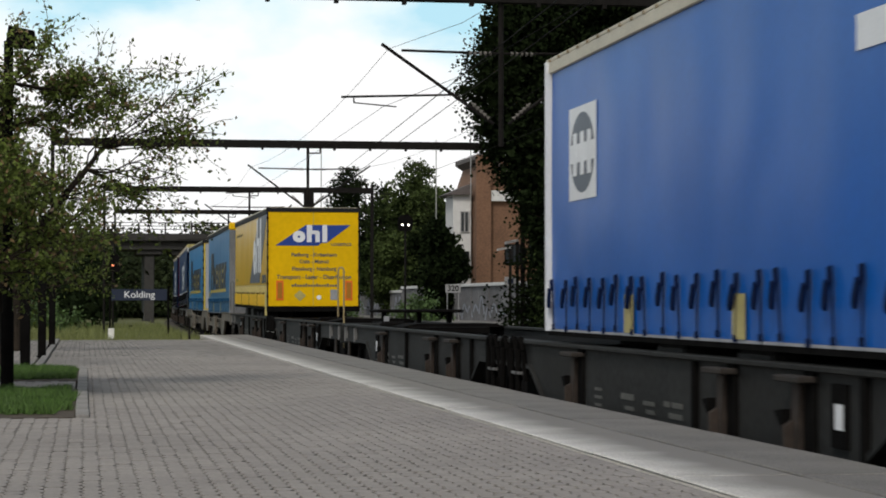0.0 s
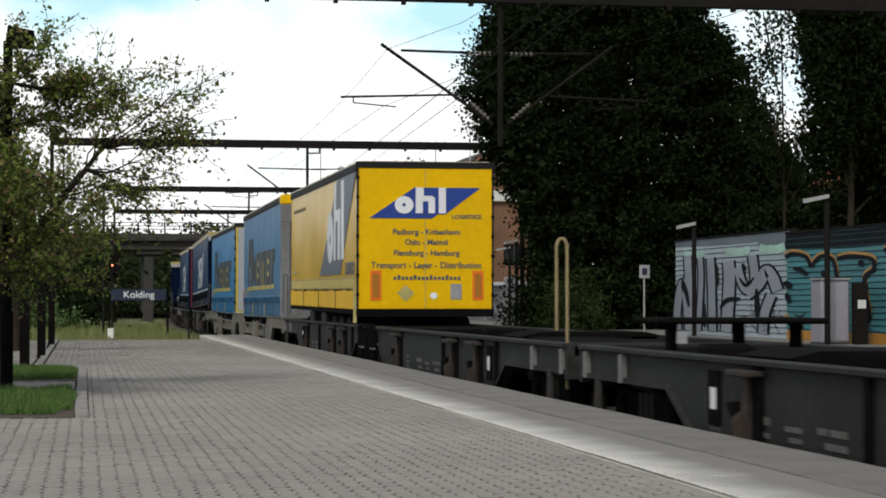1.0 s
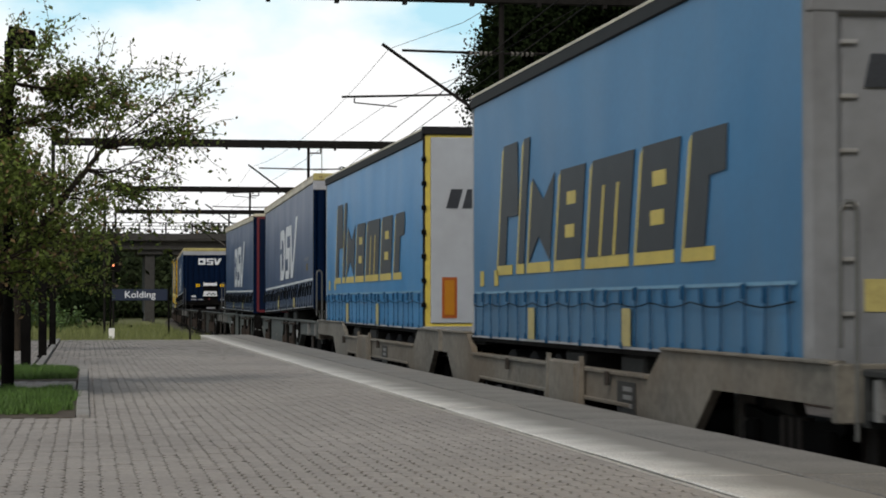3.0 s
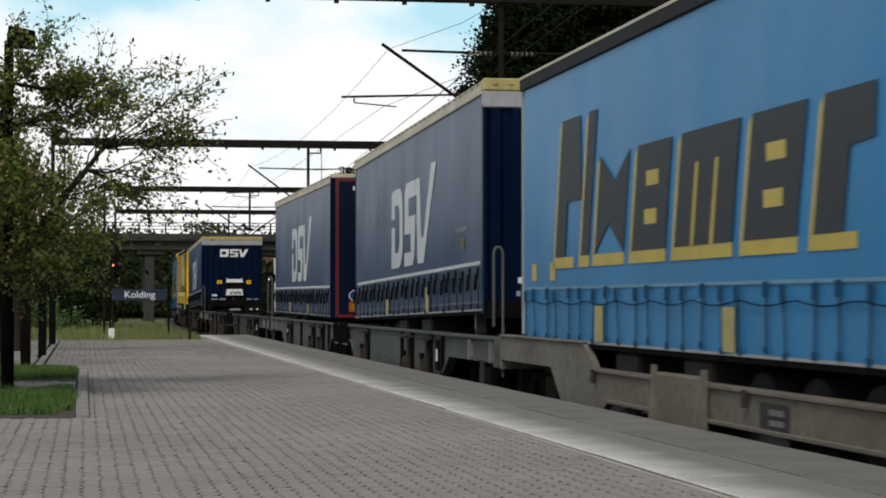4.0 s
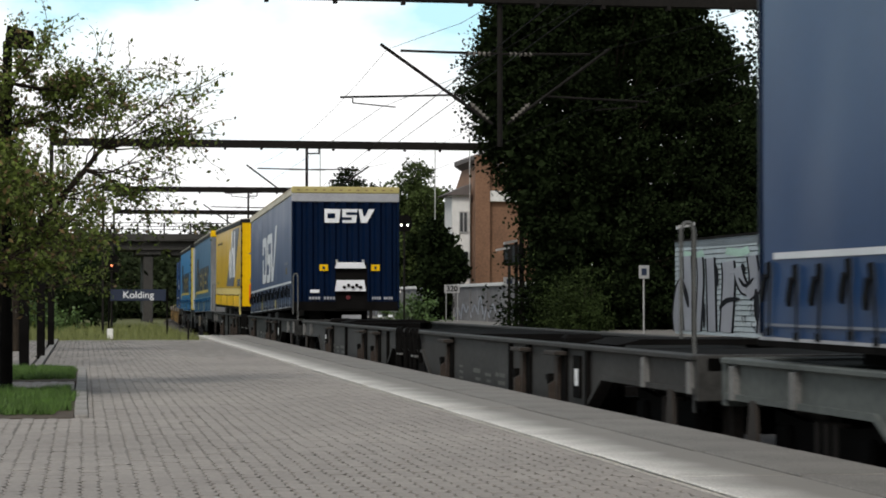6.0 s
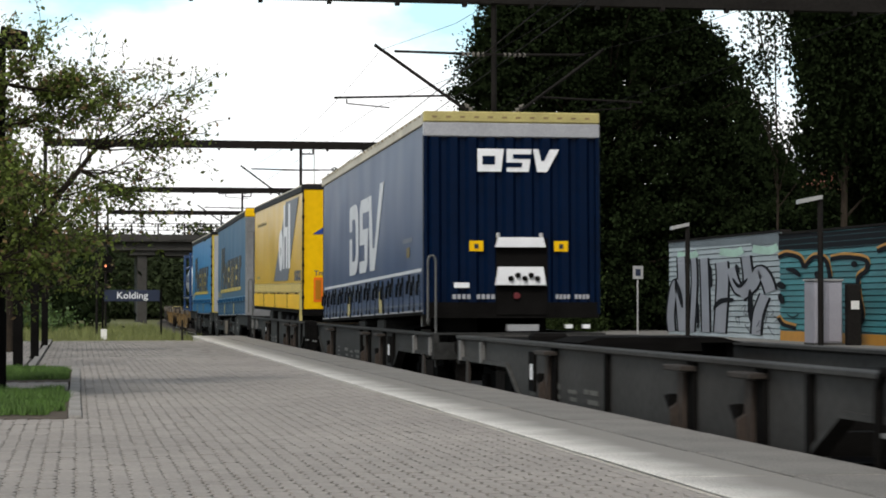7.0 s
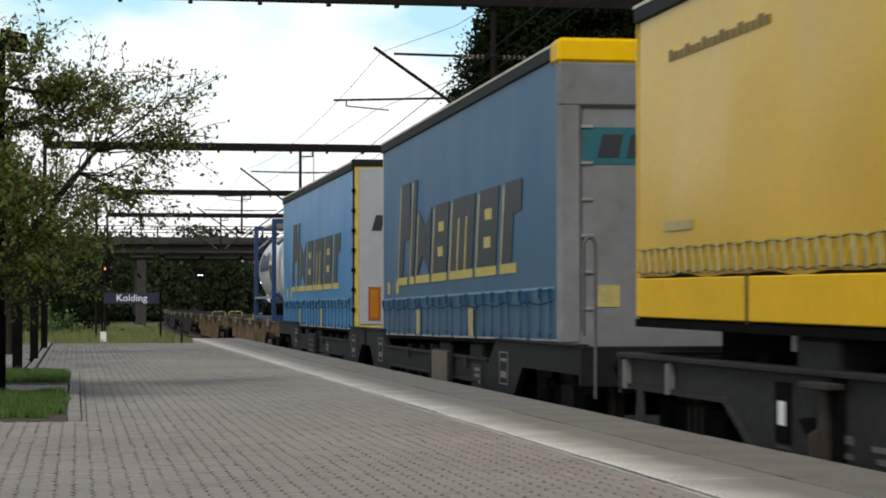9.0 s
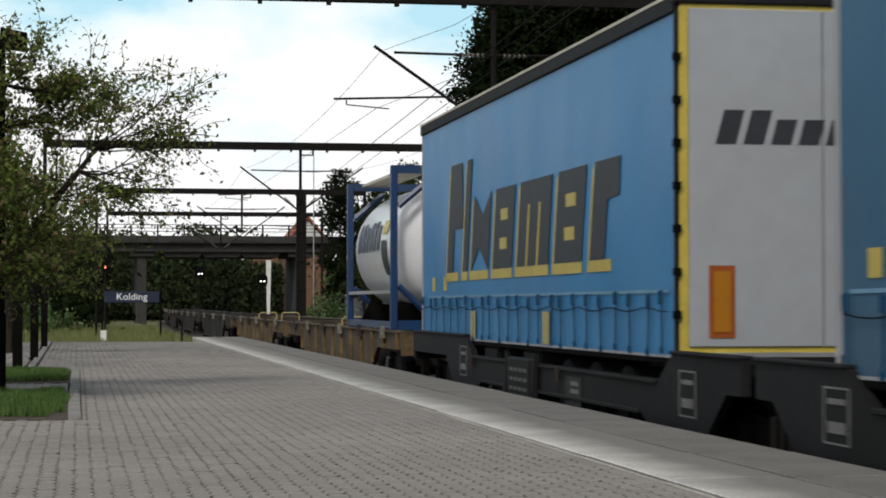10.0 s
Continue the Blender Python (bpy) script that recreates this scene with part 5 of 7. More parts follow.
def side_print(kind, t, shift, tail_near):
    """Printed shapes on the curtain that faces the platform; u runs away from the near end."""
    x = -1.2495

    def at(outline):
        return [(u + shift, v) for u, v in outline]

    if kind == "dsv":
        g = C["grey_print"]
        # three leaning blocks, two of them slotted, the last a notched wedge
        for p in ([(9.15, 0.8), (8.3, 0.8), (8.05, 0.86), (7.9, 1.0), (7.84, 1.2), (7.84, 1.8), (7.9, 1.98), (8.05, 2.1), (8.3, 2.14), (9.0, 2.12), (9.12, 2.05)],
                  [(7.65, 0.8), (6.75, 0.8), (6.55, 0.95), (6.4, 2.0), (6.5, 2.16), (7.4, 2.16), (7.6, 2.0)],
                  [(6.2, 0.8), (5.6, 0.8), (4.35, 2.3), (4.85, 2.3), (5.6, 1.2), (5.85, 1.2), (6.0, 2.16), (6.4, 2.16)]):
            part("logo_shape", plate(at(p), x), g, t)
        for p in ([(8.72, 1.06), (8.35, 1.06), (8.2, 1.2), (8.2, 1.74), (8.33, 1.86), (8.72, 1.86)], quad(8.7, 9.2, 1.5, 1.64), quad(6.95, 7.7, 1.02, 1.32), quad(6.3, 7.15, 1.6, 1.9)):
            part("logo_slot", plate(at(p), x - 0.003), C["dsv"], t)
        part("stripe", plate(quad(0.3, 13.4, 0.62, 0.67), x), g, t)
        part("hem_line", plate(quad(0.1, 13.6, 0.11, 0.13), x), C["dim_print"], t)
        if not tail_near:
            part("notice_label", plate(quad(1.5, 1.8, 0.88, 1.04), x), C["olive"], t)
            part("notice_bar", plate(quad(1.2, 2.2, 1.12, 1.19), x), C["dim_print"], t)
    if kind == "ohl":
        part("print_field", plate(at([(6.8, 0.74), (2.9, 0.74), (max(0.25, 0.05 - shift), 2.74), (3.4, 2.74)]), x), C["grey_blue"], t)
        disc = bmesh.new()
        o, i = oval(4.75 + shift, 1.53, 0.58, 0.54), oval(4.75 + shift, 1.5, 0.1, 0.11)
        vo = [disc.verts.new((x - 0.003, a, b)) for a, b in o]
        vi = [disc.verts.new((x - 0.003, a, b)) for a, b in i]
        for k in range(len(o)):
            disc.faces.new((vo[k], vi[k], vi[(k + 1) % len(o)], vo[(k + 1) % len(o)]))
        part("logo_disc", disc, C["white_print"], t)
        part("logo_shape", plate(at([(4.1, 1.05), (3.0, 1.05), (2.92, 2.1), (3.66, 2.1), (3.6, 2.67), (4.0, 2.67)]), x - 0.003), C["white_print"], t)
        part("logo_slot", plate(at(quad(3.36, 3.7, 1.04, 1.86)), x - 0.006), C["grey_blue"], t)
        part("logo_shape", plate(at(quad(2.3, 2.75, 1.05, 2.67)), x - 0.003), C["white_print"], t)
        words("LOGISTICS", 0.33, Matrix.Translation((x - 0.003, 1.05, 0.84)) @ Matrix(((0, 0, -1, 0), (-1, 0, 0, 0), (0, 1, 0, 0), (0, 0, 0, 1))), C["grey_blue"], t, wide=0.95, bold=0.012)
        for k in range(17):
            part("address_bar", plate(quad(9.8 + k * 0.17, 9.92 + k * 0.17, 2.33, 2.40 + 0.03 * (k % 3 == 1)), x), C["olive"], t)
        part("small_bar", plate(quad(11.9, 12.8, 0.82, 0.9), x), C["faded_yellow"], t)
    if kind == "fix":
        d, yl = C["dark_print"], C["yellow_print"]
        # a row of leaning dark blocks with yellow lower edges, slots and small windows
        blocks = [(12.0, 0.85, 1.5), (10.8, 0.34, 1.5), (10.2, 1.15, 1.0), (8.75, 1.15, 1.0), (7.3, 1.65, 1.0), (5.35, 1.25, 1.0), (3.75, 0.85, 1.0)]
        for k, (u, w, h) in enumerate(blocks):
            u, w = 12.0 - (12.12 - u) * 1.05, w * 1.05
            lean, z = 0.26 * h, 0.93
            part("logo_edge", plate([(u + 0.12, z - 0.12), (u - w, z - 0.12), (u - w, z), (u, z), (u - lean, z + h), (u + 0.12 - lean, z + h - 0.08)], x), yl, t)
            body = [(u, z), (u - w, z), (u - w - lean, z + h), (u - lean, z + h)]
            if k == 0:
                body = [(u, z), (u - w * 0.55, z), (u - w * 0.55 - 0.13, z + h * 0.4), (u - w * 1.35 - 0.1, z + h * 0.4), (u - w * 1.4, z + h), (u - lean, z + h)]
            if k == 6:
                body = [(u, z), (u - w * 0.7, z), (u - w * 0.7 - lean * 0.6, z + h * 0.6), (u - w * 1.4, z + h * 0.62), (u - w * 1.45, z + h), (u - lean, z + h)]
            if k == 2:
                body = [(u, z), (u - w * 0.5, z + h * 0.3), (u - w, z), (u - w - lean * 0.5, z + h * 0.5), (u - w - lean, z + h), (u - w * 0.5 - lean, z + h * 0.72), (u - lean, z + h), (u - lean * 0.5, z + h * 0.5)]
            part("logo_block", plate(body, x - 0.003), d, t)
            if k in (3, 5):
                part("logo_window", plate(quad(u - w * 0.35 - lean * 0.3, u - w * 0.7 - lean * 0.3, z + h * 0.24, z + h * 0.38), x - 0.006), yl, t)
                part("logo_window", plate(quad(u - w * 0.35 - lean * 0.6, u - w * 0.7 - lean * 0.6, z + h * 0.60, z + h * 0.74), x - 0.006), yl, t)
            if k == 4:
                for f in (0.3, 0.64):
                    part("logo_window", plate([(u - w * f, z), (u - w * f - 0.09, z), (u - w * f - 0.09 - lean * 0.72, z + h * 0.72), (u - w * f - lean * 0.72, z + h * 0.72)], x - 0.006), yl, t)
        part("stripe", plate(quad(0.2, 13.5, 0.58, 0.61), x), C["pale_blue"], t)
        for u in (12.9, 11.9):
            part("notice_label", plate(quad(u, u + 0.25, 0.68, 0.88), x), yl, t)
    if kind == "tip":
        part("logo_panel", plate(quad(11.5, 12.75, 1.42, 2.42), x), C["white_print"], t)
        part("logo_disc", plate(oval(12.12, 1.92, 0.55, 0.43), x - 0.003), C["grey_blue"], t)
        part("logo_shape", plate(quad(11.55, 12.7, 1.82, 2.02), x - 0.006), C["white_print"], t)
        for u in (12.45, 12.12, 11.8):
            part("logo_shape", plate(quad(u - 0.1, u + 0.07, 1.68, 2.14), x - 0.009), C["white_print"], t)
        for u, w in ((3.9, 0.9), (2.7, 1.0), (1.5, 1.0)):
            part("logo_shape", plate(quad(u - w, u, 2.05, 2.3), x), C["white_print"], t)
        part("edge_post", box(-1.29, -1.22, 13.7, 13.8, 0.0, 3.05), C["white_print"], t)


def face(profile, y, depth=0.006):
    """A thin sheet on the near end (x, z), its outer face at y."""
    return prism(profile, "y", y - depth, y)


def rect(x0, x1, z0, z1):
    return [(x0, z0), (x1, z0), (x1, z1), (x0, z1)]


END_POSE = Matrix(((1, 0, 0, 0), (0, 0, -1, 0), (0, 1, 0, 0), (0, 0, 0, 1)))


def near_end(kind, t, H, tail_near):
    if kind == "ohl":
        part("end_wall", box(-1.22, 1.22, -0.03, 0.02, 0.05, H - 0.1, 0.01), C["yellow"], t)
        part("end_frame", box(-1.265, 1.265, -0.045, 0.0, H - 0.1, H + 0.02), C["dark_rail"], t)
        part("bumper_rail", box(-1.25, 1.25, -0.06, 0.0, -0.1, 0.05), M["black"], t)
        part("door_seam", box(-0.006, 0.006, -0.034, -0.02, 0.06, H - 0.12), C["faded_yellow"], t)
        for x in (-1.245, 1.215):
            part("end_post", box(x, x + 0.03, -0.05, 0.0, -0.02, H - 0.06), C["dark_rail"], t)
            for k in range(7):
                part("hinge", box(x - 0.012, x + 0.042, -0.06, -0.03, 0.3 + k * 0.38, 0.36 + k * 0.38), M["black"], t)
        y = -0.034
        part("print_field", face([(-1.02, 1.82), (0.12, 1.82), (0.22, 1.9), (0.36, 1.9), (1.0, 2.42), (0.3, 2.42), (0.0, 2.42), (-0.2, 2.42)], y), C["blue_print"], t)
        disc = bmesh.new()
        o, i = oval(-0.39, 2.08, 0.17, 0.17), oval(-0.39, 2.08, 0.035, 0.035)
        vo = [disc.verts.new((a, y - 0.012, b)) for a, b in o]
        vi = [disc.verts.new((a, y - 0.012, b)) for a, b in i]
        for k in range(len(o)):
            disc.faces.new((vo[k], vo[(k + 1) % len(o)], vi[(k + 1) % len(o)], vi[k]))
        part("logo_disc", disc, C["white_print"], t)
        part("logo_shape", face([(-0.18, 1.92), (0.17, 1.92), (0.17, 2.22), (0.12, 2.26), (-0.03, 2.26), (-0.04, 2.42), (-0.18, 2.42)], y - 0.008), C["white_print"], t)
        part("logo_slot", face(rect(-0.05, 0.05, 1.91, 2.15), y - 0.014), C["blue_print"], t)
        part("logo_shape", face(rect(0.24, 0.37, 1.92, 2.42), y - 0.008), C["white_print"], t)
        for txt, size, x, z, wide in (("LOGISTICS", 0.105, 0.75, 1.85, 1.15), ("Padborg - K\u00f8benhavn", 0.15, 0.02, 1.55, 1.0), ("Oslo - Malm\u00f6", 0.15, 0.02, 1.35, 1.0),
                                      ("Flensburg - Hamburg", 0.15, 0.02, 1.14, 1.0), ("Transport - Lager - Distribution", 0.165, 0.02, 0.90, 1.0)):
            words(txt, size, Matrix.Translation((x, y - 0.003, z)) @ END_POSE, C["grey_blue"], t, wide=wide * 0.94, bold=0.003)
        for k in range(17):
            part("address_bar", face(rect(-0.58 + k * 0.073, -0.53 + k * 0.073, 0.62, 0.68 + 0.03 * (k % 4 == 1)), y), C["grey_blue"], t)
        for x in (-0.9, 0.96):
            f = part("reflector_frame", face(rect(x - 0.1, x + 0.1, 0.22, 0.80), y), C["orange"], t)
            part("reflector", face(rect(x - 0.06, x + 0.06, 0.28, 0.74), y - 0.008), C["amber"], f)
        part("hazard_plate", face([(-0.36, 0.2), (-0.2, 0.36), (-0.36, 0.52), (-0.52, 0.36)], y), C["faded_yellow"], t)
        part("number_plate_holder", face(rect(0.46, 0.66, 0.24, 0.54), y), C["alu"], t)
        part("sticker", face(oval(0.15, 0.31, 0.065, 0.065), y), C["white_print"], t)
        part("corner_flap", box(-1.3, -1.24, 0.0, 0.04, -0.22, 0.5), C["faded_yellow"], t)
    elif kind == "dsv" and not tail_near:
        # corrugated front wall with a cream top band and the air and light connections
        bm = bmesh.new()
        prof, n = [], 9
        for i in range(n):
            x0 = -1.2 + 2.4 * i / n
            w = 2.4 / n
            prof += [(x0, -0.02), (x0 + w * 0.18, -0.075), (x0 + w * 0.55, -0.075), (x0 + w * 0.73, -0.02)]
        prof += [(1.2, -0.02), (1.2, 0.03), (-1.2, 0.03)]
        add_prism(bm, prof, "z", 0.1, H - 0.34)
        part("front_wall", bm, C["navy"], t)
        part("header", box(-1.27, 1.27, -0.09, 0.02, H - 0.36, H - 0.14, 0.015), C["dim_white"], t)
        part("top_edge", box(-1.27, 1.27, -0.1, 0.05, H - 0.14, H + 0.03, 0.02), C["faded_yellow"], t)
        for i in range(12):
            part("roof_cleat", box(-1.15 + i * 0.2, -1.08 + i * 0.2, -0.106, -0.098, H - 0.075, H - 0.045), C["cleat"], t)
        for x in (-1.27, 1.21):
            part("corner_post", box(x, x + 0.06, -0.08, 0.05, -0.05, H - 0.3, 0.012), C["navy"], t)
        part("sill", box(-1.25, 1.25, -0.08, 0.05, -0.1, 0.14), M["black"], t)
        y = -0.078
        # leaning pale shapes of the emblem
        for x0, w0, slots in ((-0.5, 0.34, 1), (-0.08, 0.32, 2)):
            part("logo_shape", face([(x0, 2.14), (x0 + w0, 2.14), (x0 + w0 + 0.04, 2.14 + 0.35), (x0, 2.14 + 0.35)], y), C["white_print"], t)
            for k in range(slots):
                z0 = 2.14 + (0.11 if slots == 1 else 0.07 + 0.13 * k)
                a, b = (x0 + 0.07, x0 + w0 - 0.09) if slots == 1 else (x0 - 0.01, x0 + w0 - 0.1) if k == 0 else (x0 + 0.09, x0 + w0 + 0.05)
                part("logo_slot", face(rect(a, b, z0, z0 + (0.13 if slots == 1 else 0.07)), y - 0.008), C["navy"], t)
        part("logo_shape", face([(0.36, 2.14), (0.5, 2.14), (0.68, 2.14 + 0.35), (0.30, 2.14 + 0.35)], y), C["white_print"], t)
        part("logo_slot", face([(0.42, 2.14 + 0.17), (0.46, 2.14 + 0.17), (0.54, 2.14 + 0.352), (0.38, 2.14 + 0.352)], y - 0.008), C["navy"], t)
        for x in (-0.52, 0.70):
            part("notice_label", face(rect(x - 0.1, x + 0.1, 0.92, 1.08), y), C["yellow"], t)
            part("notice_mark", face(rect(x - 0.03, x + 0.03, 0.96, 1.03), y - 0.008), C["dark_print"], t)
        cb = part("connection_box", box(-0.24, 0.5, -0.10, -0.05, -0.05, 1.12), M["black"], t, "recessed box with white shelves and air couplings")
        for z0, z1 in ((0.98, 1.13), (0.40, 0.68)):
            part("shelf", prism([(-0.26, z0), (0.46, z0), (0.42, z1), (-0.22, z1)], "y", -0.2, -0.09), C["white_print"], cb)
        for k, x in enumerate((-0.05, 0.05, 0.15, 0.24, 0.33)):
            part("coupling", bars([((x, -0.24, 0.50 + 0.05 * (k % 2)), (x, -0.19, 0.50 + 0.05 * (k % 2)))], 0.04), M["black"], cb)
        for x in (-0.22, 0.4):
            part("hook", bars([((x, -0.15, 1.12), (x, -0.15, 1.2))], 0.03), M["zinc"], cb)
        part("red_lamp", bars([((0.05, -0.14, 0.24), (0.05, -0.09, 0.24))], 0.05), C["red"], cb)
        for x0, x1 in ((-0.86, -0.24), (0.62, 1.12)):
            for k in range(9):
                if k != 4:
                    part("number_bar", face(rect(x0 + (x1 - x0) * k / 9, x0 + (x1 - x0) * (k + 0.7) / 9, 0.19, 0.26), y), C["dim_white"], t)
        part("maker_plate", face(rect(-0.84, -0.62, 0.36, 0.44), y), C["white_print"], t)
        part("tow_plate", box(-0.1, 0.35, -0.2, -0.05, -0.3, -0.2), C["alu"], t)
        for x in (0.75, 1.0):
            part("front_lamp", box(x, x + 0.1, -0.15, -0.05, -0.26, -0.2), C["white_print"], t)
    elif kind == "dsv":
        part("rear_frame", box(-1.27, 1.27, -0.02, 0.03, -0.05, H), C["navy"], t)
        for x0, x1 in ((-1.1, -0.005), (0.005, 1.1)):
            d = part("rear_door", box(x0, x1, -0.05, -0.02, 0.05, H - 0.12, 0.008), C["navy_door"], t)
            for f in (0.3, 0.75):
                xx = x0 + (x1 - x0) * f
                part("lock_rod", bars([((xx, -0.075, 0.06), (xx, -0.075, H - 0.15))], 0.014), C["navy_door"], d)
        for p in (rect(-1.17, -1.10, 0.0, H - 0.06), rect(1.10, 1.17, 0.0, H - 0.06), rect(-1.10, 1.10, H - 0.13, H - 0.06), rect(-1.10, 1.10, -0.02, 0.05)):
            part("red_trim", face(p, -0.052), C["red"], t)
        part("header", box(-1.27, 1.27, -0.07, 0.05, H - 0.06, H + 0.03, 0.015), C["cream"], t)
        y = -0.052
        for x0, w0, slots in ((-0.5, 0.34, 1), (-0.08, 0.32, 2)):
            part("logo_shape", face([(x0, 1.92), (x0 + w0, 1.92), (x0 + w0 + 0.04, 1.92 + 0.35), (x0, 1.92 + 0.35)], y), C["white_print"], t)
            for k in range(slots):
                z0 = 1.92 + (0.11 if slots == 1 else 0.07 + 0.13 * k)
                a, b = (x0 + 0.07, x0 + w0 - 0.09) if slots == 1 else (x0 - 0.01, x0 + w0 - 0.1) if k == 0 else (x0 + 0.09, x0 + w0 + 0.05)
                part("logo_slot", face(rect(a, b, z0, z0 + (0.13 if slots == 1 else 0.07)), y - 0.008), C["navy"], t)
        part("logo_shape", face([(0.36, 1.92), (0.5, 1.92), (0.68, 1.92 + 0.35), (0.30, 1.92 + 0.35)], y), C["white_print"], t)
        part("logo_slot", face([(0.42, 1.92 + 0.17), (0.46, 1.92 + 0.17), (0.54, 1.92 + 0.352), (0.38, 1.92 + 0.352)], y - 0.008), C["navy"], t)
        part("maker_bar", face(rect(-0.82, -0.4, 2.72, 2.8), y), C["white_print"], t)
        part("sticker", face(oval(-0.78, 0.45, 0.12, 0.12), y), C["white_print"], t)
        part("sticker_centre", face(oval(-0.78, 0.45, 0.105, 0.105), y - 0.008), C["tank_blue"], t)
        f = part("reflector_frame", face(rect(-0.9, -0.25, 0.1, 0.32), y), C["amber_edge"], t)
        part("reflector", face(rect(-0.84, -0.31, 0.15, 0.27), y - 0.008), C["amber"], f)
        part("plate_holder", face(rect(-0.25, -0.03, 0.52, 0.82), y), C["alu"], t)
        part("bumper_rail", box(-1.2, 1.2, -0.06, 0.02, -0.4, -0.28), M["black"], t)
    elif kind == "fix" and not tail_near:
        part("front_wall", box(-1.0, 1.22, -0.05, 0.02, 0.05, H - 0.1, 0.01), C["worn_panel"], t)
        for k in range(6):
            part("hinge", box(-1.02, -0.9, -0.075, -0.046, 0.35 + k * 0.4, 0.38 + k * 0.4), C["alu"], t)
        for x in (-1.27, 1.0):
            part("corner_post", box(x, x + 0.27, -0.09, 0.04, -0.05, H - 0.25, 0.05), C["worn_panel"], t)
        part("header", box(-1.26, 1.26, -0.1, 0.02, H - 0.72, H - 0.22, 0.03), C["worn_panel"], t)
        part("top_edge", box(-1.27, 1.27, -0.11, 0.3, H - 0.24, H + 0.04, 0.04), C["yellow"], t)
        for k in range(6):
            u = -0.85 + k * 0.3
            part("logo_block", face([(u, 2.03), (u + 0.22, 2.03), (u + 0.27, 2.28), (u + 0.05, 2.28)], -0.06), C["dark_print"], t)
        part("notice_label", face(rect(-0.85, -0.62, 0.38, 0.62), -0.052), C["faded_yellow"], t)
        part("sill", box(-1.25, 1.25, -0.08, 0.05, -0.06, 0.12), C["worn_panel"], t)
    elif kind == "fix":
        part("rear_frame", box(-1.25, 1.25, -0.02, 0.03, 0.0, H), C["dark_rail"], t)
        for x0, x1 in ((-1.14, -0.005), (0.005, 1.14)):
            part("rear_door", box(x0, x1, -0.06, -0.02, 0.1, H - 0.14, 0.008), C["panel"], t)
        for p in (rect(-1.22, -1.145, 0.05, H - 0.1), rect(1.145, 1.22, 0.05, H - 0.1), rect(-1.145, 1.145, H - 0.15, H - 0.1), rect(-1.145, 1.145, 0.05, 0.11)):
            part("yellow_trim", face(p, -0.03), C["yellow_print"], t)
        for k in range(7):
            part("hinge", box(-1.275, -1.21, -0.07, -0.02, 0.35 + k * 0.38, 0.42 + k * 0.38), M["black"], t)
        part("header", box(-1.27, 1.27, -0.07, 0.05, H - 0.1, H + 0.03, 0.015), C["dark_rail"], t)
        for k in range(6):
            u = -0.92 + k * 0.235
            h = 0.3 if k < 2 else 0.22
            part("logo_block", face([(u, 1.90), (u + 0.17, 1.90), (u + 0.17 + h * 0.25, 1.90 + h), (u + h * 0.25, 1.90 + h)], -0.062), C["dark_print"], t)
        f = part("reflector_frame", face(rect(-0.98, -0.76, 0.18, 0.82), -0.062), C["amber_edge"], t)
        part("reflector", face(rect(-0.94, -0.80, 0.23, 0.77), -0.07), C["amber"], f)
        part("number_bar", face(rect(0.3, 0.55, 1.42, 1.5), -0.062), C["grey_print"], t)
        part("sill", box(-1.25, 1.25, -0.08, 0.05, -0.04, 0.05), C["alu"], t)
        part("bumper_rail", box(-1.2, 1.2, -0.06, 0.02, -0.4, -0.28), M["black"], t)
    else:
        part("end_wall", box(-1.22, 1.22, -0.03, 0.02, 0.05, H - 0.1, 0.01), C["tip"], t)


LABELS = {
    "tip": "bright blue curtain-sided semi-trailer with white emblem panel on a wagon",
    "ohl": "yellow semi-trailer with dark diagonal field and white emblem",
    "fixf": "light blue curtain-sided semi-trailer with pale front wall and yellow top edge",
    "fixr": "light blue curtain-sided semi-trailer with white rear doors trimmed in yellow",
    "dsvf": "slate blue curtain-sided semi-trailer with corrugated navy front and pale emblem",
    "dsvr": "slate blue curtain-sided semi-trailer with navy rear doors edged in red",
}
for n, (kind, s, zn, zf, h, tail, lab) in enumerate((
        ("tip", 10.1, 1.24, 1.24, 3.08, True, "tip"), ("ohl", 62.4, 1.37, 1.43, 2.90, True, "ohl"), ("fix", 78.55, 1.12, 1.09, 3.28, False, "fixf"),
        ("fix", 96.65, 1.13, 1.13, 3.15, True, "fixr"), ("dsv", 112.9, 1.45, 1.25, 3.05, False, "dsvf"), ("dsv", 130.85, 1.24, 1.28, 3.04, True, "dsvr"),
        ("dsv", 182.75, 1.43, 1.2, 3.03, False, "dsvf"), ("ohl", 200.9, 1.35, 1.42, 2.98, True, "ohl"), ("fix", 218.0, 1.17, 1.06, 3.30, False, "fixf"),
        ("fix", 235.85, 1.09, 1.07, 3.24, True, "fixr"))):
    t = trailer(kind, s, zn, zf, LABELS[lab], h, tail, 11 * n + 3, {1: 13.35, 9: 14.2}.get(n, 13.8), {1: -0.25, 4: -0.45, 5: -0.3, 7: 0.6}.get(n, 0.0), {2: "fix_worn", 8: "fix_grey"}.get(n, ""))
    if n == 8:
        part("print_field", face(rect(-0.98, 1.38, 1.95, 2.36), -0.051), C["teal"], t, "teal band behind the emblem")


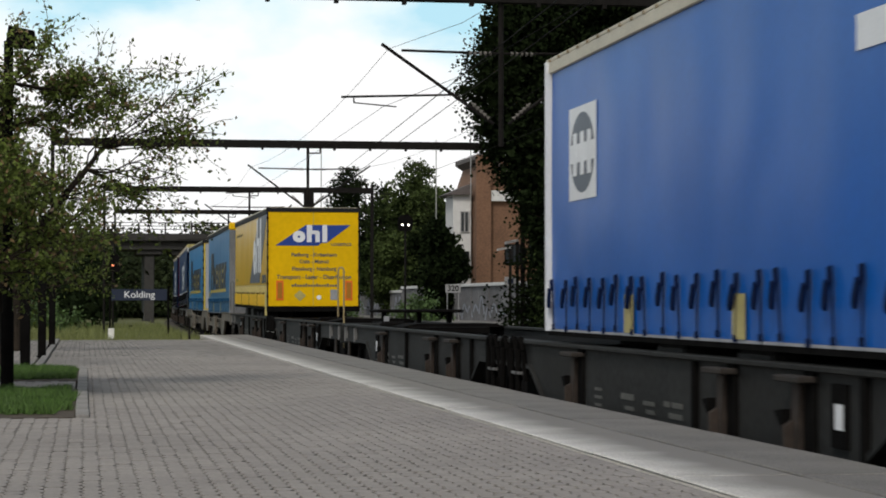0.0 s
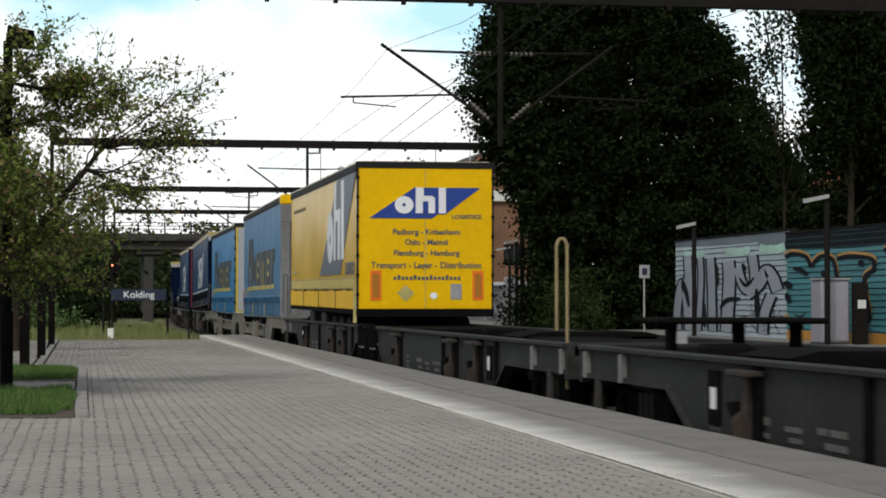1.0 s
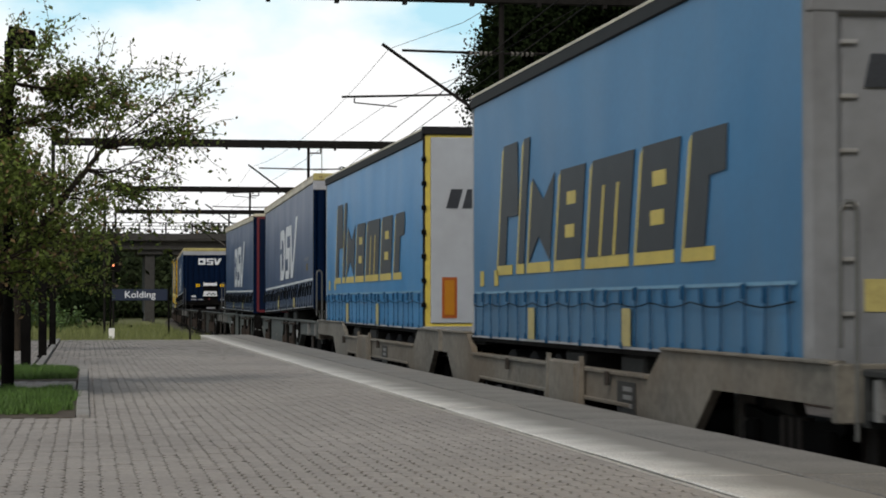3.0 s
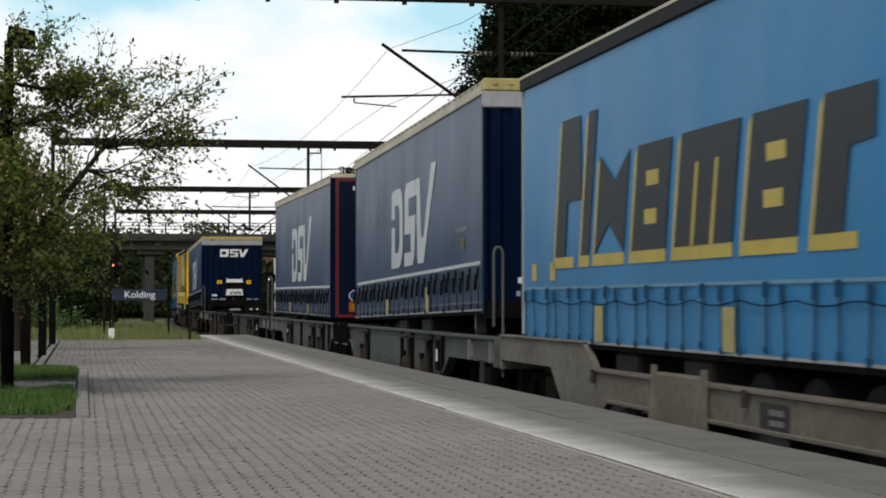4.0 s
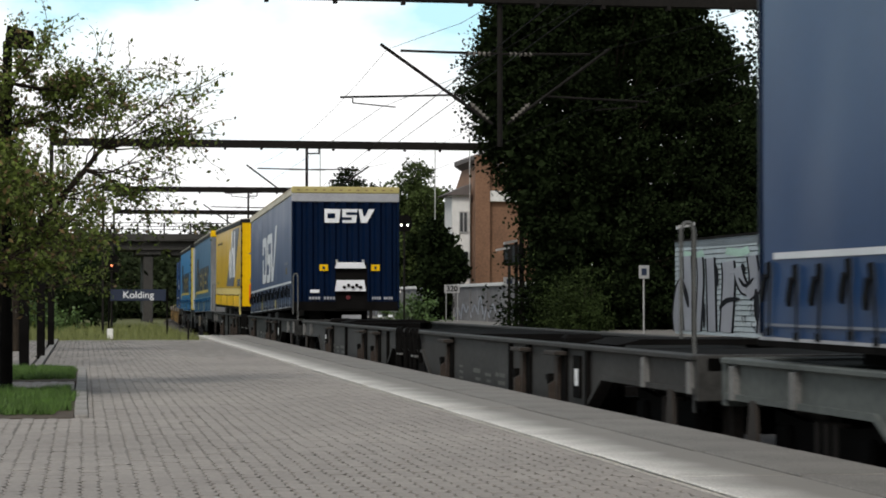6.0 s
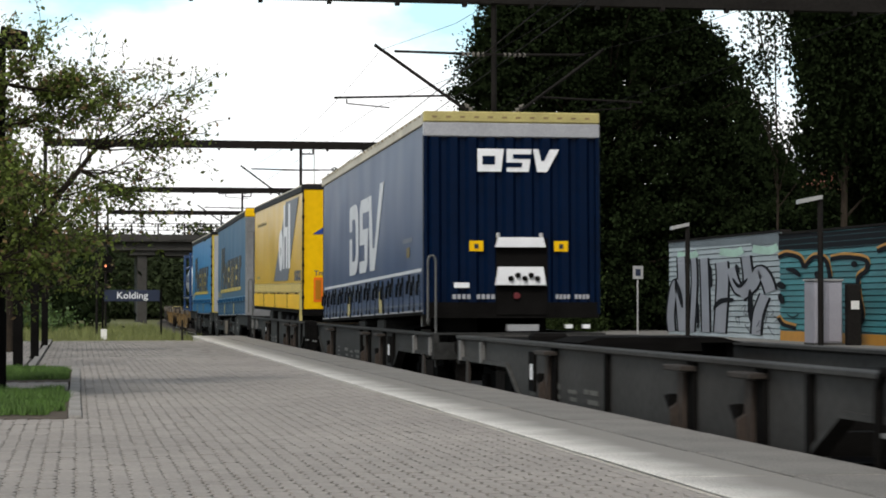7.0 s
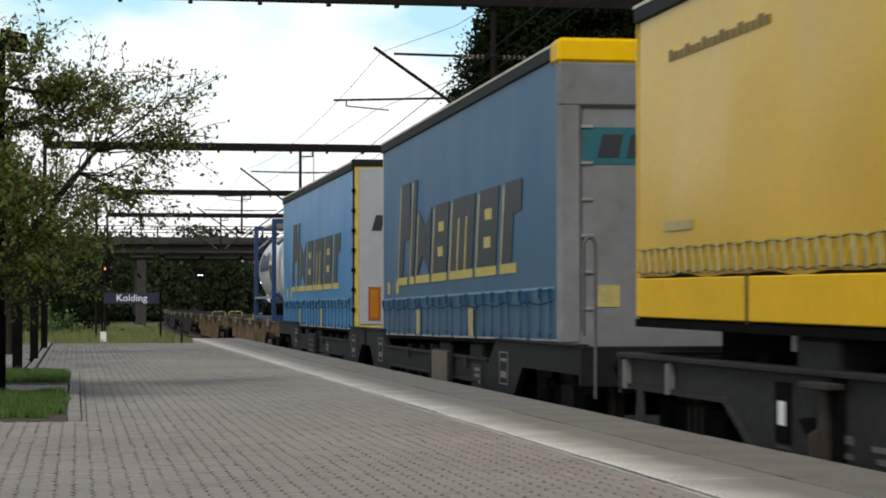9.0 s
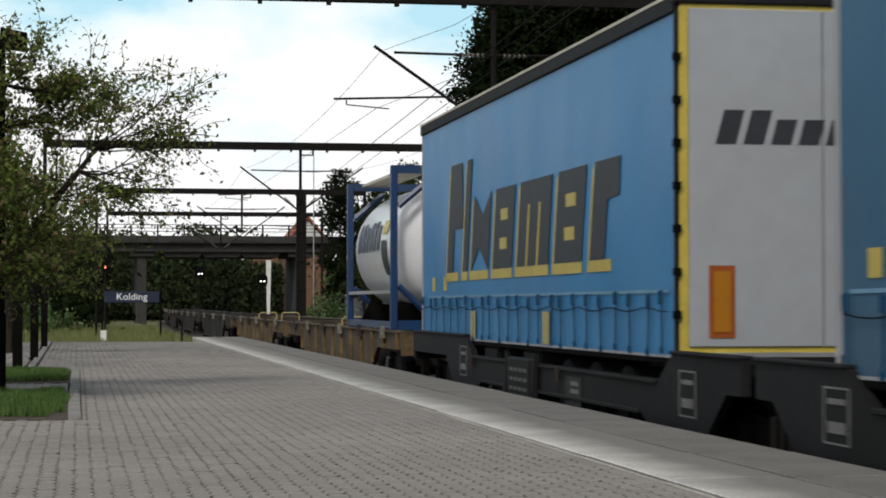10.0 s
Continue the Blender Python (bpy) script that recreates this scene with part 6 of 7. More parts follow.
def bogie(w, y, mat):
    """A two-axle bogie under the wagon at y."""
    for dy in (-0.9, 0.9):
        for x in (-0.78, 0.78):
            part("wheel", add_wheel(bmesh.new(), x, y + dy, 0.46, 0.46, 0.13), M["rust"], w)
        part("axle", bars([((-0.95, y + dy, 0.46), (0.95, y + dy, 0.46))], 0.08), mat, w)
        for x in (-1.02, 0.98):
            part("axle_box", box(x - 0.06, x + 0.12, y + dy - 0.15, y + dy + 0.15, 0.32, 0.62, 0.03), mat, w)
    for x in (-1.02, 0.94):
        part("side_frame", prism([(y - 1.2, 0.62), (y - 0.5, 0.36), (y + 0.5, 0.36), (y + 1.2, 0.62), (y + 1.2, 0.72), (y + 0.5, 0.66), (y - 0.5, 0.66), (y - 1.2, 0.72)], "x", x, x + 0.08), mat, w)
        for k in range(3):
            part("spring", bars([((x + 0.04, y - 0.2 + 0.2 * k, 0.4), (x + 0.04, y - 0.2 + 0.2 * k, 0.68))], 0.07), M["rust"], w)


def buffers(w, y, way, mat):
    for x in (-0.87, 0.87):
        bm = bars([((x, y, 0.92), (x, y + way * 0.42, 0.92))], 0.09)
        add_bar(bm, (x, y + way * 0.42, 0.92), (x, y + way * 0.47, 0.92), 0.17, n=16)
        part("buffer", bm, mat, w)
    part("coupling", bars([((0, y, 0.98), (0, y + way * 0.5, 0.98))], 0.05), M["black"], w)


def handrail(w, y=0.75, yellow=False):
    """A bent steel grab rail at the wagon's corner."""
    a, b = -1.27, -1.15
    pts = [(a, y, 1.25), (a, y, 2.20), (a + 0.03, y, 2.27), (b - 0.03, y, 2.27), (b, y, 2.20), (b, y, 0.6)]
    part("handrail", bars([pts], 0.018), M["yellow_pipe" if yellow else "pipe"], w, "yellowish bent steel grab rail" if yellow else "grey bent steel grab rail")


def pocket_wagon(s, g, label):
    """A deep-silled articulated double pocket wagon."""
    W = 33.9
    w = tagged(empty("pocket_wagon"), label, "wagon", group="wagons of the train")
    rolls(w, s, 0, 0, W)
    mid = W / 2
    for x in (-1.25, 1.19):
        for a, b, k in ((0.25, mid - 0.12, 0), (mid + 0.12, W - 0.25, 1)):
            e0, e1 = (3.4, 1.5) if k == 0 else (1.5, 3.4)
            prof = [(a, 0.80), (a + e0, 0.80), (a + e0 + 1.25, 0.2), (b - e1 - 1.25, 0.2), (b - e1, 0.80), (b, 0.80), (b, 1.07), (a, 1.07)]
            sp = part("side_sill", prism(prof, "x", x, x + 0.06), g, w)
            part("top_flange", box(x - 0.06, x + 0.16, a, b, 1.07, 1.115, 0.008), g, sp)
            part("lower_lip", prism([(a, 0.78), (a + e0, 0.78), (a + e0 + 1.27, 0.17), (a + e0 + 1.27, 0.22), (a + e0, 0.83), (a, 0.83)], "x", x - 0.04, x + 0.1), g, sp)
            part("lower_lip", prism([(b, 0.78), (b - e1, 0.78), (b - e1 - 1.27, 0.17), (b - e1 - 1.27, 0.22), (b - e1, 0.83), (b, 0.83)], "x", x - 0.04, x + 0.1), g, sp)
            if x < 0:
                for y in (a + e0 + 2.0, a + e0 + 3.9, b - e1 - 2.4):
                    # proud black box, painted for the shade of a recess beside the bracket
                    br = part("lifting_bracket", box(x - 0.035, x + 0.01, y - 0.34, y - 0.13, 0.2, 1.068), M["black"], w)
                    part("bracket_hook", prism([(y + 0.30, 0.76), (y + 0.12, 0.62), (y + 0.12, 0.78)], "x", x - 0.12, x - 0.02), M["black"], br)
                    part("bracket_plate", prism([(y - 0.1, 0.3), (y + 0.07, 0.3), (y + 0.11, 0.62), (y + 0.04, 0.68), (y + 0.02, 0.97), (y - 0.16, 0.97), (y - 0.12, 0.66)], "x", x - 0.075, x - 0.01), M["bracket_rust"], br)
                    part("bracket_plate", prism([(x - 0.14, 0.35), (x - 0.02, 0.28), (x - 0.02, 0.74), (x - 0.15, 0.66)], "y", y - 0.02, y + 0.03), M["bracket_rust"], br)
                    part("bracket_cap", box(x - 0.16, x, y - 0.36, y + 0.2, 0.985, 1.035, 0.01), M["rust"], br)
                for y in (a + e0 + 0.6, (a + b) / 2 - 0.2):
                    part("rib", box(x - 0.05, x + 0.01, y, y + 0.08, 0.22, 1.06), M["black"], w)
                # stencilled data panels, too small to read
                y = (a + b) / 2 + 0.3
                for j, (dy, z, hh, ww) in enumerate(((0, 0.62, 0.05, 0.35), (0.42, 0.62, 0.05, 0.2), (0, 0.52, 0.05, 0.45), (0.95, 0.60, 0.04, 0.4), (0.95, 0.52, 0.04, 0.3), (1.7, 0.62, 0.06, 0.5), (1.7, 0.52, 0.04, 0.35), (3.0, 0.66, 0.03, 0.3), (3.0, 0.58, 0.03, 0.3), (3.0, 0.5, 0.03, 0.3))):
                    part("data_panel", plate(quad(y + dy, y + dy + ww, z, z + hh), x - 0.008), M["stencil"], w)
                yy = a + e0 + 1.0 if k == 0 else b - e1 - 1.6
                fr = part("label_holder", box(x - 0.03, x, yy, yy + 0.3, 0.55, 1.0), M["black"], w)
                part("paper", plate(quad(yy + 0.06, yy + 0.22, 0.68, 0.86), x - 0.034), C["white_print"], fr)
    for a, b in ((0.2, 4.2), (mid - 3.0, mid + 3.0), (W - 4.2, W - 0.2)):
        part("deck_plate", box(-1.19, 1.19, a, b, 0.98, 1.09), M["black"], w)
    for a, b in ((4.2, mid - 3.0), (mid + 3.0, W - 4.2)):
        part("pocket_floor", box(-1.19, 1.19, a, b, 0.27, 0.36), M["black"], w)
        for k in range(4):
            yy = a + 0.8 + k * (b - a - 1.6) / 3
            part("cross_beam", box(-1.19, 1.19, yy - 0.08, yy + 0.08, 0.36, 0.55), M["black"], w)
    for y in (0.2, W - 0.32):
        part("end_beam", box(-1.28, 1.28, y, y + 0.12, 0.72, 1.12, 0.01), g, w)
    for y, d in ((0.35, 1), (1.9, 1), (W - 0.6, -1), (W - 2.1, -1)):
        part("step_bracket", prism([(-1.31, 0.78), (-1.22, 0.78), (-1.22, 1.09), (-1.31, 1.05)], "y", y, y + 0.11), M["worn_steel"], w)
    for y in (0.9, W - 1.2):
        part("foot_step", prism([(y, 0.28), (y + 0.32, 0.28), (y + 0.20, 0.8), (y + 0.06, 0.8)], "x", -1.30, -1.27), M["rust"], w)
    # hoses over the joint, kingpin trestles
    for dy in (-1.25, -0.85, -0.3, 0.35, 0.7):
        y = mid + dy
        pts = [(-1.27, y - 0.16, 0.62), (-1.31, y - 0.16, 0.98), (-1.32, y - 0.09, 1.12), (-1.32, y + 0.02, 1.13), (-1.32, y + 0.1, 1.02), (-1.31, y + 0.14, 0.5), (-1.28, y + 0.08, 0.28)]
        part("brake_hose", bars([pts], 0.035, 6), M["black"], w)
    for y in (mid - 1.05, mid + 0.5):
        part("tread", box(-1.34, -1.26, y - 0.22, y + 0.22, 0.70, 0.73), M["worn_steel"], w)
    part("joint_yoke", box(-0.5, 0.5, mid - 0.25, mid + 0.25, 0.7, 1.05, 0.04), M["black"], w)
    if s < 20:
        tt = part("raised_trestle", box(-0.85, 0.85, W - 2.0, W - 0.8, 1.35, 1.41, 0.02), M["black"], w)
        for x in (-0.7, 0.0, 0.6):
            part("trestle_leg", box(x, x + 0.07, W - 1.7, W - 1.5, 1.09, 1.36), M["black"], tt)
        part("release_lever", box(-0.72, -0.62, W - 2.03, W - 2.0, 1.16, 1.28), C["alu"], tt)
    for y in (5.0, W - 5.4):
        tr = part("kingpin_trestle", prism([(-0.95, 1.12), (0.95, 1.12), (0.7, 1.18), (-0.7, 1.18)], "y", y - 0.7, y + 0.7), M["black"], w)
        for x in (-0.9, 0.82):
            part("trestle_leg", box(x, x + 0.08, y - 0.5, y + 0.5, 0.36, 1.13), M["black"], tr)
        part("wheel_chock", box(-1.05, -0.6, y + 1.3, y + 1.6, 1.02, 1.2, 0.04), M["black"], w)
    for y in (2.0, mid, W - 2.0):
        bogie(w, y, M["black"])
    buffers(w, 0.2, -1, M["black"])
    buffers(w, W - 0.2, 1, M["black"])
    handrail(w, 0.3 if 100 < s < 120 else 0.75, s < 50)
    return w


def low_wagon(s, mat, label):
    """An articulated pocket wagon with a low slung middle and tool boxes."""
    W = 34.0
    w = tagged(empty("pocket_wagon"), label, "wagon", group="wagons of the train")
    rolls(w, s, 0, 0, W)
    mid = W / 2
    for x in (-1.30, 1.22):
        for a, b in ((0.2, mid - 0.18), (mid + 0.18, W - 0.2)):
            first = a < mid / 2
            ea, eb = (2.9, 0.4) if first else (0.4, 2.9)
            prof = [(a, 0.84), (a + ea, 0.84), (a + ea + 0.8, 0.30), (a + ea + 2.0, 0.30), (a + ea + 2.7, 0.58), (b - eb - 2.7, 0.58), (b - eb - 2.0, 0.30), (b - eb - 0.8, 0.30), (b - eb, 0.84), (b, 0.84), (b, 1.13),
                    (b - eb - 1.6, 1.13), (b - eb - 2.1, 0.86), (a + ea + 2.1, 0.86), (a + ea + 1.6, 1.13), (a, 1.13)]
            sp = part("side_sill", prism(prof, "x", x, x + 0.08), mat, w)
            part("top_lip", box(x - 0.03, x + 0.11, a + ea + 2.1, b - eb - 2.1, 0.85, 0.89, 0.008), mat, sp)
            part("lower_lip", box(x - 0.03, x + 0.11, a + ea + 2.7, b - eb - 2.7, 0.555, 0.595, 0.008), mat, sp)
            part("top_cap", box(x - 0.03, x + 0.11, a, a + ea + 1.6, 1.13, 1.16, 0.008), mat, sp)
            part("top_cap", box(x - 0.03, x + 0.11, b - eb - 1.6, b, 1.13, 1.16, 0.008), mat, sp)
            if x < 0:
                y = (a + b) / 2
                tb = part("tool_box", box(x - 0.07, x + 0.02, y - 0.7, y + 0.7, 0.42, 0.94, 0.02), mat, w)
                tan = first and mat is M["wagon_slate"]
                part("box_lid", box(x - 0.085, x - 0.068, y - 0.62, y + 0.62, 0.48, 0.92), M["tan_lid"] if tan else mat, tb)
                for yy in (y - 0.82, y + 0.78):
                    part("box_bracket", prism([(x - 0.1, 0.28), (x - 0.02, 0.28), (x - 0.02, 1.0), (x - 0.06, 1.0)], "y", yy, yy + 0.07), mat, w)
                for row in range(0 if tan or mat is M["wagon_pale"] else 3):
                    for col in range(4):
                        part("lid_text", plate(quad(y - 0.5 + col * 0.26, y - 0.32 + col * 0.26, 0.56 + row * 0.11, 0.60 + row * 0.11), x - 0.09), M["stencil"], tb)
                for yy in () if mat is M["wagon_pale"] else (a + ea + 1.1, b - eb - 1.4):
                    for q in (quad(yy - 0.26, yy + 0.26, 0.60, 0.615), quad(yy - 0.26, yy + 0.26, 0.985, 1.0), quad(yy - 0.26, yy - 0.235, 0.615, 0.985), quad(yy + 0.235, yy + 0.26, 0.615, 0.985)):
                        part("panel_border", plate(q, x - 0.008), M["worn_steel"], w)
                    for dz, hh in ((0.68, 0.08), (0.88, 0.04)):
                        part("data_panel", plate(quad(yy - 0.17, yy + 0.17, dz, dz + hh), x - 0.008), M["worn_steel"], w)
                part("side_plate", plate(quad(y - 2.9, y - 2.2, 0.50, 0.80), x - 0.012), M["wagon_grey"], w)
                for dz in (0.55, 0.63, 0.71):
                    part("data_panel", plate(quad(y - 2.8, y - 2.45, dz, dz + 0.045), x - 0.02), M["worn_steel"], w)
                for yy in (y - 2.9, y + 2.2):
                    part("lashing_ring", bars([((x - 0.04, yy + 1.0, 0.88), (x - 0.04, yy + 1.0, 0.74))], 0.03), M["rust"], w)
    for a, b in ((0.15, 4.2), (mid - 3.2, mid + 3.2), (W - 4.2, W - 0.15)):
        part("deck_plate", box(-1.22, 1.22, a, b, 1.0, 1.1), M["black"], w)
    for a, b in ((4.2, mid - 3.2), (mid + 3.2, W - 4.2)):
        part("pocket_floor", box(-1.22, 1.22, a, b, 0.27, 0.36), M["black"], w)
    for y in (0.1, W - 0.22):
        part("end_beam", box(-1.3, 1.3, y, y + 0.12, 0.72, 1.14, 0.01), mat, w)
    for y in (1.9, mid, W - 1.9):
        bogie(w, y, M["black"])
    buffers(w, 0.1, -1, M["black"])
    buffers(w, W - 0.1, 1, M["black"])
    handrail(w, 0.1)
    return w


def flat_wagon(s, mat, label):
    """A container flat wagon with a fish-belly sill, ribs and folded spigots."""
    W = 19.7
    w = tagged(empty("flat_wagon"), label, "wagon", group="wagons of the train")
    rolls(w, s, 0, 0, W)
    for x in (-1.22, 1.14):
        prof = [(0.2, 0.80), (3.3, 0.80), (4.3, 0.30), (W - 4.3, 0.30), (W - 3.3, 0.80), (W - 0.2, 0.80), (W - 0.2, 1.08), (0.2, 1.08)]
        sp = part("side_sill", prism(prof, "x", x, x + 0.08), mat, w)
        part("top_flange", box(x - 0.05, x + 0.13, 0.2, W - 0.2, 1.08, 1.12, 0.008), mat, sp)
        part("lower_lip", box(x - 0.04, x + 0.12, 4.3, W - 4.3, 0.27, 0.31, 0.008), mat, sp)
        for k in range(13):
            y = 0.7 + k * (W - 1.4) / 12
            z0 = 0.82 if y < 3.4 or y > W - 3.4 else 0.32
            if x < 0:
                part("rib", box(x - 0.05, x, y - 0.03, y + 0.03, z0 + (0.2 if 3.3 < y < 4.4 or W - 4.4 < y < W - 3.3 else 0), 1.08), M["wagon_ochre"] if mat is M["wagon_rust"] else mat, w)
                if k % 2:
                    part("folded_spigot", prism([(y - 0.11, 0.97), (y + 0.11, 0.97), (y + 0.08, 1.15), (y - 0.05, 1.18)], "x", x - 0.10, x - 0.02), M["wagon_pale"] if k % 4 == 1 else M["rust"], w)
    for k in range(9):
        y = 0.3 + k * (W - 0.8) / 8
        part("cross_beam", box(-1.14, 1.14, y, y + 0.2, 0.9, 1.06), M["rust"], w)
    for y in (0.15, W - 0.27):
        part("end_beam", box(-1.25, 1.25, y, y + 0.12, 0.72, 1.12), mat, w)
    part("centre_beam", box(-0.3, 0.3, 0.2, W - 0.2, 0.5, 0.95), M["rust"], w)
    for y in (1.9, W - 1.9):
        bogie(w, y, M["black"])
    buffers(w, 0.15, -1, M["black"])
    buffers(w, W - 0.15, 1, M["black"])
    for y in (9.2,) if mat is M["wagon_rust"] else ():
        for x in (-1.12, -0.45):
            part("side_hoop", bars([[(x, y, 1.05), (x, y, 1.24), (x + 0.05, y, 1.29), (x + 0.47, y, 1.29), (x + 0.52, y, 1.24), (x + 0.52, y, 1.05)]], 0.018, 6), C["faded_yellow"], w)
    return w


for s, tone in ((9.5, "dark"), (43.6, "dark"), (111.8, "green"), (146.0, "grey"), (181.55, "dark")):
    pocket_wagon(s, M["wagon_" + tone], {"dark": "blackish grey", "green": "faded green-grey", "grey": "dark grey"}[tone] + " articulated pocket wagon with deep side sills and rusty brackets")
low_wagon(77.65, M["wagon_pale"], "pale grey-beige articulated pocket wagon with low slung sills, dirty")
low_wagon(216.6, M["wagon_slate"], "dark slate grey articulated pocket wagon with low sills and tool boxes")
flat_wagon(251.9, M["wagon_rust"], "ochre and rusty container flat wagon carrying a tank container")
for s in (272.2, 292.4, 312.6, 332.8, 353.0, 373.2):
    flat_wagon(s, M["wagon_grey"] if s > 280 else M["wagon_rust"], "empty container flat wagon, weathered and dirty" if s > 280 else "empty ochre container flat wagon with rust")


def tank_container(s):
    t = tagged(empty("tank_container"), "white tank container in a blue steel frame on a flat wagon", "tank container")
    rolls(t, s, 1.12, 0, 6.06)
    L, H, R = 6.06, 2.80, 1.13
    bm = bmesh.new()
    rings = []
    for y, r in ((0.16, 0.0), (0.17, 0.35), (0.22, 0.7), (0.32, 0.95), (0.5, 1.09), (0.7, R), (5.36, R), (5.56, 1.09), (5.74, 0.95), (5.84, 0.7), (5.89, 0.35), (5.9, 0.0)):
        rings.append([bm.verts.new((r * math.cos(2 * math.pi * i / 40), y, 1.45 + r * math.sin(2 * math.pi * i / 40))) for i in range(40)])
    for a, b in zip(rings, rings[1:]):
        for i in range(40):
            bm.faces.new((a[i], b[i], b[(i + 1) % 40], a[(i + 1) % 40]))
    bmesh.ops.remove_doubles(bm, verts=bm.verts[:], dist=0.0005)
    bmesh.ops.recalc_face_normals(bm, faces=bm.faces[:])
    tank = part("tank", bm, C["tank_white"], t, "white cylindrical tank with dished ends", smooth=True)
    # emblem bars that follow the tank's curve
    def curved(u0, u1, a0, a1, mat):
        cb = bmesh.new()
        for j in range(8):
            q = []
            for a in (a0 + (a1 - a0) * j / 8, a0 + (a1 - a0) * (j + 1) / 8):
                for u in (u0, u1):
                    q.append(cb.verts.new((-(R + 0.016) * math.cos(a), u, 1.45 + (R + 0.016) * math.sin(a))))
            cb.faces.new((q[0], q[2], q[3], q[1]))
        part("emblem_bar", cb, mat, tank)
    for k in range(6):
        curved(2.0 + k * 0.52, 2.34 + k * 0.52, -0.04, 0.44 if k % 3 else 0.36, C["navy_print"])
    curved(1.1, 1.75, 0.2, 0.42, C["yellow_print"])
    curved(1.1, 1.75, -0.45, 0.1, C["dark_print"])
    for y0 in (0.0, L - 0.16):
        fr = part("end_frame", box(-1.22, -1.10, y0, y0 + 0.14, 0, H, 0.015), C["tank_blue"], t)
        add = bmesh.new()
        add_box(add, 1.10, 1.22, y0, y0 + 0.14, 0, H)
        part("frame_post", add, C["tank_blue"], fr)
        part("frame_beam", box(-1.10, 1.10, y0, y0 + 0.14, H - 0.14, H), C["tank_blue"], fr)
        part("frame_beam", box(-1.10, 1.10, y0, y0 + 0.14, 0, 0.16), C["tank_blue"], fr)
        for sx in (-1, 1):
            for z0, z1 in ((0.2, 0.75), (H - 0.2, H - 0.7)):
                part("corner_brace", bars([((sx * 0.5, y0 + 0.08, z0), (sx * 1.08, y0 + 0.08, z1))], 0.06, 6), C["tank_blue"], fr)
    for x in (-1.16, 1.16):
        part("lower_rail", box(x - 0.05, x + 0.05, 0.16, L - 0.16, 0.02, 0.14), C["tank_blue"], t)
        part("side_tie", box(x - 0.04, x + 0.04, 0.16, L - 0.16, 0.62, 0.68), C["alu"], t)
    for y in (1.1, L - 1.2):
        part("saddle", prism([(-1.1, 0.1), (1.1, 0.1), (0.9, 0.5), (0.0, 0.32), (-0.9, 0.5)], "y", y, y + 0.12), M["black"], t)
    part("walkway", box(-0.95, -0.45, 0.3, L - 0.3, H - 0.08, H - 0.03), C["cream"], t)
    part("walkway", box(0.2, 0.7, 0.3, L - 0.3, H - 0.08, H - 0.03), C["cream"], t)
    for z, x in ((1.75, 0.0), (1.3, 0.0)):
        part("valve", bars([((x, 0.04, z), (x, 0.2, z))], 0.12, 14), M["black"], t)
    return t


tank_container(253.5)


words("Kolding", 0.35, words_at, C["white_print"], sign, bold=0.002, wide=1.06)
words("320", 0.40, Matrix.Translation((0, -0.026, 1.665)) @ END_POSE, M["black"], board, bold=0.01)

# ---- kerbs, edge slabs and paving blocks ----
kerb = tagged(empty("kerb"), "pale granite kerb stones round the planting beds", "kerb", kind="structure")
rg = random.Random(2)
kerb_me = {}


def stone(x0, x1, y0, y1, z1, parent, name, mat, z0=-0.1):
    key = (name, round(x1 - x0, 3), round(y1 - y0, 3), z1)
    if key not in kerb_me:
        bm = box(-(x1 - x0) / 2, (x1 - x0) / 2, -(y1 - y0) / 2, (y1 - y0) / 2, z0, z1, 0.008)
        me = bpy.data.meshes.new(name)
        bm.to_mesh(me)
        bm.free()
        me.materials.append(mat)
        kerb_me[key] = me
    o = new(name, kerb_me[key])
    o.parent = parent
    o.matrix_basis = pose((x0 + x1) / 2 + rg.gauss(0, 0.002), (y0 + y1) / 2, rg.gauss(0, 0.0015), 0, 0, rg.gauss(0, 0.15))
    return o


y = 19.2
while y < 33.0:
    stone(-0.085, 0.035, y + 0.003, y + 0.997, 0.03, kerb, "kerb_stone", M["kerb"])
    y += 1.0
y = 19.15
while y < 33.2:
    stone(0.037, 0.0895, y + 0.001, y + 0.206, 0.0, platform, "paving_strip", M["paver"], -0.03)
    y += 0.207
y = 33.6
while y < 57:
    stone(-0.78, -0.66, y + 0.003, y + 0.997, 0.03, kerb, "kerb_stone", M["kerb"])
    y += 1.0
edge_slab_mat = material("edge_slab", (0.175, 0.168, 0.152), 0.85, vary=0.42, scale=1.1, fine=55, bump=0.002, dirt=0.5, dirt_colour=(0.11, 0.105, 0.095), per_piece=0.06)
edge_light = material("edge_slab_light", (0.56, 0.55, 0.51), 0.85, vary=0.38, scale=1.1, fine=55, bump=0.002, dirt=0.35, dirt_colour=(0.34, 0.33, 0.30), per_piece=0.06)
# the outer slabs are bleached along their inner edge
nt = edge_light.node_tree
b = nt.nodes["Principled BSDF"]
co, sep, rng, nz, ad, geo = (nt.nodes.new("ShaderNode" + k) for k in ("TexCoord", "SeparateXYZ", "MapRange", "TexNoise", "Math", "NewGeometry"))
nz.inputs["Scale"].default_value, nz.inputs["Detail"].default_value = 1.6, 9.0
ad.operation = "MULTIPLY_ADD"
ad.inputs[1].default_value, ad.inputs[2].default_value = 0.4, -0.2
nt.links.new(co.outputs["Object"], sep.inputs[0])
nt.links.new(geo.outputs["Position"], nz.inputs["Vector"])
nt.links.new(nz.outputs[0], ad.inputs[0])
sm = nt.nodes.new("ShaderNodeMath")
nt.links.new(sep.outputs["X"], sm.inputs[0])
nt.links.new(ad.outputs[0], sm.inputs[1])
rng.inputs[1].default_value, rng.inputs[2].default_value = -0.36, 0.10
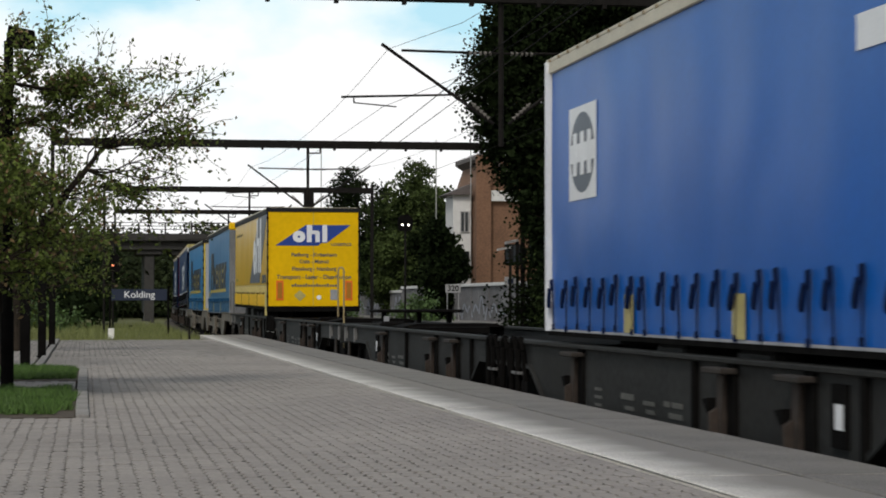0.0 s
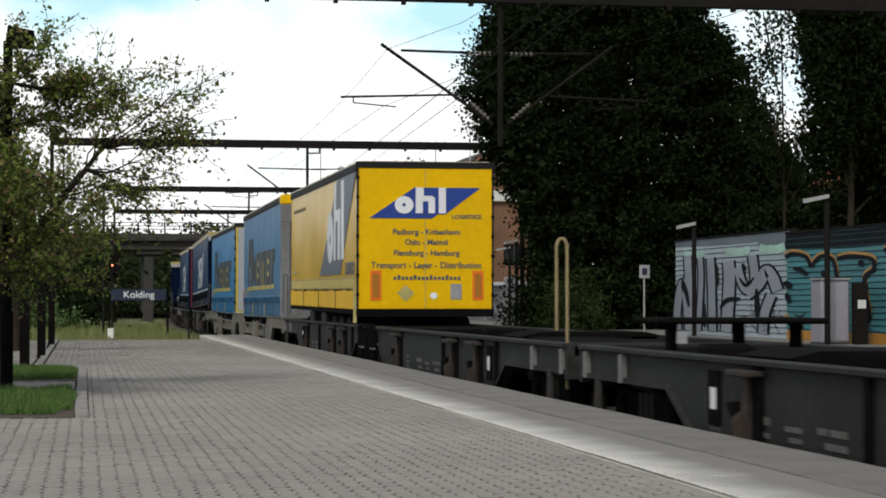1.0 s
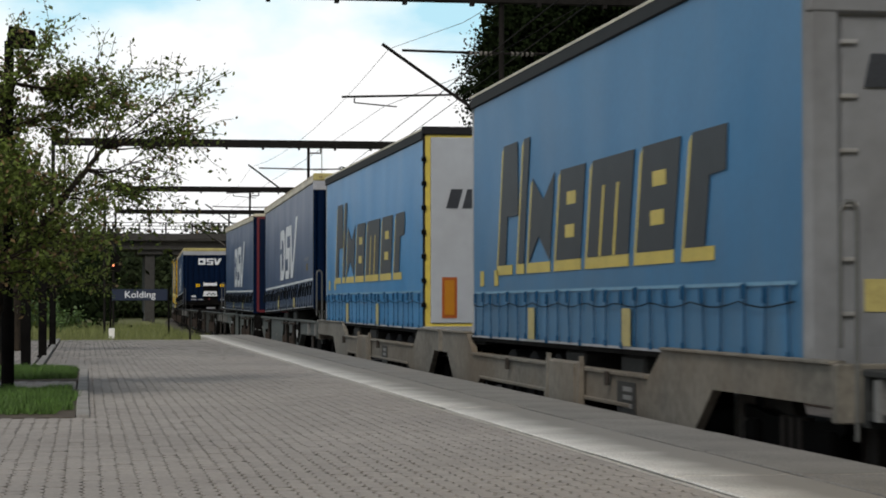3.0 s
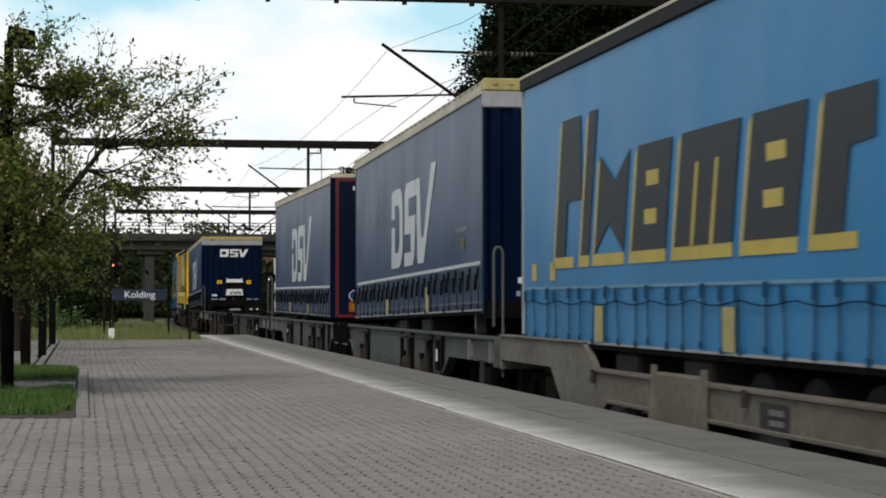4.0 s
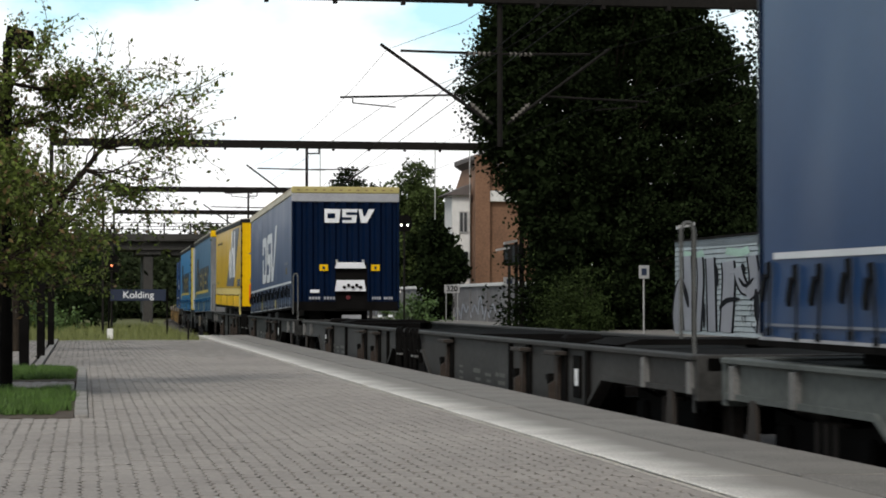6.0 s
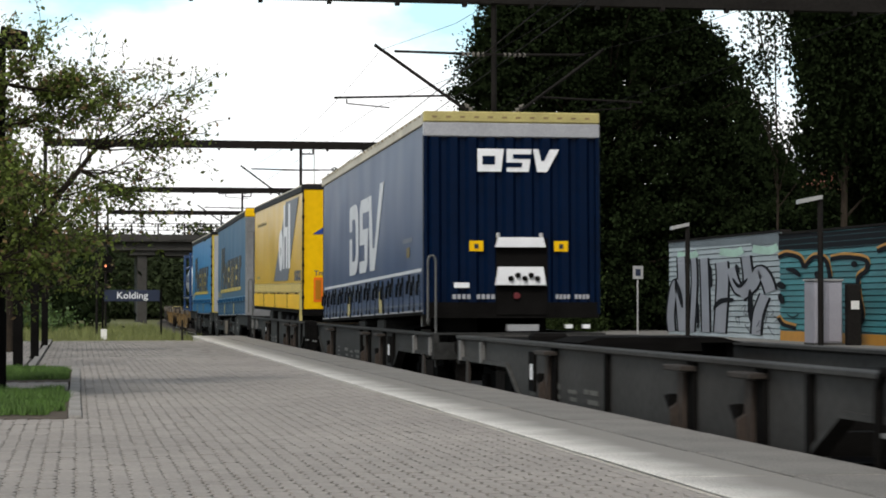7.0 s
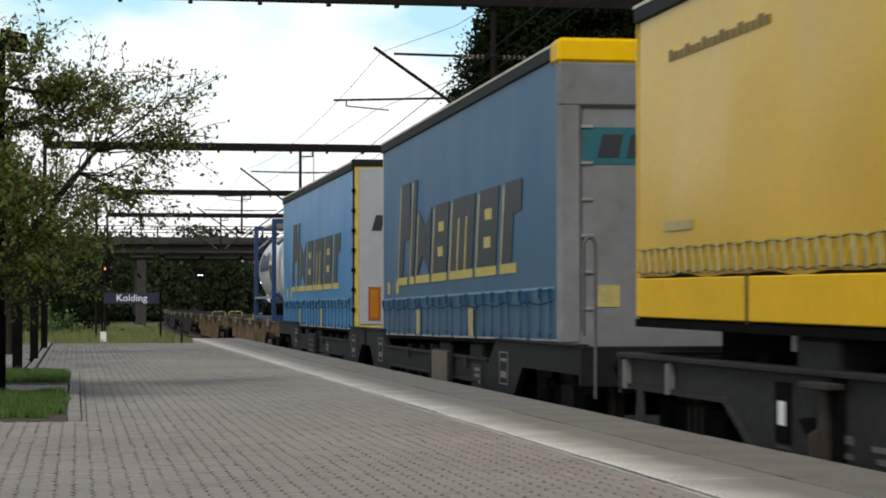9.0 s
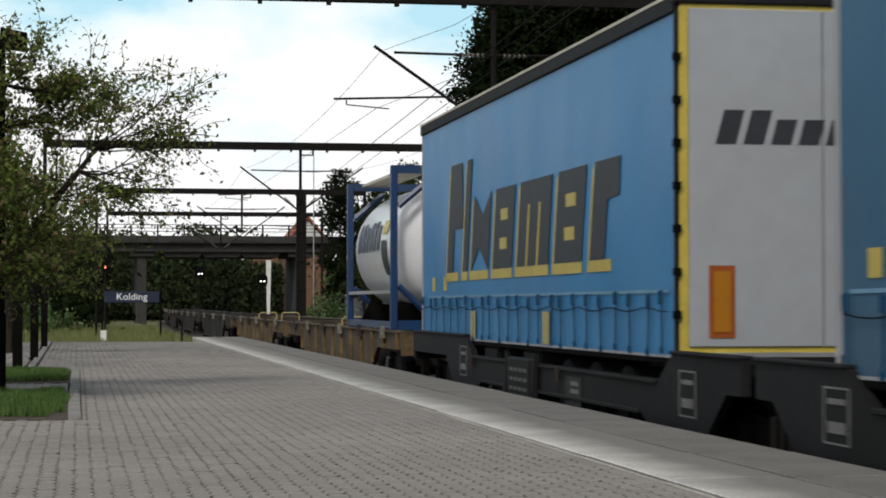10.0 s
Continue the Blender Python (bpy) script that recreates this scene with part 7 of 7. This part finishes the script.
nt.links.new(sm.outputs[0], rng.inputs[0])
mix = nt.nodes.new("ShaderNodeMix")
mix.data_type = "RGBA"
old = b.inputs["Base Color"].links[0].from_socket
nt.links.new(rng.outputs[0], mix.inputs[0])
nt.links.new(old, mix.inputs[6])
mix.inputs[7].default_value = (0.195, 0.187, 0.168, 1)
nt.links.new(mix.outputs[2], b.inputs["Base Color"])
slabs = bpy.data.objects["platform_edge"]
part("joint", box(4.067, 4.113, -8, PLATFORM_END + 6, -0.01, 0.004), M["black"], slabs)
y = -8.0
while y < PLATFORM_END + 5.9:
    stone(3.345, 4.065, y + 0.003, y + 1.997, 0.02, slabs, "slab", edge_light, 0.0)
    stone(4.115, 4.79, y + 0.003, y + 1.997, 0.02, slabs, "slab", edge_slab_mat, 0.0)
    y += 2.0

# blocks 0.103 x 0.206 m with nipped corners, laid in columns along the platform
PITCH_X, PITCH_Y = 0.1035, 0.207


def block_outline():
    a, b, c, d = PITCH_X / 2 - 0.0014, PITCH_Y / 2 - 0.0005, 0.025, 0.054
    return [(-a + c, -b), (a - c, -b), (a, -b + d), (a, b - d), (a - c, b), (-a + c, b), (-a, b - d), (-a, -b + d)]


def nipped(f):
    """The outline with its corner nips f times as deep."""
    a, b, c, d = PITCH_X / 2 - 0.0002, PITCH_Y / 2 - 0.0003, 0.025 * f, 0.05 * f
    return [(-a + c, -b), (a - c, -b), (a, -b + d), (a, b - d), (a - c, b), (-a + c, b), (-a, b - d), (-a, -b + d)]


OUT = block_outline()
paver_me = bpy.data.meshes.new("paving_block")
bm = bmesh.new()
add_prism(bm, OUT, "z", -0.03, 0.0)
bm.to_mesh(paver_me)
bm.free()
paver_me.materials.append(M["paver"])
rg = random.Random(6)
verts, faces = [], []
made = 0
col = 0
x = 3.30 - PITCH_X / 2
while x > -5.5:
    y = -7.8 + (col % 2) * PITCH_Y / 2
    while y < PLATFORM_END - 0.1:
        in_bed = -1.78 < x < -0.03 and (19.2 < y < 25.5 or 28.0 < y < 33.4)
        on_kerb = (-0.10 < x < 0.06 and 19.15 < y < 33.2) or (-0.84 < x < -0.60 and y > 33.5)
        z = rg.gauss(0, 0.0008)
        if not in_bed and not on_kerb:
            if 10.6 < y < 12.1 and 0.6 < x < 3.0 and made < 300:
                o = new("paving_block", paver_me)
                o.parent = platform
                o.matrix_basis = pose(x, y, z, rg.gauss(0, 0.4), rg.gauss(0, 0.4), 0)
                made += 1
            else:
                k = len(verts)
                tx, ty = rg.gauss(0, 0.006), rg.gauss(0, 0.006)
                nip = rg.choice((0.55, 0.9, 1.1, 1.3)) * rg.uniform(0.85, 1.1)
                outline = nipped(nip)
                verts += [(x + u, y + v, z + u * tx + v * ty) for u, v in outline] + [(x + u, y + v, -0.035) for u, v in outline]
                faces.append(tuple(range(k, k + 8)))
                if 10 < y < 40 and x > -1.8:
                    faces += [(k + i, k + 8 + i, k + 8 + (i + 1) % 8, k + (i + 1) % 8) for i in range(8)]
        y += PITCH_Y
    x -= PITCH_X
    col += 1
me = bpy.data.meshes.new("paving_blocks")
me.from_pydata(verts, [], faces)
me.materials.append(M["paving"])
rest = new("paving_blocks", me)
rest.parent = platform
tagged(rest, kind="stuff")


def motions():
    """The whole train rolls along the track towards the camera and past it."""
    for ob, s, z, slope, length in TRAIN:
        rows = []
        for i in range(21):
            t = i * 0.5
            a, _ = on_track(s - train_at(t))
            b, _ = on_track(s - train_at(t) + length)
            turn = math.atan2(b.x - a.x, b.y - a.y)
            rows.append((t, Matrix.Translation(a + Vector((0, 0, z))) @ Matrix.Rotation(-turn, 4, "Z") @ Matrix.Rotation(math.atan(slope), 4, "X")))
        walk(ob, rows)


motions()
